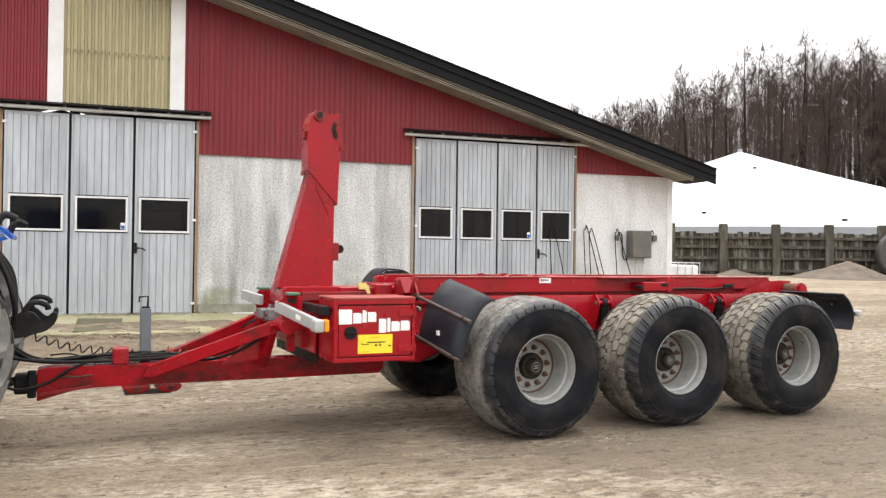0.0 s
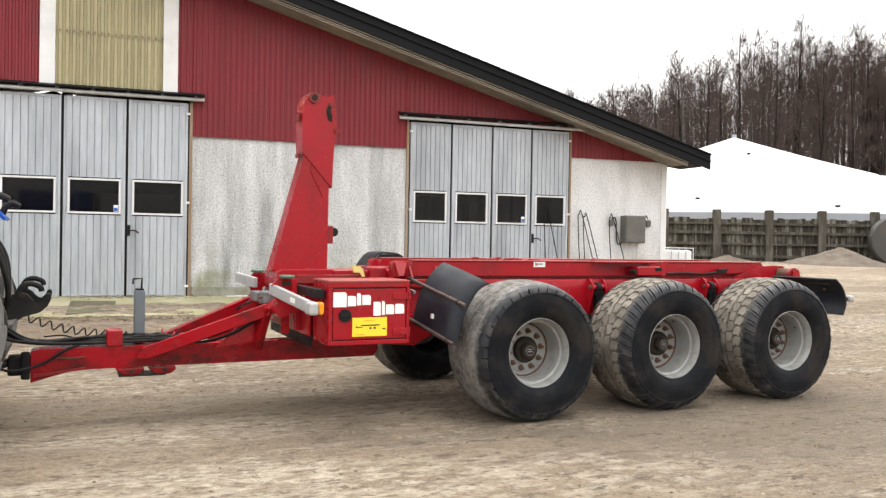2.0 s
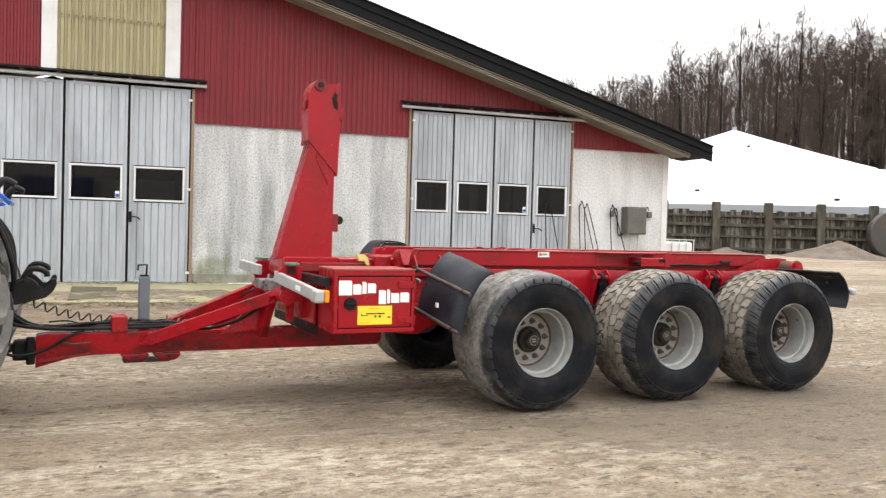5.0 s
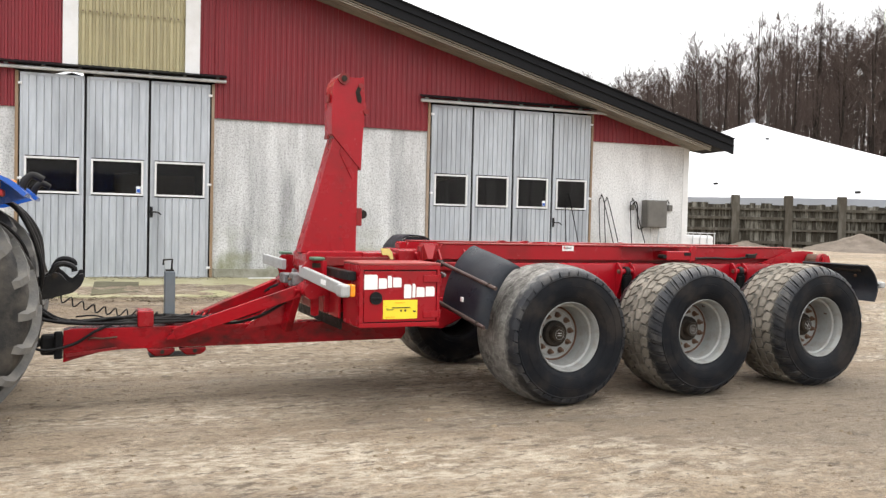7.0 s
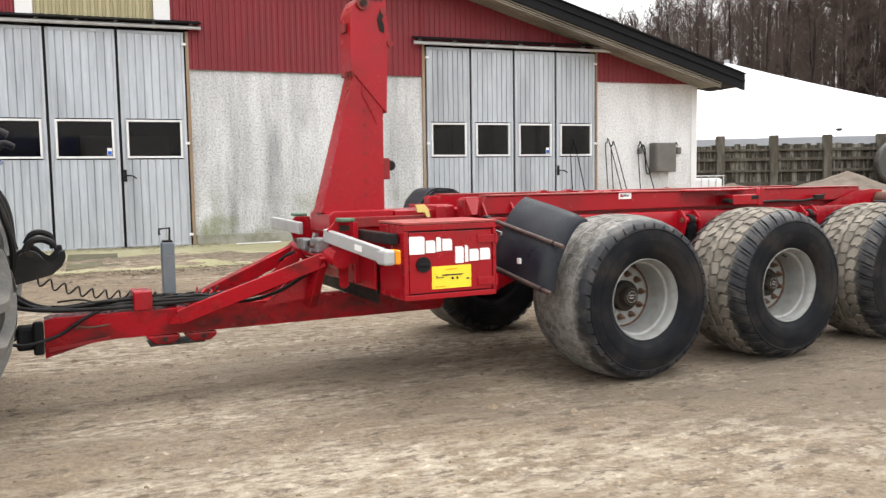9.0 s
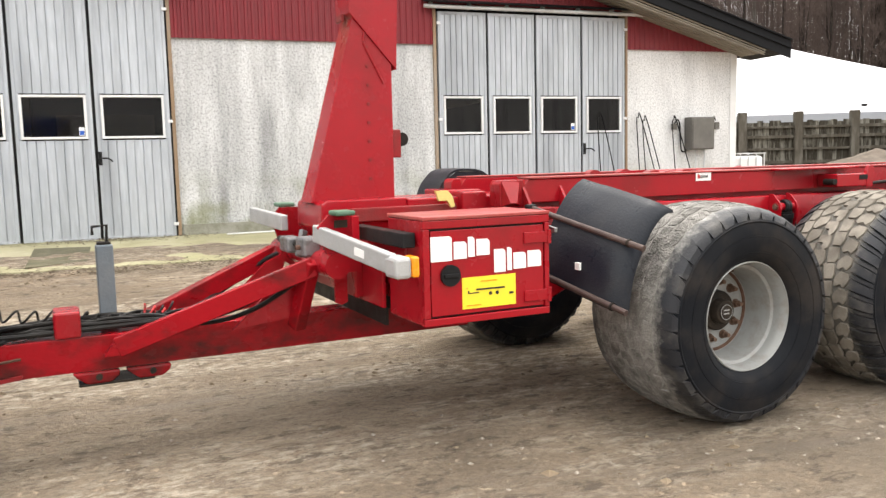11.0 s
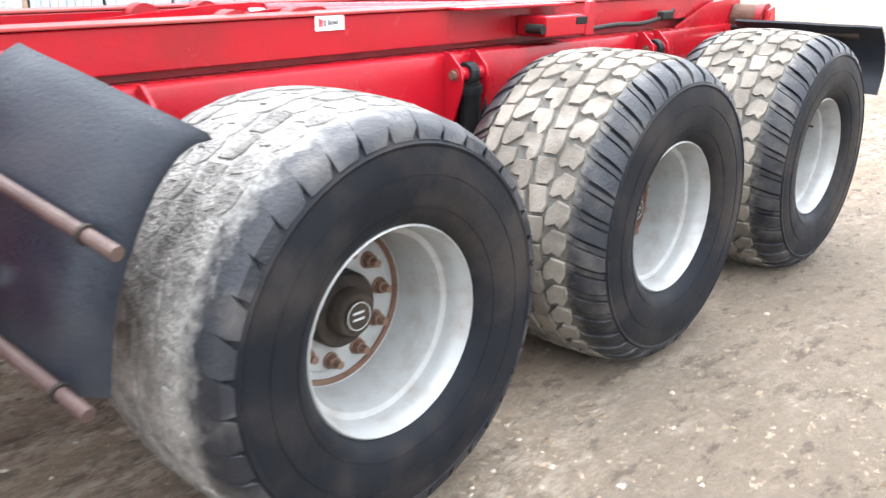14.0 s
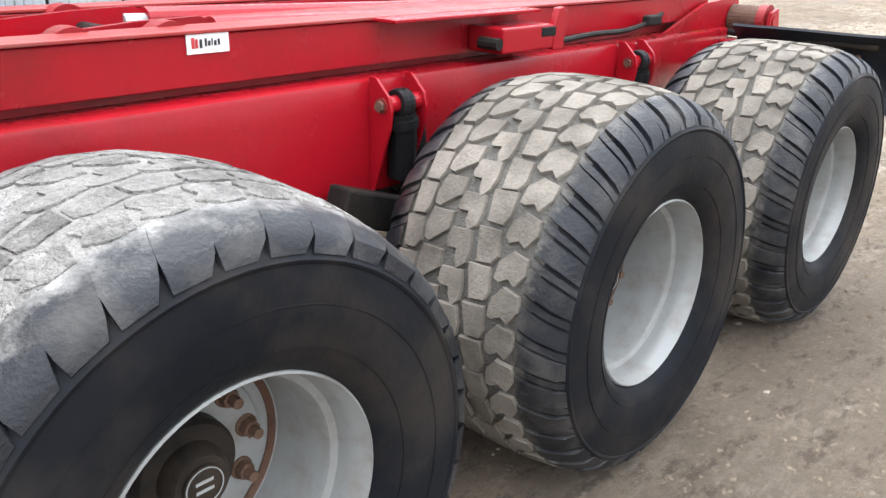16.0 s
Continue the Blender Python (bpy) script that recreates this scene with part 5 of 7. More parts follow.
def make_arm(rig):
    lo, hi = MID - 0.105, MID + 0.105
    lower = [(-1.845, 1.325), (-1.565, 2.345), (-1.54, 2.45), (-1.52, 2.56), (-1.31, 2.30), (-1.315, 1.325)]
    arm = part("hook_arm", prism(fresh(), lower, "y", lo, hi, 0.008), RED, rig, "tall red hook arm, standing upright")
    arm.location = (-0.265, 0, -0.045)
    upper = [(-1.575, 2.42), (-1.580, 2.672), (-1.570, 2.8652), (-1.55, 2.924), (-1.50, 2.9702), (-1.44, 2.9786), (-1.40, 2.9492), (-1.32, 2.9534), (-1.275, 2.9786), (-1.28, 2.8904), (-1.265, 2.7896), (-1.245, 2.6972), (-1.27, 2.6216), (-1.285, 2.10), (-1.32, 2.14)]
    part("arm_head", prism(fresh(), upper, "y", lo - 0.014, hi + 0.014, 0.006), RED, arm, "red hook head plate")
    part("head_eye", rod(fresh(), (-1.475, lo - 0.04, 2.9366), (-1.475, hi + 0.04, 2.9366), 0.052, 20), RED_WORN, arm)
    part("eye_pin", rod(fresh(), (-1.475, lo - 0.055, 2.9366), (-1.475, hi + 0.055, 2.9366), 0.027, 14), HUB, arm)
    # the hook mouth is not cut out: a dark plate carries its shade
    part("hook_latch", prism(fresh(), [(-1.335, 2.7392), (-1.355, 2.8232), (-1.335, 2.8778), (-1.30, 2.8652), (-1.315, 2.8232), (-1.295, 2.7728), (-1.30, 2.7224)], "y", lo - 0.021, lo - 0.0145), HUB, arm, "dark plate in place of the hook mouth opening")
    part("latch_bolt", rod(fresh(), (-1.305, lo - 0.03, 2.8862), (-1.305, lo - 0.0145, 2.8862), 0.025, 10), RED_WORN, arm)
    part("side_lug", rod(fresh(), (-1.25, lo - 0.03, 2.6468), (-1.25, hi + 0.03, 2.6468), 0.026, 12), RED_WORN, arm)
    part("front_lug", box(fresh(), -1.598, -1.579, MID - 0.05, MID + 0.05, 2.7224, 2.798, 0.006), RED_WORN, arm)
    part("front_lug", box(fresh(), -1.60, -1.579, MID - 0.05, MID + 0.05, 2.38, 2.42, 0.004), RED_WORN, arm)
    bolt = mesh_of(rod(fresh(), (0, 0, 0), (0, -0.007, 0), 0.010, 8), "arm_bolt", RED_WORN)
    for k in range(8):
        again("arm_bolt", bolt, arm, pose(-1.47, lo - 0.001, 1.46 + k * 0.11))
    part("weld_bead", tube(fresh(), [(-1.49, lo - 0.002, 2.26), (-1.47, lo - 0.002, 2.40)], 0.007, 6, 2), RED, arm)
    part("weld_bead", tube(fresh(), [(-1.49, lo - 0.002, 2.25), (-1.40, lo - 0.002, 2.08), (-1.37, lo - 0.002, 2.02)], 0.007, 6, 2), RED, arm)
    part("lock_knob", box(fresh(), -1.314, -1.255, lo + 0.02, hi - 0.02, 1.58, 1.75, 0.008), RED_WORN, arm)
    part("knob_roller", rod(fresh(), (-1.245, lo + 0.03, 1.69), (-1.245, hi - 0.03, 1.69), 0.042, 16), HUB, arm)
    # heel of the arm, with its turned-up front lip; the jib slides into the frame behind
    part("arm_heel", prism(fresh(), [(-1.77, 1.11), (-1.83, 1.19), (-1.825, 1.32), (-1.79, 1.345), (-1.30, 1.345), (-1.30, 1.20), (-1.64, 1.20), (-1.73, 1.12)], "y", MID - 0.25, MID + 0.25, 0.01), RED, arm)
    part("jib_sleeve", box(fresh(), -1.66, -0.99, MID - 0.29, MID - 0.252, 1.215, 1.295, 0.006), RED_WORN, arm, "greasy worn slide plate")
    part("jib_slide", box(fresh(), -1.299, 0.6, MID - 0.26, MID + 0.26, 1.20, 1.335, 0.01), RED, arm)
    part("sight_mark", prism(fresh(), [(-1.41, 1.332), (-1.33, 1.332), (-1.30, 1.30), (-1.283, 1.235), (-1.308, 1.23), (-1.335, 1.272), (-1.39, 1.272)], "y", MID - 0.325, MID - 0.305), PALE_YELLOW, rig, "weathered yellow slide pad")


def make_drawbar(rig):
    a, b = MID - 0.10, MID + 0.10
    side = [(-4.07, 0.36), (-4.07, 0.62), (-4.0, 0.635), (-1.06, 0.645), (-1.06, 0.51), (-1.10, 0.455), (-3.62, 0.452), (-3.78, 0.445)]
    bar = part("drawbar", prism(fresh(), side, "y", a, b, 0.006), RED_OILY, rig, "red drawbar box beam, scuffed near the coupling")
    part("lower_gusset", prism(fresh(), [(-4.05, 0.405), (-4.05, 0.43), (-3.66, 0.475), (-3.66, 0.455)], "y", a - 0.014, a - 0.001), RED_WORN, bar)
    part("lock_clip", tube(fresh(), [(-3.88, a - 0.02, 0.545), (-3.86, a - 0.03, 0.562), (-3.78, a - 0.03, 0.553), (-3.66, a - 0.02, 0.560)], 0.008, 6, 4), RUST, bar, "rusty spring pin")
    part("hose_bridge", box(fresh(), -3.50, -3.37, a - 0.01, b + 0.01, 0.636, 0.775, 0.012), RED, bar)
    part("coupling_socket", box(fresh(), -4.24, -4.072, a + 0.02, b - 0.02, 0.42, 0.58, 0.02), BLACK, bar, "black towing eye")
    part("coupling_socket", box(fresh(), -4.14, -4.073, a - 0.02, a + 0.019, 0.39, 0.62, 0.015), BLACK, bar)
    part("towing_ring", lathe_ring((-4.34, MID, 0.52), 0.085, 0.035), BLACK, bar)
    # skid shoes of the support leg under the bar
    for x0 in (-3.43, -3.17):
        part("leg_shoe", prism(fresh(), [(x0, 0.45), (x0 + 0.02, 0.425), (x0 + 0.07, 0.385), (x0 + 0.19, 0.385), (x0 + 0.235, 0.42), (x0 + 0.235, 0.45)], "y", a - 0.025, a + 0.03, 0.012), RED_OILY, bar)
    part("shoe_plate", box(fresh(), -3.40, -3.02, a - 0.02, b + 0.02, 0.375, 0.386, 0.003), HUB, bar)
    part("shoe_hole", rod(fresh(), (-3.30, a - 0.027, 0.420), (-3.30, a - 0.0252, 0.420), 0.018, 12), HUB, bar)
    part("shoe_hole", rod(fresh(), (-3.03, a - 0.027, 0.420), (-3.03, a - 0.0252, 0.420), 0.018, 12), HUB, bar)
    # parking jack, folded up beside the bar
    jack = part("parking_jack", box(fresh(), -3.265, -3.175, b + 0.012, b + 0.10, 0.50, 1.095, 0.008), GREYSTEEL, rig, "grey-blue steel parking jack")
    part("jack_inner", box(fresh(), -3.255, -3.185, b + 0.022, b + 0.09, 1.096, 1.11, 0.003), HUB, jack)
    part("jack_handle", tube(fresh(), [(-3.205, b + 0.05, 1.10), (-3.20, b + 0.05, 1.20), (-3.275, b + 0.05, 1.195), (-3.275, b + 0.05, 1.15)], 0.009, 8, 0), HUB, jack)
    # two struts that spread from the bar to the headstock
    for sgn, y in ((1, 0.0), (-1, 2 * MID)):
        yy = lambda v: y + sgn * v
        part("strut", beam(fresh(), (-3.20, yy(1.10), 0.575), (-2.20, yy(0.83), 0.955), 0.075, 0.105, 0.006), RED_OILY, rig, "slanting red strut")
        part("strut_foot", prism(fresh(), [(-3.27, 0.535), (-3.22, 0.60), (-3.0, 0.68), (-2.98, 0.61), (-3.14, 0.535)], "y", yy(1.065), yy(1.145)), RED_OILY, rig, "oily strut foot")
        part("headstock_post", beam(fresh(), (-2.215, yy(0.82), 0.985), (-2.27, yy(0.985), 0.60), 0.075, 0.085, 0.008), RED_OILY, rig)
        part("headstock_web", prism(fresh(), [(-2.62, 0.62), (-2.28, 0.66), (-2.16, 0.98), (-2.30, 0.92)], "y", yy(0.985), yy(1.01)), RED, rig)
        part("headstock_tube", rod(fresh(), (-2.12, yy(0.66), 0.965), (-2.14, yy(1.02), 0.965), 0.070, 28), RED, rig)
        part("tube_plate", prism(fresh(), [(-2.10, 0.75), (-2.10, 1.0), (-2.03, 1.0), (-2.03, 0.75), (-2.065, 0.735)], "y", yy(0.78), yy(0.80)), RED_OILY, rig)
    part("headstock_shaft", rod(fresh(), (-2.13, 0.82, 0.965), (-2.13, mirrored(0.82), 0.965), 0.05, 16), RED, rig)


def lathe_ring(at, r, w):
    bm = fresh()
    n, m = 28, 10
    rings = []
    for k in range(n):
        a = k * math.tau / n
        rings.append([bm.verts.new((at[0] + (r + w * math.cos(j * math.tau / m)) * math.cos(a), at[1] + (r + w * math.cos(j * math.tau / m)) * math.sin(a), at[2] + w * math.sin(j * math.tau / m))) for j in range(m)])
    for k in range(n):
        p, q = rings[k], rings[(k + 1) % n]
        for j in range(m):
            i = (j + 1) % m
            bm.faces.new((p[j], p[i], q[i], q[j]))
    return bm


def make_front(rig):
    # silver marker bars to both sides, with amber lamps
    for sgn, y in ((1, 0.0), (-1, 2 * MID)):
        yy = lambda v: y + sgn * v
        if sgn > 0:
            p, q = Vector((-2.075, 0.0, 1.042)), Vector((-2.185, 0.82, 1.135))
        else:
            p, q = Vector((-2.22, 2.16, 1.175)), Vector((-2.19, 1.44, 1.155))
        d = (q - p).normalized()
        bar = part("marker_bar", beam(fresh(), p, q, 0.045, 0.095, 0.008), SILVER, rig, "silver marker bar")
        e = p - d * 0.05
        if sgn > 0:
            part("lamp_body", box(fresh(), e.x - 0.034, e.x + 0.048, e.y - 0.05, e.y + 0.09, e.z - 0.056, e.z + 0.046, 0.018), SILVER, bar, "white marker lamp")
            part("amber_lens", box(fresh(), e.x + 0.049, e.x + 0.088, e.y - 0.048, e.y + 0.05, e.z - 0.052, e.z + 0.044, 0.010), ORANGE, bar, "amber lamp lens")
        m = p.lerp(q, 0.34)
        if sgn > 0:
            part("bar_label", beam(fresh(), m - d * 0.05 + Vector((-0.023, 0, 0)), m + d * 0.05 + Vector((-0.023, 0, 0)), 0.004, 0.04), WHITE, bar)
        # container guide with its green pad
        part("guide_post", prism(fresh(), [(-2.12, 0.92), (-2.20, 1.17), (-2.14, 1.234), (-2.02, 1.234), (-1.96, 0.92)], "y", yy(0.73), yy(0.755)), RED, rig)
        part("guide_post", box(fresh(), -2.06, -2.02, min(yy(0.58), yy(0.61)), max(yy(0.58), yy(0.61)), 1.10, 1.234, 0.004), RED, rig)
        # slot drawn as a raised black plate, with its shade in the colour
        part("guide_slot", box(fresh(), -2.11, -2.035, min(yy(0.7265), yy(0.7295)), max(yy(0.7265), yy(0.7295)), 1.165, 1.205), HUB, rig)
        part("green_pad", box(fresh(), -2.14, -2.03, min(yy(0.60), yy(0.735)), max(yy(0.60), yy(0.735)), 1.235, 1.262, 0.010), GREEN, rig, "worn green rubber pad")
        part("headstock_plate", box(fresh(), -1.935, -1.912, min(yy(0.50), yy(1.1)), max(yy(0.50), yy(1.1)), 0.745, 1.03, 0.006), RED, rig)
    part("clamp_block", box(fresh(), -2.235, -2.135, 0.90, 1.06, 0.995, 1.105, 0.015), CAST, rig, "silver clamp block")
    part("clamp_block", box(fresh(), -2.245, -2.155, 1.20, 1.38, 0.995, 1.085, 0.012), CAST, rig, "silver clamp block")
    part("clamp_rod", rod(fresh(), (-2.19, 0.93, 1.05), (-2.19, 1.56, 1.05), 0.022, 12), HUB, rig)
    part("clamp_bolt", rod(fresh(), (-2.24, 0.95, 1.05), (-2.265, 0.95, 1.05), 0.014, 6), RUST, rig)
    part("clamp_lever", beam(fresh(), (-2.20, 1.12, 0.98), (-2.16, 1.14, 1.13), 0.03, 0.04, 0.004), CAST, rig)
    part("headstock_beam", box(fresh(), -1.98, -1.12, MID - 0.46, MID + 0.46, 0.765, 0.985, 0.01), RED, rig, "red headstock")
    part("front_cross_beam", box(fresh(), -1.88, -1.78, 0.45, mirrored(0.45), 0.86, 1.10, 0.008), RED, rig)
    part("side_carrier", box(fresh(), -1.80, -1.12, 0.56, 0.72, 0.78, 0.96, 0.008), RED, rig)
    part("side_carrier", box(fresh(), -1.80, -1.12, mirrored(0.72), mirrored(0.56), 0.78, 0.96, 0.008), RED, rig)
    part("neck_plate", prism(fresh(), [(-1.80, 0.765), (-1.10, 0.765), (-1.10, 1.18), (-1.70, 1.18)], "y", MID - 0.50, MID - 0.48), RED, rig)
    part("neck_plate", prism(fresh(), [(-1.80, 0.765), (-1.10, 0.765), (-1.10, 1.18), (-1.70, 1.18)], "y", MID + 0.48, MID + 0.50), RED, rig)
    # made-up block that keeps the hollow over the drawbar dark
    part("valve_bank", box(fresh(), -1.78, -1.08, MID - 0.28, MID + 0.28, 0.647, 0.764, 0.01), HUB, rig, "black block added to darken the gap over the drawbar")
    # no real plate: black sheet standing for the shade below the red panel
    part("cover_plate", box(fresh(), -1.91, -1.895, 0.52, mirrored(0.52), 0.648, 0.744), HUB, rig, "black plate painted for the shade under the headstock")
    part("black_tray", box(fresh(), -1.985, -1.918, 0.09, 0.80, 1.10, 1.172, 0.006), BLACK, rig, "black plastic cover strip")
    part("side_reflector", prism(fresh(), [(0.045, 1.155), (0.13, 1.165), (0.13, 1.115), (0.045, 1.13)], "x", -1.16, -1.14, 0.004), CAST, rig, "small pale side reflector")
    part("reflector_arm", box(fresh(), -1.158, -1.14, 0.131, 0.70, 1.125, 1.155, 0.003), HUB, rig)
    # far side hydraulic box seen past the jib
    part("valve_block", box(fresh(), -1.05, -0.80, mirrored(1.02), mirrored(0.62), 1.18, 1.31, 0.01), RED, rig)
    part("valve_lid", box(fresh(), -1.23, -1.062, 0.93, 1.12, 1.18, 1.318, 0.010), RED, rig)


def make_toolbox(rig):
    x0, x1, y0, y1, z0, z1 = -1.905, -1.200, 0.033, 0.47, 0.720, 1.240
    tb = part("tool_box", box(fresh(), x0, x1, y0 + 0.03, y1, z0, z1 - 0.012, 0.008), RED, rig, "red steel tool box with white lettering blocks")
    part("box_lid", box(fresh(), x0 - 0.003, x1 + 0.003, y0 - 0.003, y1 + 0.006, z1 - 0.011, z1 + 0.006, 0.004), RED_FADED_SHEEN, tb, "faded red top with the sky's sheen in its colour")
    # raised front frame with the door set in
    part("front_frame", box(fresh(), x0, x1, y0, y0 + 0.029, z1 - 0.052, z1 - 0.0125, 0.004), RED, tb)
    part("front_frame", box(fresh(), x0, x1, y0, y0 + 0.029, z0, z0 + 0.036, 0.004), RED, tb)
    part("front_frame", box(fresh(), x0, x0 + 0.034, y0, y0 + 0.029, z0 + 0.037, z1 - 0.053, 0.004), RED, tb)
    part("front_frame", box(fresh(), x1 - 0.026, x1, y0, y0 + 0.029, z0 + 0.037, z1 - 0.053, 0.004), RED, tb)
    door = part("box_door", box(fresh(), x0 + 0.041, x1 - 0.032, y0 + 0.006, y0 + 0.028, z0 + 0.045, z1 - 0.062, 0.003), RED, tb, "red box door")
    part("door_gasket", box(fresh(), x0 + 0.0345, x1 - 0.0265, y0 + 0.022, y0 + 0.0295, z0 + 0.0375, z1 - 0.0535), HOSE, tb)
    for z in (z0 + 0.10, z1 - 0.125):
        part("door_hinge", box(fresh(), x1 - 0.15, x1 + 0.006, y0 - 0.006, y0 + 0.0055, z - 0.028, z + 0.028, 0.003), RED, tb)
        part("hinge_barrel", rod(fresh(), (x1 - 0.004, y0 - 0.006, z - 0.035), (x1 - 0.004, y0 - 0.006, z + 0.035), 0.011, 10), RED, tb)
    part("door_lock", rod(fresh(), (x0 + 0.140, y0 - 0.012, z0 + 0.240), (x0 + 0.140, y0 + 0.0055, z0 + 0.240), 0.052, 24), BLACK, tb, "round black lock")
    part("lock_grip", box(fresh(), x0 + 0.10, x0 + 0.18, y0 - 0.022, y0 - 0.0125, z0 + 0.23, z0 + 0.25, 0.004), BLACK, tb)
    # brand lettering shown as plain white blocks
    f = y0 + 0.0025
    blocks = [(-1.865, -1.752, 1.030, 1.150), (-1.742, -1.672, 1.036, 1.120), (-1.664, -1.628, 1.042, 1.140), (-1.618, -1.545, 1.046, 1.126), (-1.520, -1.456, 0.955, 1.070), (-1.446, -1.420, 0.960, 1.076), (-1.410, -1.338, 0.964, 1.046), (-1.328, -1.248, 0.968, 1.050)]
    for a, b, c, d in blocks:
        part("letter_block", prism(fresh(), [(a, c), (b, c), (b, d - 0.012), (b - 0.012, d), (a, d)], "y", f, f + 0.003), WHITE, tb, "white lettering block")
    # yellow data plate with a small dark diagram
    px, pz = -1.700, 0.787
    part("data_plate", box(fresh(), px, px + 0.30, f, f + 0.003, pz, pz + 0.155), YELLOW, tb, "yellow data plate with a dark diagram")
    for a, b, c, d in ((0.075, 0.235, 0.088, 0.096), (0.03, 0.09, 0.074, 0.079), (0.03, 0.036, 0.079, 0.09), (0.262, 0.285, 0.055, 0.066)):
        part("plate_mark", box(fresh(), px + a, px + b, f - 0.0035, f - 0.0005, pz + c, pz + d), DARKINK, tb)
    for a in (0.155, 0.192):
        part("plate_mark", rod(fresh(), (px + a, f - 0.0035, pz + 0.068), (px + a, f - 0.0005, pz + 0.068), 0.009, 14), DARKINK, tb)
    for a, b, c in ((0.02, 0.10, 0.014), (0.02, 0.028, 0.10), (0.10, 0.19, 0.13)):
        part("plate_line", box(fresh(), px + a, px + b, f - 0.0035, f - 0.0005, pz + c, pz + c + 0.004), ORANGE, tb)


def sheet(line, y0, y1, thick, cols=8, bow=0.0, skew=(0.0, 0.0), lip=0.0):
    """A bent sheet: (x, z) line, from y0 to y1; lip folds its first edge back and rounds the corner."""
    bm = fresh()
    pts = curve_points([(x, 0, z) for x, z in line], 6)
    top, bot = [], []
    for i, p in enumerate(pts):
        d = (pts[min(i + 1, len(pts) - 1)] - pts[max(i - 1, 0)]).normalized()
        nrm = Vector((-d.z, 0, d.x))
        rt, rb = [], []
        for k in range(cols + 1):
            f = k / cols
            y = y0 + (y1 - y0) * f
            if lip:
                back = max(0.0, 1 - f / 0.24) ** 2
                y = y0 + (y1 - y0) * (f + 0.075 * back)
            c = p + nrm * (bow * math.sin(f * math.pi) + 0.006 * noise.noise(Vector((p.x * 4, y * 5, p.z * 4))))
            sx, sz = skew[0] * f, skew[1] * f
            if lip:
                c = c + Vector((lip * back, 0, -lip * 0.5 * back * max(0.0, 1 - i / 8)))
            rt.append(bm.verts.new((c.x + sx + nrm.x * thick / 2, y, c.z + sz + nrm.z * thick / 2)))
            rb.append(bm.verts.new((c.x + sx - nrm.x * thick / 2, y, c.z + sz - nrm.z * thick / 2)))
        top.append(rt)
        bot.append(rb)
    n = len(pts) - 1
    for i in range(n):
        for k in range(cols):
            bm.faces.new((top[i][k], top[i][k + 1], top[i + 1][k + 1], top[i + 1][k]))
            bm.faces.new((bot[i][k], bot[i + 1][k], bot[i + 1][k + 1], bot[i][k + 1]))
        for k in (0, cols):
            bm.faces.new((top[i][k], top[i + 1][k], bot[i + 1][k], bot[i][k]))
    for i in (0, n):
        for k in range(cols):
            bm.faces.new((top[i][k], top[i][k + 1], bot[i][k + 1], bot[i][k]))
    return bm


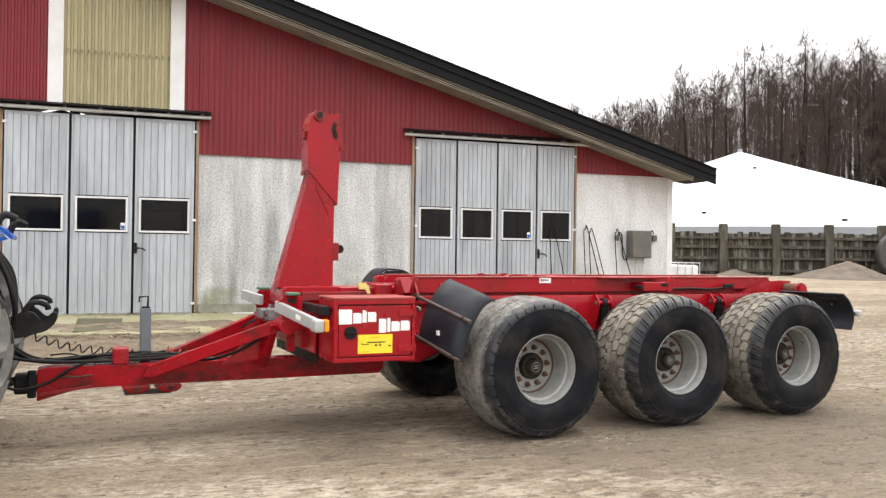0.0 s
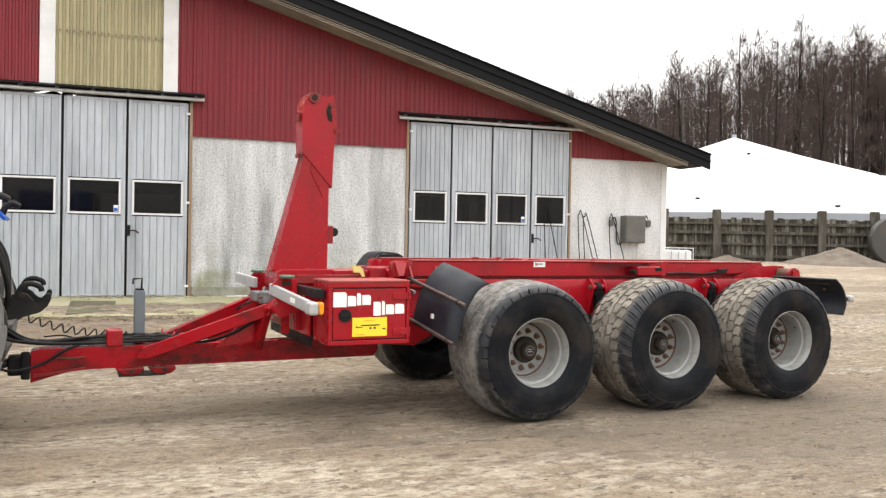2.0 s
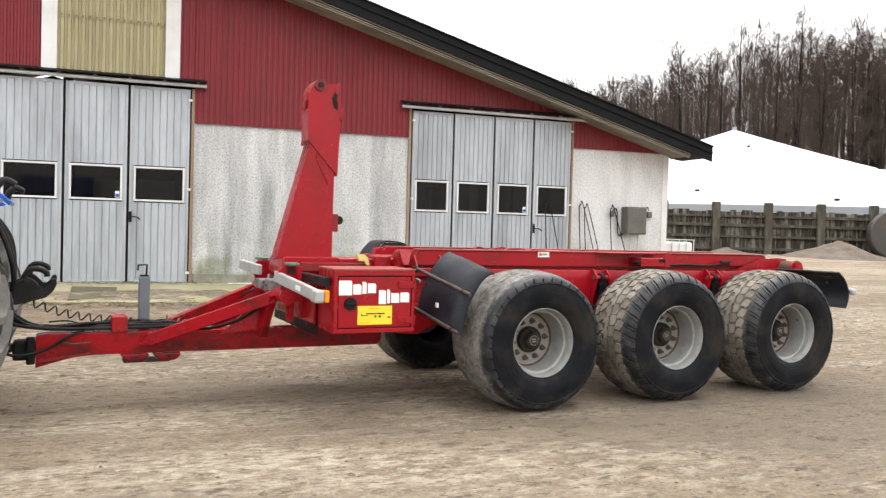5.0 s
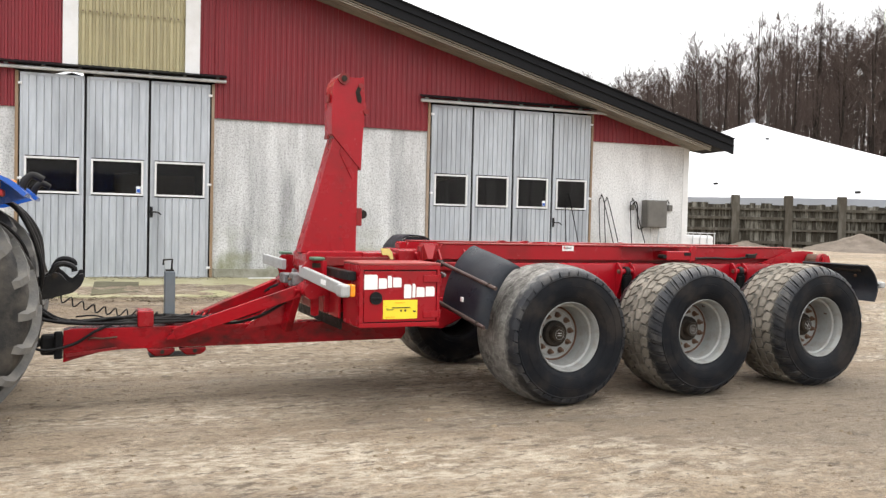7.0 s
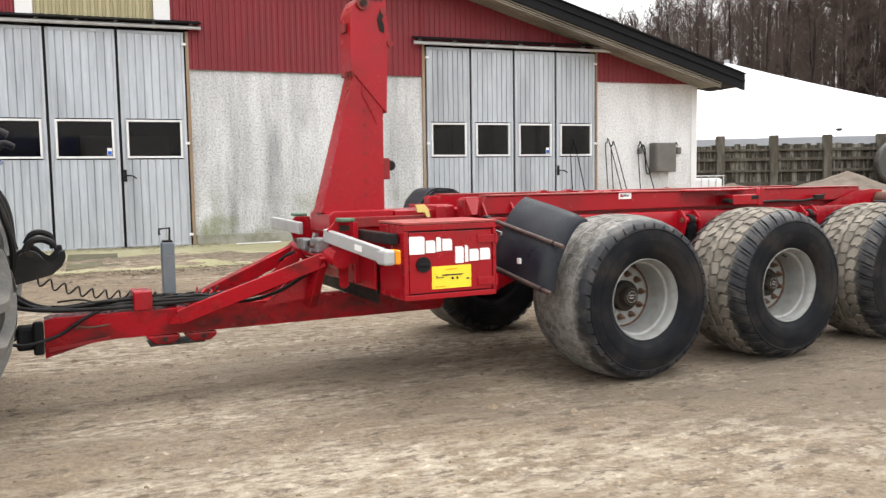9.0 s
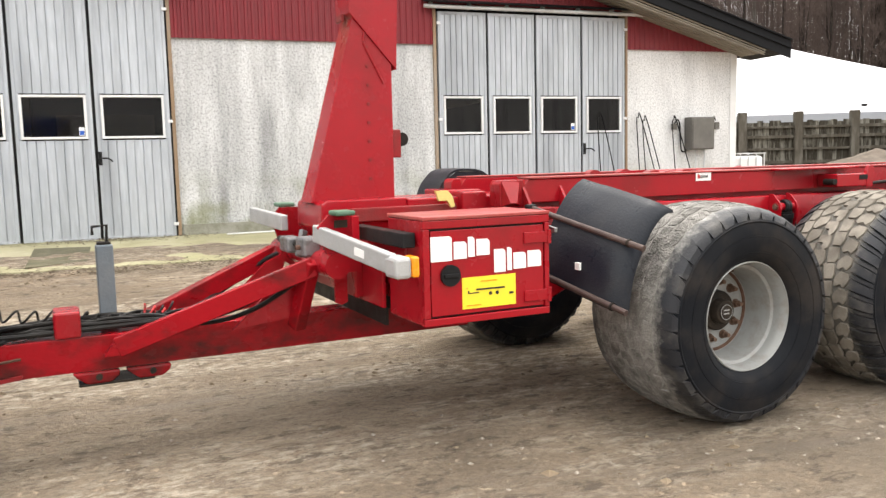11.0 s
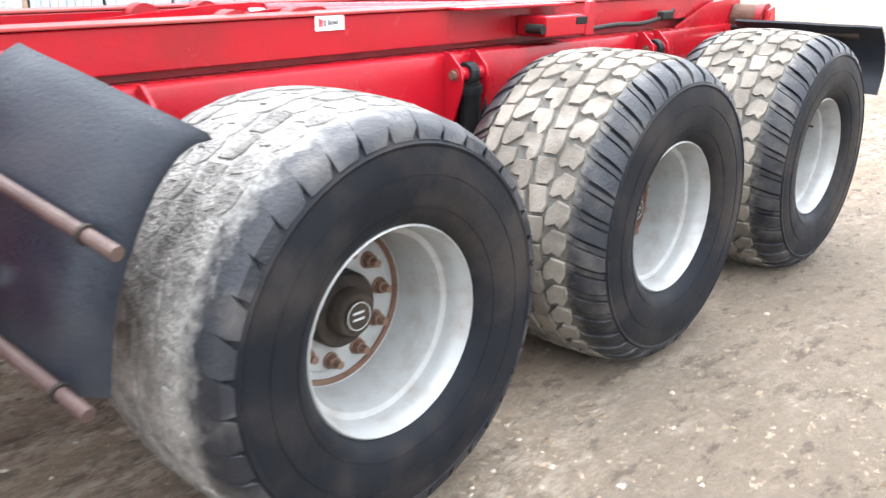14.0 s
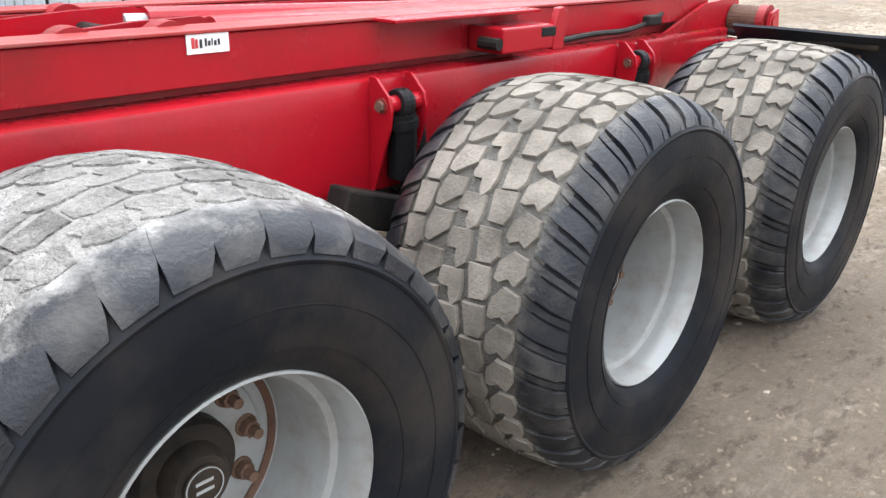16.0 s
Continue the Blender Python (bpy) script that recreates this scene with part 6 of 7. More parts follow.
def make_guards(rig):
    for sgn, y in ((1, 0.0), (-1, 2 * MID)):
        yy = lambda v: y + sgn * v
        line = [(-0.585, 1.245), (-0.64, 1.215), (-0.72, 1.14), (-0.79, 1.03), (-0.85, 0.88), (-0.885, 0.70)]
        skew = (-0.10, 0.135)
        if sgn < 0:
            line, skew = [(-0.30, 1.30), (-0.42, 1.375), (-0.52, 1.43), (-0.70, 1.432), (-0.79, 1.37), (-0.86, 1.25), (-0.89, 0.95), (-0.90, 0.75)], (0.0, 0.0)
        flap = part("mud_flap", sheet(line, yy(-0.170 if sgn > 0 else 0.08), yy(0.45), 0.016, 24, 0.0, skew, 0.055 if sgn > 0 else 0.0), FLAP, rig, "black rubber mud flap before the wheel", 50)
        if sgn < 0:
            part("flap_side", prism(fresh(), [(x, z - 0.009) for x, z in line[:6]] + [(-0.62, 1.22), (-0.34, 1.27)], "y", yy(0.43), yy(0.442)), FLAP, flap)
        for p, q in (((-0.815, -0.235, 1.048), (-0.955, 0.60, 1.225)), ((-0.905, -0.21, 0.725), (-1.035, 0.60, 0.905))):
            p, q = Vector((p[0], yy(p[1]), p[2])), Vector((q[0], yy(q[1]), q[2]))
            part("flap_rod", rod(fresh(), p, q, 0.0165, 12), PIPE, flap, "rusty brown flap rod")
            c = p.lerp(q, 0.11)
            part("rod_clip", rod(fresh(), c, c + (q - p).normalized() * 0.010, 0.023, 12), HUB, flap)
            part("rod_clamp", box(fresh(), q.x - 0.03, q.x + 0.03, q.y - 0.025, q.y + 0.025, q.z - 0.04, q.z + 0.02, 0.010), BLACK, flap)
            part("flap_arm", box(fresh(), q.x - 0.05, q.x + 0.20, min(yy(0.637), yy(0.72)), max(yy(0.637), yy(0.72)), q.z - 0.08, q.z - 0.005, 0.008), RED, flap)
        part("flap_tag", box(fresh(), -0.936, -0.920, min(yy(0.15), yy(0.19)), max(yy(0.15), yy(0.19)), 0.905, 0.945, 0.002), WHITE, flap, "scrap of white label")
        rear = [(3.57, 1.246), (3.66, 1.17), (3.715, 1.08), (3.73, 0.98), (3.69, 0.865)]
        guard = part("rear_guard", sheet(rear, yy(-0.225), yy(0.62), 0.014), FLAP, rig, "black upright mud flap behind the last wheel", 50)
        part("guard_arm", rod(fresh(), (3.62, yy(-0.10), 1.19), (3.70, yy(0.72), 1.19), 0.018, 10), HUB, guard)
        part("guard_bolt", rod(fresh(), (3.672, yy(0.0), 1.13), (3.660, yy(0.0), 1.125), 0.016, 8), RUST, guard)
        part("rear_lamp_arm", rod(fresh(), (3.72, yy(-0.09), 1.035), (3.92, yy(-0.09), 1.03), 0.014, 10), HUB, rig)
        part("rear_lamp", box(fresh(), 3.91, 3.985, min(yy(-0.13), yy(-0.055)), max(yy(-0.13), yy(-0.055)), 0.995, 1.065, 0.02), SILVER, rig, "small bright rear marker lamp")
    part("rear_beam", box(fresh(), 3.60, 3.74, 0.45, mirrored(0.45), 1.00, 1.16, 0.008), RED, rig)


make_trailer()


# ---- hoses along the drawbar ----
def make_hoses():
    rng = random.Random(8)
    a = MID - 0.02
    runs = []
    for k in range(7):
        s = rng.uniform(-0.05, 0.05)
        y = MID - 0.085 + k * 0.028
        runs.append([(-4.46 + s, y + 0.06, 1.10 + k * 0.035), (-4.42, y + 0.05, 0.92 + s), (-4.28 + s, y, 0.76 + s * 0.4), (-4.05, y, 0.685), (-3.75, y + s * 0.5, 0.672 + 0.014 * (k % 3)), (-3.44, y, 0.672 + 0.022 * (k % 3)), (-3.15, y - s * 0.3, 0.675 + 0.018 * (k % 2)), (-2.9, y, 0.685), (-2.70 + s, y, 0.69)])
    bundle = thing("hydraulic_hoses", RIG, "bundle of black hydraulic hoses lying along the drawbar", "hoses")
    for k, r in enumerate(runs):
        part("hose", tube(fresh(), r, 0.0145 - 0.002 * (k % 3), 8, 6), HOSE, bundle)
    for k in range(9):
        pts = [(-4.0 + 0.16 * i + rng.uniform(-0.03, 0.03), MID + rng.uniform(-0.10, 0.10), 0.675 + rng.uniform(0.0, 0.05)) for i in range(k % 4, 9)]
        part("hose", tube(fresh(), pts, rng.choice((0.007, 0.009, 0.012)), 7, 5), HOSE, bundle)
    part("hose", tube(fresh(), [(-4.30, MID - 0.16, 0.50), (-4.18, MID - 0.17, 0.475), (-3.98, MID - 0.135, 0.52), (-3.82, MID - 0.13, 0.62), (-3.66, MID - 0.08, 0.675), (-3.5, MID - 0.05, 0.68)], 0.012, 8, 6), HOSE, bundle)
    for y0, y1, z in ((MID - 0.07, MID - 0.33, 0.78), (MID + 0.05, MID + 0.36, 0.84)):
        part("hose", tube(fresh(), [(-2.95, y0, 0.69), (-2.75, y0 + (y1 - y0) * 0.45, 0.69), (-2.52, y0 + (y1 - y0) * 0.9, 0.78), (-2.32, y1, 0.90), (-2.18, y1, 0.96)], 0.017, 8, 6), HOSE, bundle)
        part("hose", tube(fresh(), [(-3.0, y0, 0.67), (-2.72, y0 + (y1 - y0) * 0.4, 0.66), (-2.50, y0 + (y1 - y0) * 0.8, 0.73), (-2.28, y1, 0.86)], 0.013, 8, 6), HOSE, bundle)
    for (x0, z0, x1, z1), mt, nm in (((-4.20, 0.93, -3.42, 0.735), HOSE, "black"), ((-3.05, 0.73, -2.58, 0.735), REDINK, "red"), ((-3.40, 0.735, -2.90, 0.73), HOSE, "black")):
        coil = fresh()
        turns, n = 9, 9 * 10
        pts = []
        for i in range(n + 1):
            f = i / n
            sag = -0.05 * math.sin(f * math.pi)
            ang = f * turns * math.tau
            pts.append((x0 + (x1 - x0) * f + 0.012 * math.cos(ang), MID + 0.03 + 0.03 * math.sin(ang), z0 + (z1 - z0) * f + sag + 0.03 * math.cos(ang)))
        tube(coil, pts, 0.0065, 6, 0)
        part("coiled_cable", coil, mt, bundle, nm + " coiled cable")


make_hoses()


# ---- back of the tractor ----
def tractor_lug(radius, half, side):
    """One slanting lug of the tractor tyre, at the top of the wheel."""
    bm = fresh()
    line = [(0.02, -0.030, 0.0), (0.09, 0.045, 0.0), (0.18, 0.155, -0.006), (half - 0.015, 0.245, -0.030), (half + 0.012, 0.265, -0.085)]
    lo, hi = [], []
    for y, s, dr in line:
        for w in (-1, 1):
            wide = 0.036
            ang, r = (s + w * wide) / radius, radius - 0.06 + dr
            lo.append(bm.verts.new((r * math.sin(ang), side * y, r * math.cos(ang))))
            ang, r = (s + w * wide * 0.70) / radius, radius + dr
            hi.append(bm.verts.new((r * math.sin(ang), side * y, r * math.cos(ang))))
    for i in range(len(line) - 1):
        p = 2 * i
        bm.faces.new((hi[p], hi[p + 1], hi[p + 3], hi[p + 2]))
        bm.faces.new((lo[p], hi[p], hi[p + 2], lo[p + 2]))
        bm.faces.new((lo[p + 1], hi[p + 1], hi[p + 3], lo[p + 3]))
    bm.faces.new((lo[0], lo[1], hi[1], hi[0]))
    bm.faces.new((lo[-2], lo[-1], hi[-1], hi[-2]))
    return mesh_of(bm, "lug", LUGS)


def make_tractor():
    t = thing("tractor", RIG, "blue farm tractor with large lugged rear tyres, hitched to the trailer", "tractor")
    R, half, cx = 0.88, 0.29, -5.08
    body = [(-half + 0.05, 0.50), (-half - 0.02, 0.56), (-half - 0.035, 0.66), (-half - 0.01, 0.75), (-half + 0.03, R - 0.085), (-0.15, R - 0.06), (0.0, R - 0.055), (0.15, R - 0.06), (half - 0.03, R - 0.085), (half + 0.01, 0.75), (half + 0.035, 0.66), (half + 0.02, 0.56), (half - 0.05, 0.50)]
    tyre = mesh_of(lathe(fresh(), body, 72), "tyre", OLD_RUBBER, 50)
    lugs = [tractor_lug(R, half, side) for side in (-1, 1)]
    rim = mesh_of(lathe(fresh(), [(-half + 0.05, 0.52), (-half + 0.06, 0.49), (-0.1, 0.47), (-0.05, 0.30), (0.0, 0.12), (0.0, 0.0)], 48), "rim", WHITEWOOD, 40)
    for y, turn in ((0.36, 4), (2 * MID - 0.36, 13)):
        w = again("rear_wheel", None, t, pose(cx, y, R - 0.02, 0, turn, 0))
        again("tyre", tyre, w, Matrix())
        for k in range(21):
            for j in (0, 1):
                again("lug", lugs[j], w, pose(0, 0, 0, 0, (k + 0.5 * j) * 360 / 21, 0))
        again("rim", rim, w, Matrix())
    for y0, y1 in ((0.04, 0.72), (2 * MID - 0.72, 2 * MID - 0.04)):
        arc = [(cx + (R + 0.22) * math.sin(radians(a)) * 0.95, R + (R + 0.20) * math.cos(radians(a))) for a in (-40, -15, 8, 24)]
        arc += [(-4.42, 1.80), (-4.30, 1.70)]
        f = part("rear_fender", sheet(arc, y0, y1, 0.03, 6), BLUE, t, "blue rear fender", 50)
        n = y0 if y0 < 1 else y1
        inner = part("fender_skirt", prism(fresh(), [(cx + 0.2, 1.60), (cx + 0.50, 1.86), (-4.44, 1.78), (-4.33, 1.69), (-4.55, 1.62)], "y", (y1 if y0 < 1 else y0) - 0.012, (y1 if y0 < 1 else y0) + 0.012), BLUE, f)
        part("tail_lamp", box(fresh(), -4.58, -4.47, y0 + 0.10, y0 + 0.30, 1.74, 1.87, 0.02), ORANGE, f, "orange and red tail lamp")
        part("tail_lamp_red", box(fresh(), -4.52, -4.44, y0 + 0.10, y0 + 0.30, 1.69, 1.74, 0.015), REDINK, f)
        part("lamp_switch", tube(fresh(), [(-4.36, y1 - 0.10, 1.74), (-4.33, y1 - 0.10, 1.82), (-4.28, y1 - 0.09, 1.86), (-4.21, y1 - 0.09, 1.83)], 0.032, 10, 4, 0.8), BLACK, f, "black external lever")
    part("rear_housing", box(fresh(), -5.6, -4.62, MID - 0.34, MID + 0.34, 0.52, 1.30, 0.06), BLACK, t, "greasy black transmission housing")
    part("axle_housing", rod(fresh(), (cx, 0.5, R - 0.02), (cx, 2 * MID - 0.5, R - 0.02), 0.14, 20), BLACK, t)
    part("cab", box(fresh(), -6.6, -4.75, MID - 0.62, MID + 0.62, 1.31, 2.75, 0.08), BLUE, t, "blue cab")
    part("cab_window", box(fresh(), -4.749, -4.735, MID - 0.5, MID + 0.5, 1.75, 2.6, 0.01), BLACK, t)
    part("bonnet", box(fresh(), -8.6, -6.61, MID - 0.4, MID + 0.4, 0.95, 1.8, 0.08), BLUE, t)
    part("hitch_block", box(fresh(), -4.62, -4.36, MID - 0.16, MID + 0.16, 0.44, 0.70, 0.02), BLACK, t)
    # lower links that end in open claw hooks
    for y in (MID - 0.42, MID + 0.42):
        up = 0.0 if y < MID else -0.02
        claw = [(-4.50, 0.95), (-4.30, 0.905), (-4.20, 0.915), (-4.11, 0.935), (-4.0, 0.965), (-3.945, 1.015), (-3.92, 1.07), (-3.925, 1.115), (-3.958, 1.112), (-3.968, 1.062), (-4.005, 1.027), (-4.04, 1.04), (-4.068, 1.09), (-4.10, 1.118), (-4.16, 1.115), (-4.22, 1.075), (-4.30, 1.03), (-4.50, 1.03)]
        link = part("lower_link", prism(fresh(), [(x, z + up) for x, z in claw], "y", y - 0.03, y + 0.03, 0.010), BLACK, t, "black lower link with claw hook")
        part("claw_guard", tube(fresh(), [(-4.16, y, 1.11), (-4.12, y, 1.175), (-4.06, y, 1.19), (-4.0, y, 1.165), (-3.99, y, 1.13)], 0.022, 8, 4), BLACK, link)
        part("link_bar", beam(fresh(), (-4.48, y, 0.99), (-5.1, y - 0.03, 0.72), 0.06, 0.11, 0.01), BLACK, link)
        part("claw_latch", rod(fresh(), (-4.13, y - 0.045, 1.10), (-4.13, y + 0.045, 1.10), 0.022, 12), HUB, link)
        part("lift_rod", rod(fresh(), (-4.5, y, 1.02), (-4.75, y - 0.06, 1.52), 0.032, 12), BLACK, t)
    # loose hoses from the spool valves
    for k, (y, x1, z1) in enumerate(((MID - 0.50, -4.10, 1.60), (MID - 0.44, -4.16, 1.66), (MID - 0.38, -4.20, 1.58))):
        part("valve_hose", tube(fresh(), [(-4.72, y, 1.58 + 0.02 * k), (-4.46, y, 1.66), (-4.30 + 0.02 * k, y, 1.45), (-4.22, y, 1.15), (-4.26, y + 0.1, 0.90), (-4.36, y + 0.2, 0.78)], 0.019, 8, 6), HOSE, t)
    part("valve_hose", tube(fresh(), [(-4.72, MID - 0.5, 1.56), (-4.5, MID - 0.5, 1.50), (-4.36, MID - 0.5, 1.36), (-4.3, MID - 0.48, 1.2)], 0.013, 8, 6), HOSE, t)


OLD_RUBBER = paint("dusty_tractor_rubber", (0.03, 0.0295, 0.029), (0.018, 0.018, 0.018), (0.11, 0.097, 0.08), rough=0.7, scale=4, fine=50, amount=0.6, dirt_amount=0.6, bump=0.2, dirt_scale=3, spec=0.15)
LUGS = paint("worn_tractor_lug", (0.105, 0.103, 0.098), (0.06, 0.059, 0.057), (0.18, 0.16, 0.135), rough=0.7, scale=4, fine=50, amount=0.6, dirt_amount=0.5, bump=0.2, dirt_scale=3)
make_tractor()


# ---- machines before the timber wall ----
DRUMSTEEL = paint("dark_drum_steel", (0.055, 0.053, 0.05), (0.035, 0.034, 0.032), (0.12, 0.09, 0.065), rough=0.5, scale=2, dirt_amount=0.4)


def make_drum():
    d = thing("steel_drum", pose(22.8, 40.6, ground_height(22.8, 40.6), 0, 0, -20), "large dark round drum on its side, with a white plate", "drum")
    part("shell", lathe(fresh(), [(-0.7, 0.0), (-0.7, 1.18), (-0.62, 1.25), (0.62, 1.25), (0.7, 1.18), (0.7, 0.0)], 40), DRUMSTEEL, d, smooth=35).location = (0, 0, 1.22)
    part("seam", box(fresh(), -0.08, 0.08, -0.74, -0.701, 0.2, 2.3, 0.01), HUB, d)
    part("white_plate", box(fresh(), 0.86, 1.22, -0.76, -0.72, 0.95, 1.75, 0.01), WHITE, d)
    part("hub_plate", rod(fresh(), (0, -0.80, 1.22), (0, -0.70, 1.22), 0.16, 16), HUB, d)


make_drum()


def make_loader():
    x, y = 25.3, 38.3
    d = thing("wheel_loader", pose(x, y, ground_height(x, y), 0, 0, 8), "yellow wheel loader with big black tyres", "wheel loader")
    tyre = mesh_of(lathe(fresh(), [(-0.28, 0.42), (-0.32, 0.55), (-0.28, 0.72), (-0.15, 0.78), (0.15, 0.78), (0.28, 0.72), (0.32, 0.55), (0.28, 0.42)], 40), "tyre", RUBBER, 40)
    rim = mesh_of(lathe(fresh(), [(-0.27, 0.43), (-0.22, 0.40), (-0.15, 0.2), (-0.19, 0.0)], 32), "rim", LOADER, 40)
    for px in (0.0, 3.1):
        for py in (-1.0, 1.0):
            w = again("wheel", None, d, pose(px, py, 0.77, 0, 0, 0 if py < 0 else 180))
            again("tyre", tyre, w, Matrix())
            again("rim", rim, w, Matrix())
    part("front_body", prism(fresh(), [(-0.6, 0.75), (-0.75, 1.25), (-0.3, 1.75), (1.1, 1.75), (1.1, 0.7)], "y", -0.62, 0.62, 0.04), LOADER, d)
    part("rear_body", prism(fresh(), [(1.25, 0.75), (1.25, 1.8), (3.9, 1.75), (4.1, 1.4), (4.1, 0.8)], "y", -0.75, 0.75, 0.05), LOADER, d)
    part("cab", box(fresh(), 1.0, 2.3, -0.65, 0.65, 1.81, 3.1, 0.06), BLACK, d)
    part("cab_roof", box(fresh(), 0.9, 2.4, -0.7, 0.7, 3.1, 3.24, 0.04), LOADER, d)
    for py in (-0.55, 0.55):
        part("lift_arm", beam(fresh(), (0.6, py, 1.7), (-1.6, py, 0.75), 0.12, 0.30, 0.02), LOADER, d)
    part("coupler", box(fresh(), -1.9, -1.5, -0.8, 0.8, 0.45, 1.15, 0.05), LOADER, d)
    part("head_lamp", box(fresh(), -0.55, -0.42, -0.55, -0.3, 1.76, 1.95, 0.02), WHITE, d)


make_loader()


def make_slab():
    ob = new("concrete_slab", mesh_of(box(fresh(), -4.2, 4.2, -0.35, 0.35, -0.05, 0.10, 0.02), "concrete_slab", WHITEWOOD))
    ob.matrix_basis = pose(24.6, 36.4, ground_height(24.6, 36.4), 0, 0, 4)
    tagged(ob, "pale concrete strip lying in the dirt", "slab")


make_slab()


# ---- bare wood behind ----
def tree_meshes(seed, height):
    rng = random.Random(seed)
    tv, tf, cv, cf = [], [], [], []

    def limb(vs, fs, pts, r0, r1, sides):
        base = len(vs)
        n = len(pts)
        for i, p in enumerate(pts):
            d = (pts[min(i + 1, n - 1)] - pts[max(i - 1, 0)]).normalized()
            s = d.orthogonal().normalized()
            u = d.cross(s)
            r = r0 + (r1 - r0) * i / (n - 1)
            for k in range(sides):
                a = k * math.tau / sides
                q = p + (s * math.cos(a) + u * math.sin(a)) * r
                vs.append((q.x, q.y, q.z))
        for i in range(n - 1):
            for k in range(sides):
                j = (k + 1) % sides
                fs.append((base + i * sides + k, base + i * sides + j, base + (i + 1) * sides + j, base + (i + 1) * sides + k))

    lean = Vector((rng.uniform(-0.05, 0.05), rng.uniform(-0.05, 0.05), 1))
    trunk = []
    p = Vector((0, 0, -0.6))
    steps = 12
    for i in range(steps + 1):
        trunk.append(p.copy())
        p = p + lean * (height + 0.6) / steps + Vector((rng.uniform(-0.12, 0.12), rng.uniform(-0.12, 0.12), 0))
    limb(tv, tf, trunk, 0.18 + height * 0.007, 0.03, 7)

    def along(t):
        f = t * steps
        i = min(int(f), steps - 1)
        return trunk[i].lerp(trunk[i + 1], f - i)

    def grow(start, d, length, r, level):
        pts = [start]
        q, dd = start.copy(), d.normalized()
        n = (3, 2, 1)[level]
        for i in range(n):
            dd = (dd + Vector((rng.gauss(0, 0.16), rng.gauss(0, 0.16), rng.gauss(0.06, 0.10)))).normalized()
            q = q + dd * length / n
            pts.append(q.copy())
        limb(cv, cf, pts, r, max(0.010, r * 0.4), 3)
        if level < 2:
            count = (7, 6)[level]
            for i in range(count):
                f = rng.uniform(0.25, 1.0)
                j = min(int(f * n), n - 1)
                s = pts[j].lerp(pts[j + 1], f * n - j)
                side = Vector((rng.gauss(0, 1), rng.gauss(0, 1), rng.gauss(0.35, 0.6))).normalized()
                grow(s, dd * 0.75 + side * 0.75, length * rng.uniform(0.34, 0.55), max(0.015, r * 0.5), level + 1)

    for i in range(30):
        t = 0.99 - 0.66 * rng.random() ** 1.3 if i > 1 else rng.uniform(0.15, 0.4)
        a = rng.uniform(0, math.tau)
        length = height * (0.17 * (1.08 - t) + 0.075) * rng.uniform(0.7, 1.25)
        if i <= 1:
            length *= 0.45
        grow(along(t), Vector((math.cos(a), math.sin(a), rng.uniform(0.8, 2.2))), length, 0.042 * (1.15 - t) + 0.016, 0 if t < 0.93 else 1)
    out = []
    for nm, vs, fs in (("trunk", tv, tf), ("crown", cv, cf)):
        me = bpy.data.meshes.new(nm)
        me.from_pydata(vs, [], fs)
        out.append(me)
    return out


def make_wood():
    rng = random.Random(22)
    kinds = []
    for k in range(7):
        tm, cm = tree_meshes(100 + k, 17.5 + 1.1 * k)
        tm.materials.append(BIRCH if k == 5 else BARK)
        cm.materials.append(TWIGS)
        t = thing("bare_tree", Matrix.Translation((0, 0, 0)), "tall bare pale-barked tree" if k == 5 else "tall bare leafless brown tree in the wood", "tree", "wood behind the yard")
        for nm, me in (("trunk", tm), ("crown", cm)):
            o = new(nm, me)
            o.parent = t
        kinds.append(t)
    first = set()
    places = []
    for row in range(7):
        y0 = 92 + row * 5.0
        x = 6.0 + rng.uniform(0, 3)
        while x < 88:
            places.append((x, y0 + rng.uniform(-2.4, 2.4)))
            x += rng.uniform(1.8, 3.5)
    for x, y in places:
        k = rng.randrange(7)
        tall = 0.68 + 0.36 * smoothstep(14, 46, x * 92 / y) + rng.uniform(-0.10, 0.12)
        m = pose(x, y, ground_height(x, y), 0, 0, rng.uniform(0, 360))
        if k in first:
            t = copy_thing(kinds[k], m)
        else:
            t = kinds[k]
            t.matrix_basis = m
            first.add(k)
        t.scale = (tall, tall, tall)


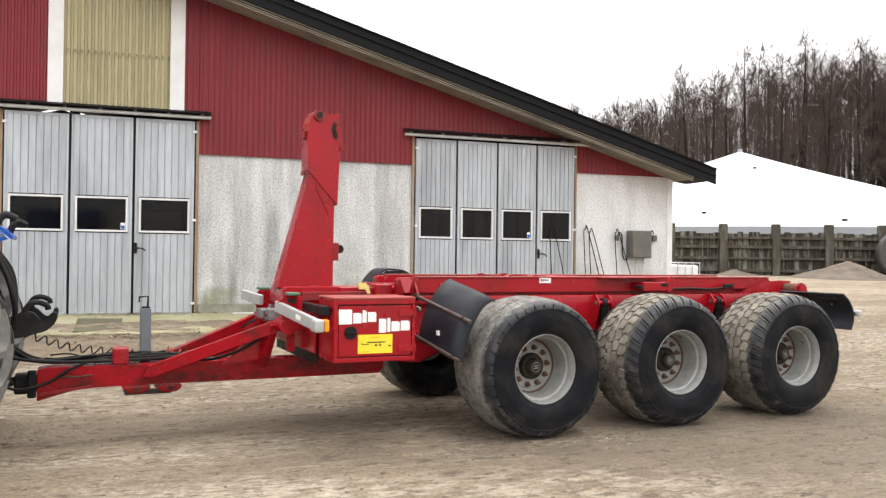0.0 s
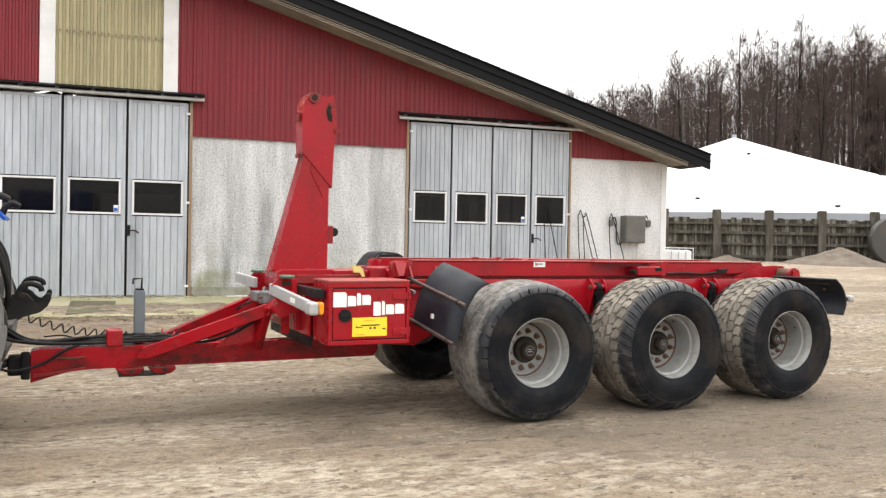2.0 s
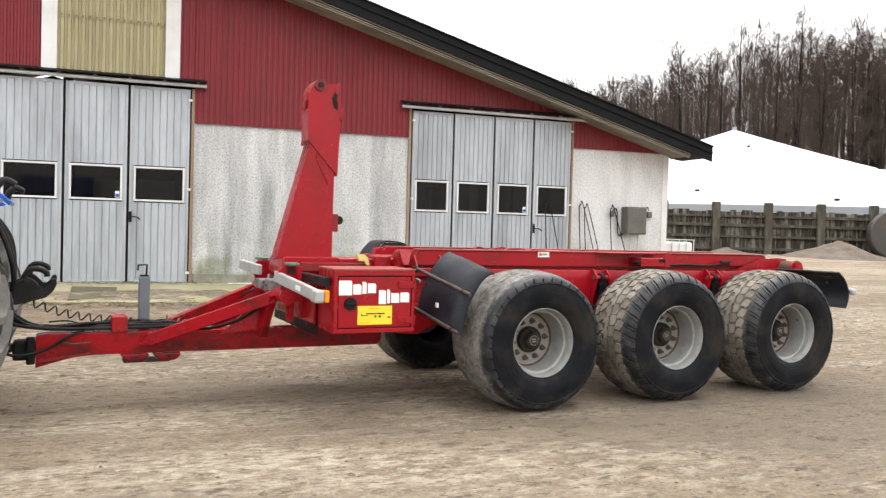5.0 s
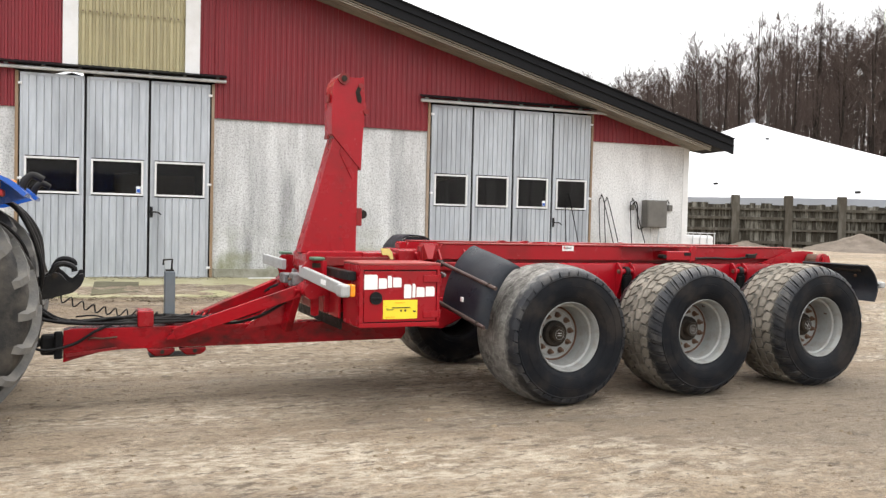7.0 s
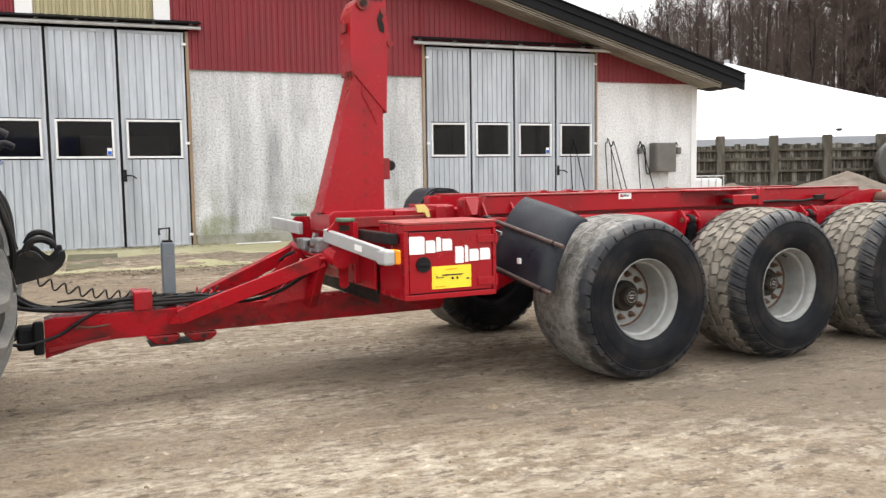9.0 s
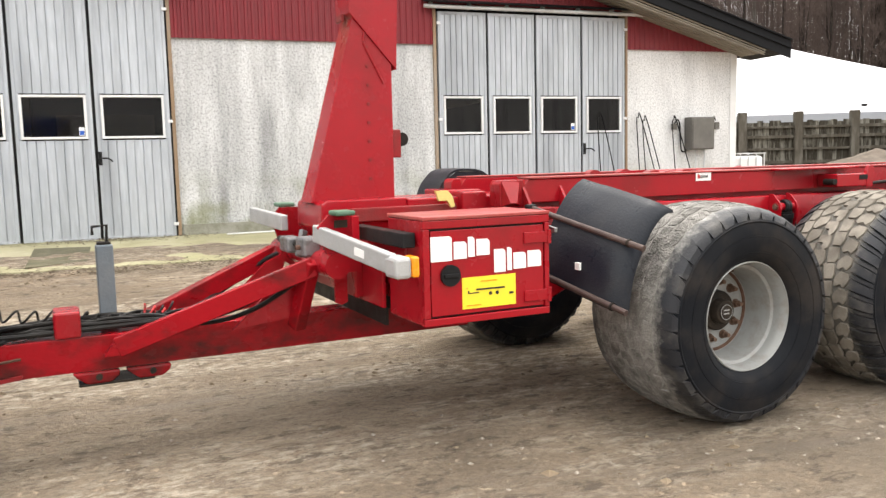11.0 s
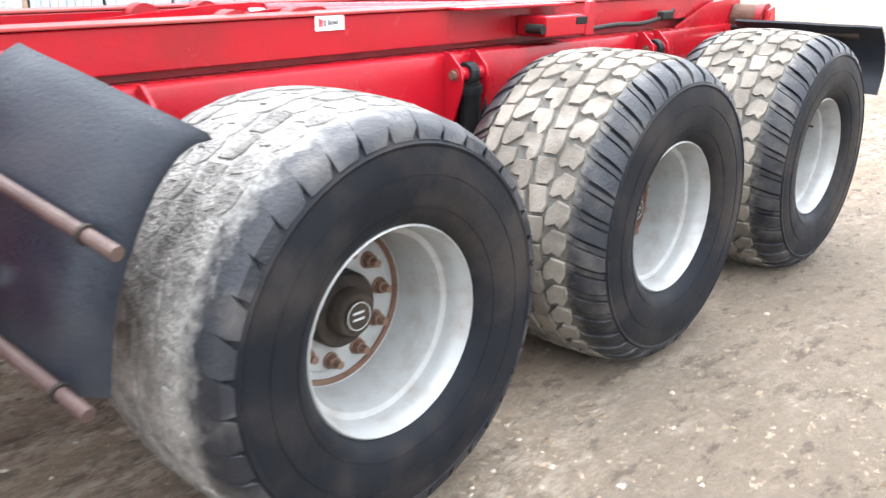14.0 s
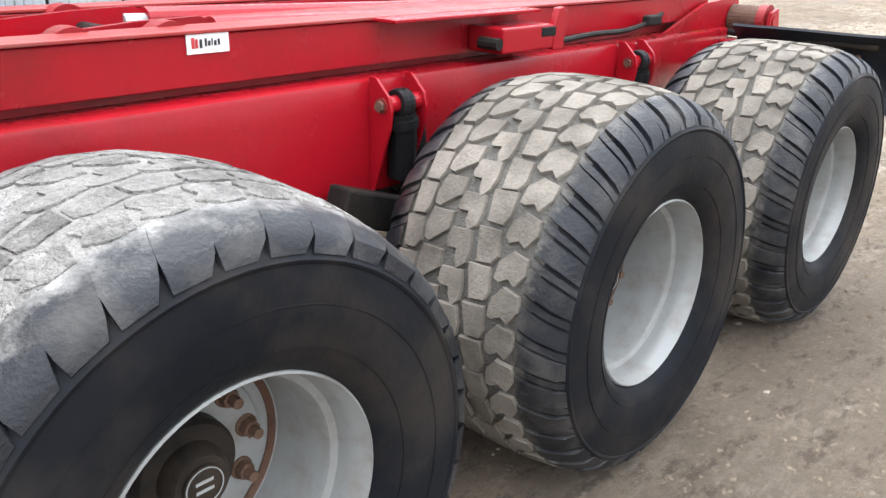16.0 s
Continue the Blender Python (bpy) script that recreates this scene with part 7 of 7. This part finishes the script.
def make_far_wood():
    """The uncounted wood behind the first trees, in one piece."""
    rng = random.Random(77)
    vs, fs = [], []

    def stick(p, q, r0, r1):
        d = (q - p).normalized()
        s = d.orthogonal().normalized()
        u = d.cross(s)
        b = len(vs)
        for c, r in ((p, r0), (q, r1)):
            for k in range(3):
                a = k * math.tau / 3
                o = c + (s * math.cos(a) + u * math.sin(a)) * r
                vs.append((o.x, o.y, o.z))
        for k in range(3):
            j = (k + 1) % 3
            fs.append((b + k, b + j, b + 3 + j, b + 3 + k))

    for k in range(560):
        y = rng.uniform(126, 165)
        x = y * (0.03 + 0.81 * rng.random() ** 1.25)
        g = ground_height(x, y)
        tall = y * (0.168 + 0.07 * smoothstep(0.16, 0.5, x / y)) * rng.uniform(0.86, 1.04)
        foot, tip = Vector((x, y, g - 0.5)), Vector((x + rng.gauss(0, 0.5), y, g + tall))
        mid = foot.lerp(tip, 0.5) + Vector((rng.gauss(0, 0.25), 0, 0))
        stick(foot, mid, 0.13, 0.09)
        stick(mid, tip, 0.09, 0.02)
        for i in range(16):
            f = rng.uniform(0.45, 1.0) ** 0.65
            s = foot.lerp(mid, f * 2) if f < 0.5 else mid.lerp(tip, f * 2 - 1)
            a = rng.uniform(0, math.tau)
            long = tall * (0.22 * (1.06 - f) + 0.05) * rng.uniform(0.6, 1.2)
            e = s + Vector((math.cos(a), math.sin(a), rng.uniform(0.7, 2.2))).normalized() * long
            stick(s, e, 0.035, 0.02)
            for j in range(5):
                p = s.lerp(e, rng.uniform(0.3, 1.0))
                stick(p, p + Vector((rng.gauss(0, 0.8), rng.gauss(0, 0.8), rng.gauss(0.9, 0.6))).normalized() * long * rng.uniform(0.25, 0.5), 0.018, 0.014)
    me = bpy.data.meshes.new("far_wood")
    me.from_pydata(vs, [], fs)
    me.materials.append(TWIGS)
    tagged(new("far_wood", me), "dense bare brown wood farther back", "wood", kind="stuff")


make_wood()
make_far_wood()


# ---- loose gravel, clods and litter on the yard ----
def make_gravel():
    rng = random.Random(5)
    vs, fs = [], []

    def stone(x, y, r):
        z = ground_height(x, y) - 0.002
        b = len(vs)
        for dx, dy, dz in ((1, 0, 0.1), (0.2, 1, 0.0), (-1, 0.3, 0.1), (-0.1, -1, 0.0), (0.1, 0.1, 0.75), (0, 0, -0.5)):
            vs.append((x + r * dx * rng.uniform(0.6, 1.3), y + r * dy * rng.uniform(0.6, 1.3), z + r * dz * rng.uniform(0.5, 1.0)))
        for i in range(4):
            j = (i + 1) % 4
            fs.append((b + i, b + j, b + 4))
            fs.append((b + j, b + i, b + 5))

    for k in range(9000):
        x, y = rng.uniform(-5.5, 7.0), rng.uniform(2.2, 9.5)
        if noise.noise(Vector((x * 0.5, y * 0.9, 2.0))) < rng.uniform(-0.45, 0.5):
            continue
        stone(x, y, abs(rng.gauss(0, 0.006)) + 0.004)
    for k in range(60):
        stone(rng.uniform(-5.5, 7.0), rng.uniform(3.0, 9.5), rng.uniform(0.009, 0.018))
    me = bpy.data.meshes.new("gravel")
    me.from_pydata(vs, [], fs)
    me.materials.append(STONE)
    tagged(new("gravel", me), "loose pale gravel scattered over the dirt", "gravel", kind="stuff")

    vs, fs = [], []
    for k in range(7000):
        x, y = rng.uniform(-6.0, 7.5), rng.uniform(2.0, 12.5)
        if noise.noise(Vector((x * 0.35, y * 0.8, 7.0))) < rng.uniform(-0.35, 0.55):
            continue
        stone(x, y, abs(rng.gauss(0, 0.010)) + 0.005)
    me = bpy.data.meshes.new("dirt_clods")
    me.from_pydata(vs, [], fs)
    me.materials.append(CLOD)
    tagged(new("dirt_clods", me), "small dark crumbs of earth on the yard", "dirt", kind="stuff")

    vs2, fs2 = [], []
    for k in range(9000):
        u = rng.uniform(-9, 9.5)
        v = -3.02 + 0.14 * noise.noise(Vector((u * 0.7, 3.0, 0.0))) + rng.gauss(0, 0.15) * (1.2 + noise.noise(Vector((u * 1.7, 0.0, 5.0))))
        at_door = k % 9 == 0
        if at_door:
            u, v = rng.gauss(-1.1, 0.9), -0.12 - abs(rng.gauss(0, 0.22))
        p = BARN @ Vector((u, v, 0))
        r = rng.uniform(0.008, 0.026)
        z = (0.462 - 0.036 * (-v - 0.06) + BARN.translation.z if at_door else ground_height(p.x, p.y)) + rng.uniform(0.0, 0.02)
        b = len(vs2)
        a = rng.uniform(0, math.tau)
        c, s = math.cos(a) * r, math.sin(a) * r
        vs2.extend([(p.x + c, p.y + s, z), (p.x - s * 0.6, p.y + c * 0.6, z + r * rng.uniform(0.1, 0.6)), (p.x - c, p.y - s, z + 0.004), (p.x + s * 0.6, p.y - c * 0.6, z + r * 0.2)])
        fs2.append((b, b + 1, b + 2, b + 3))
    me = bpy.data.meshes.new("leaf_litter")
    me.from_pydata(vs2, [], fs2)
    me.materials.append(LITTER)
    tagged(new("leaf_litter", me), "dead brown leaves along the concrete apron", "leaves", kind="stuff")


make_gravel()
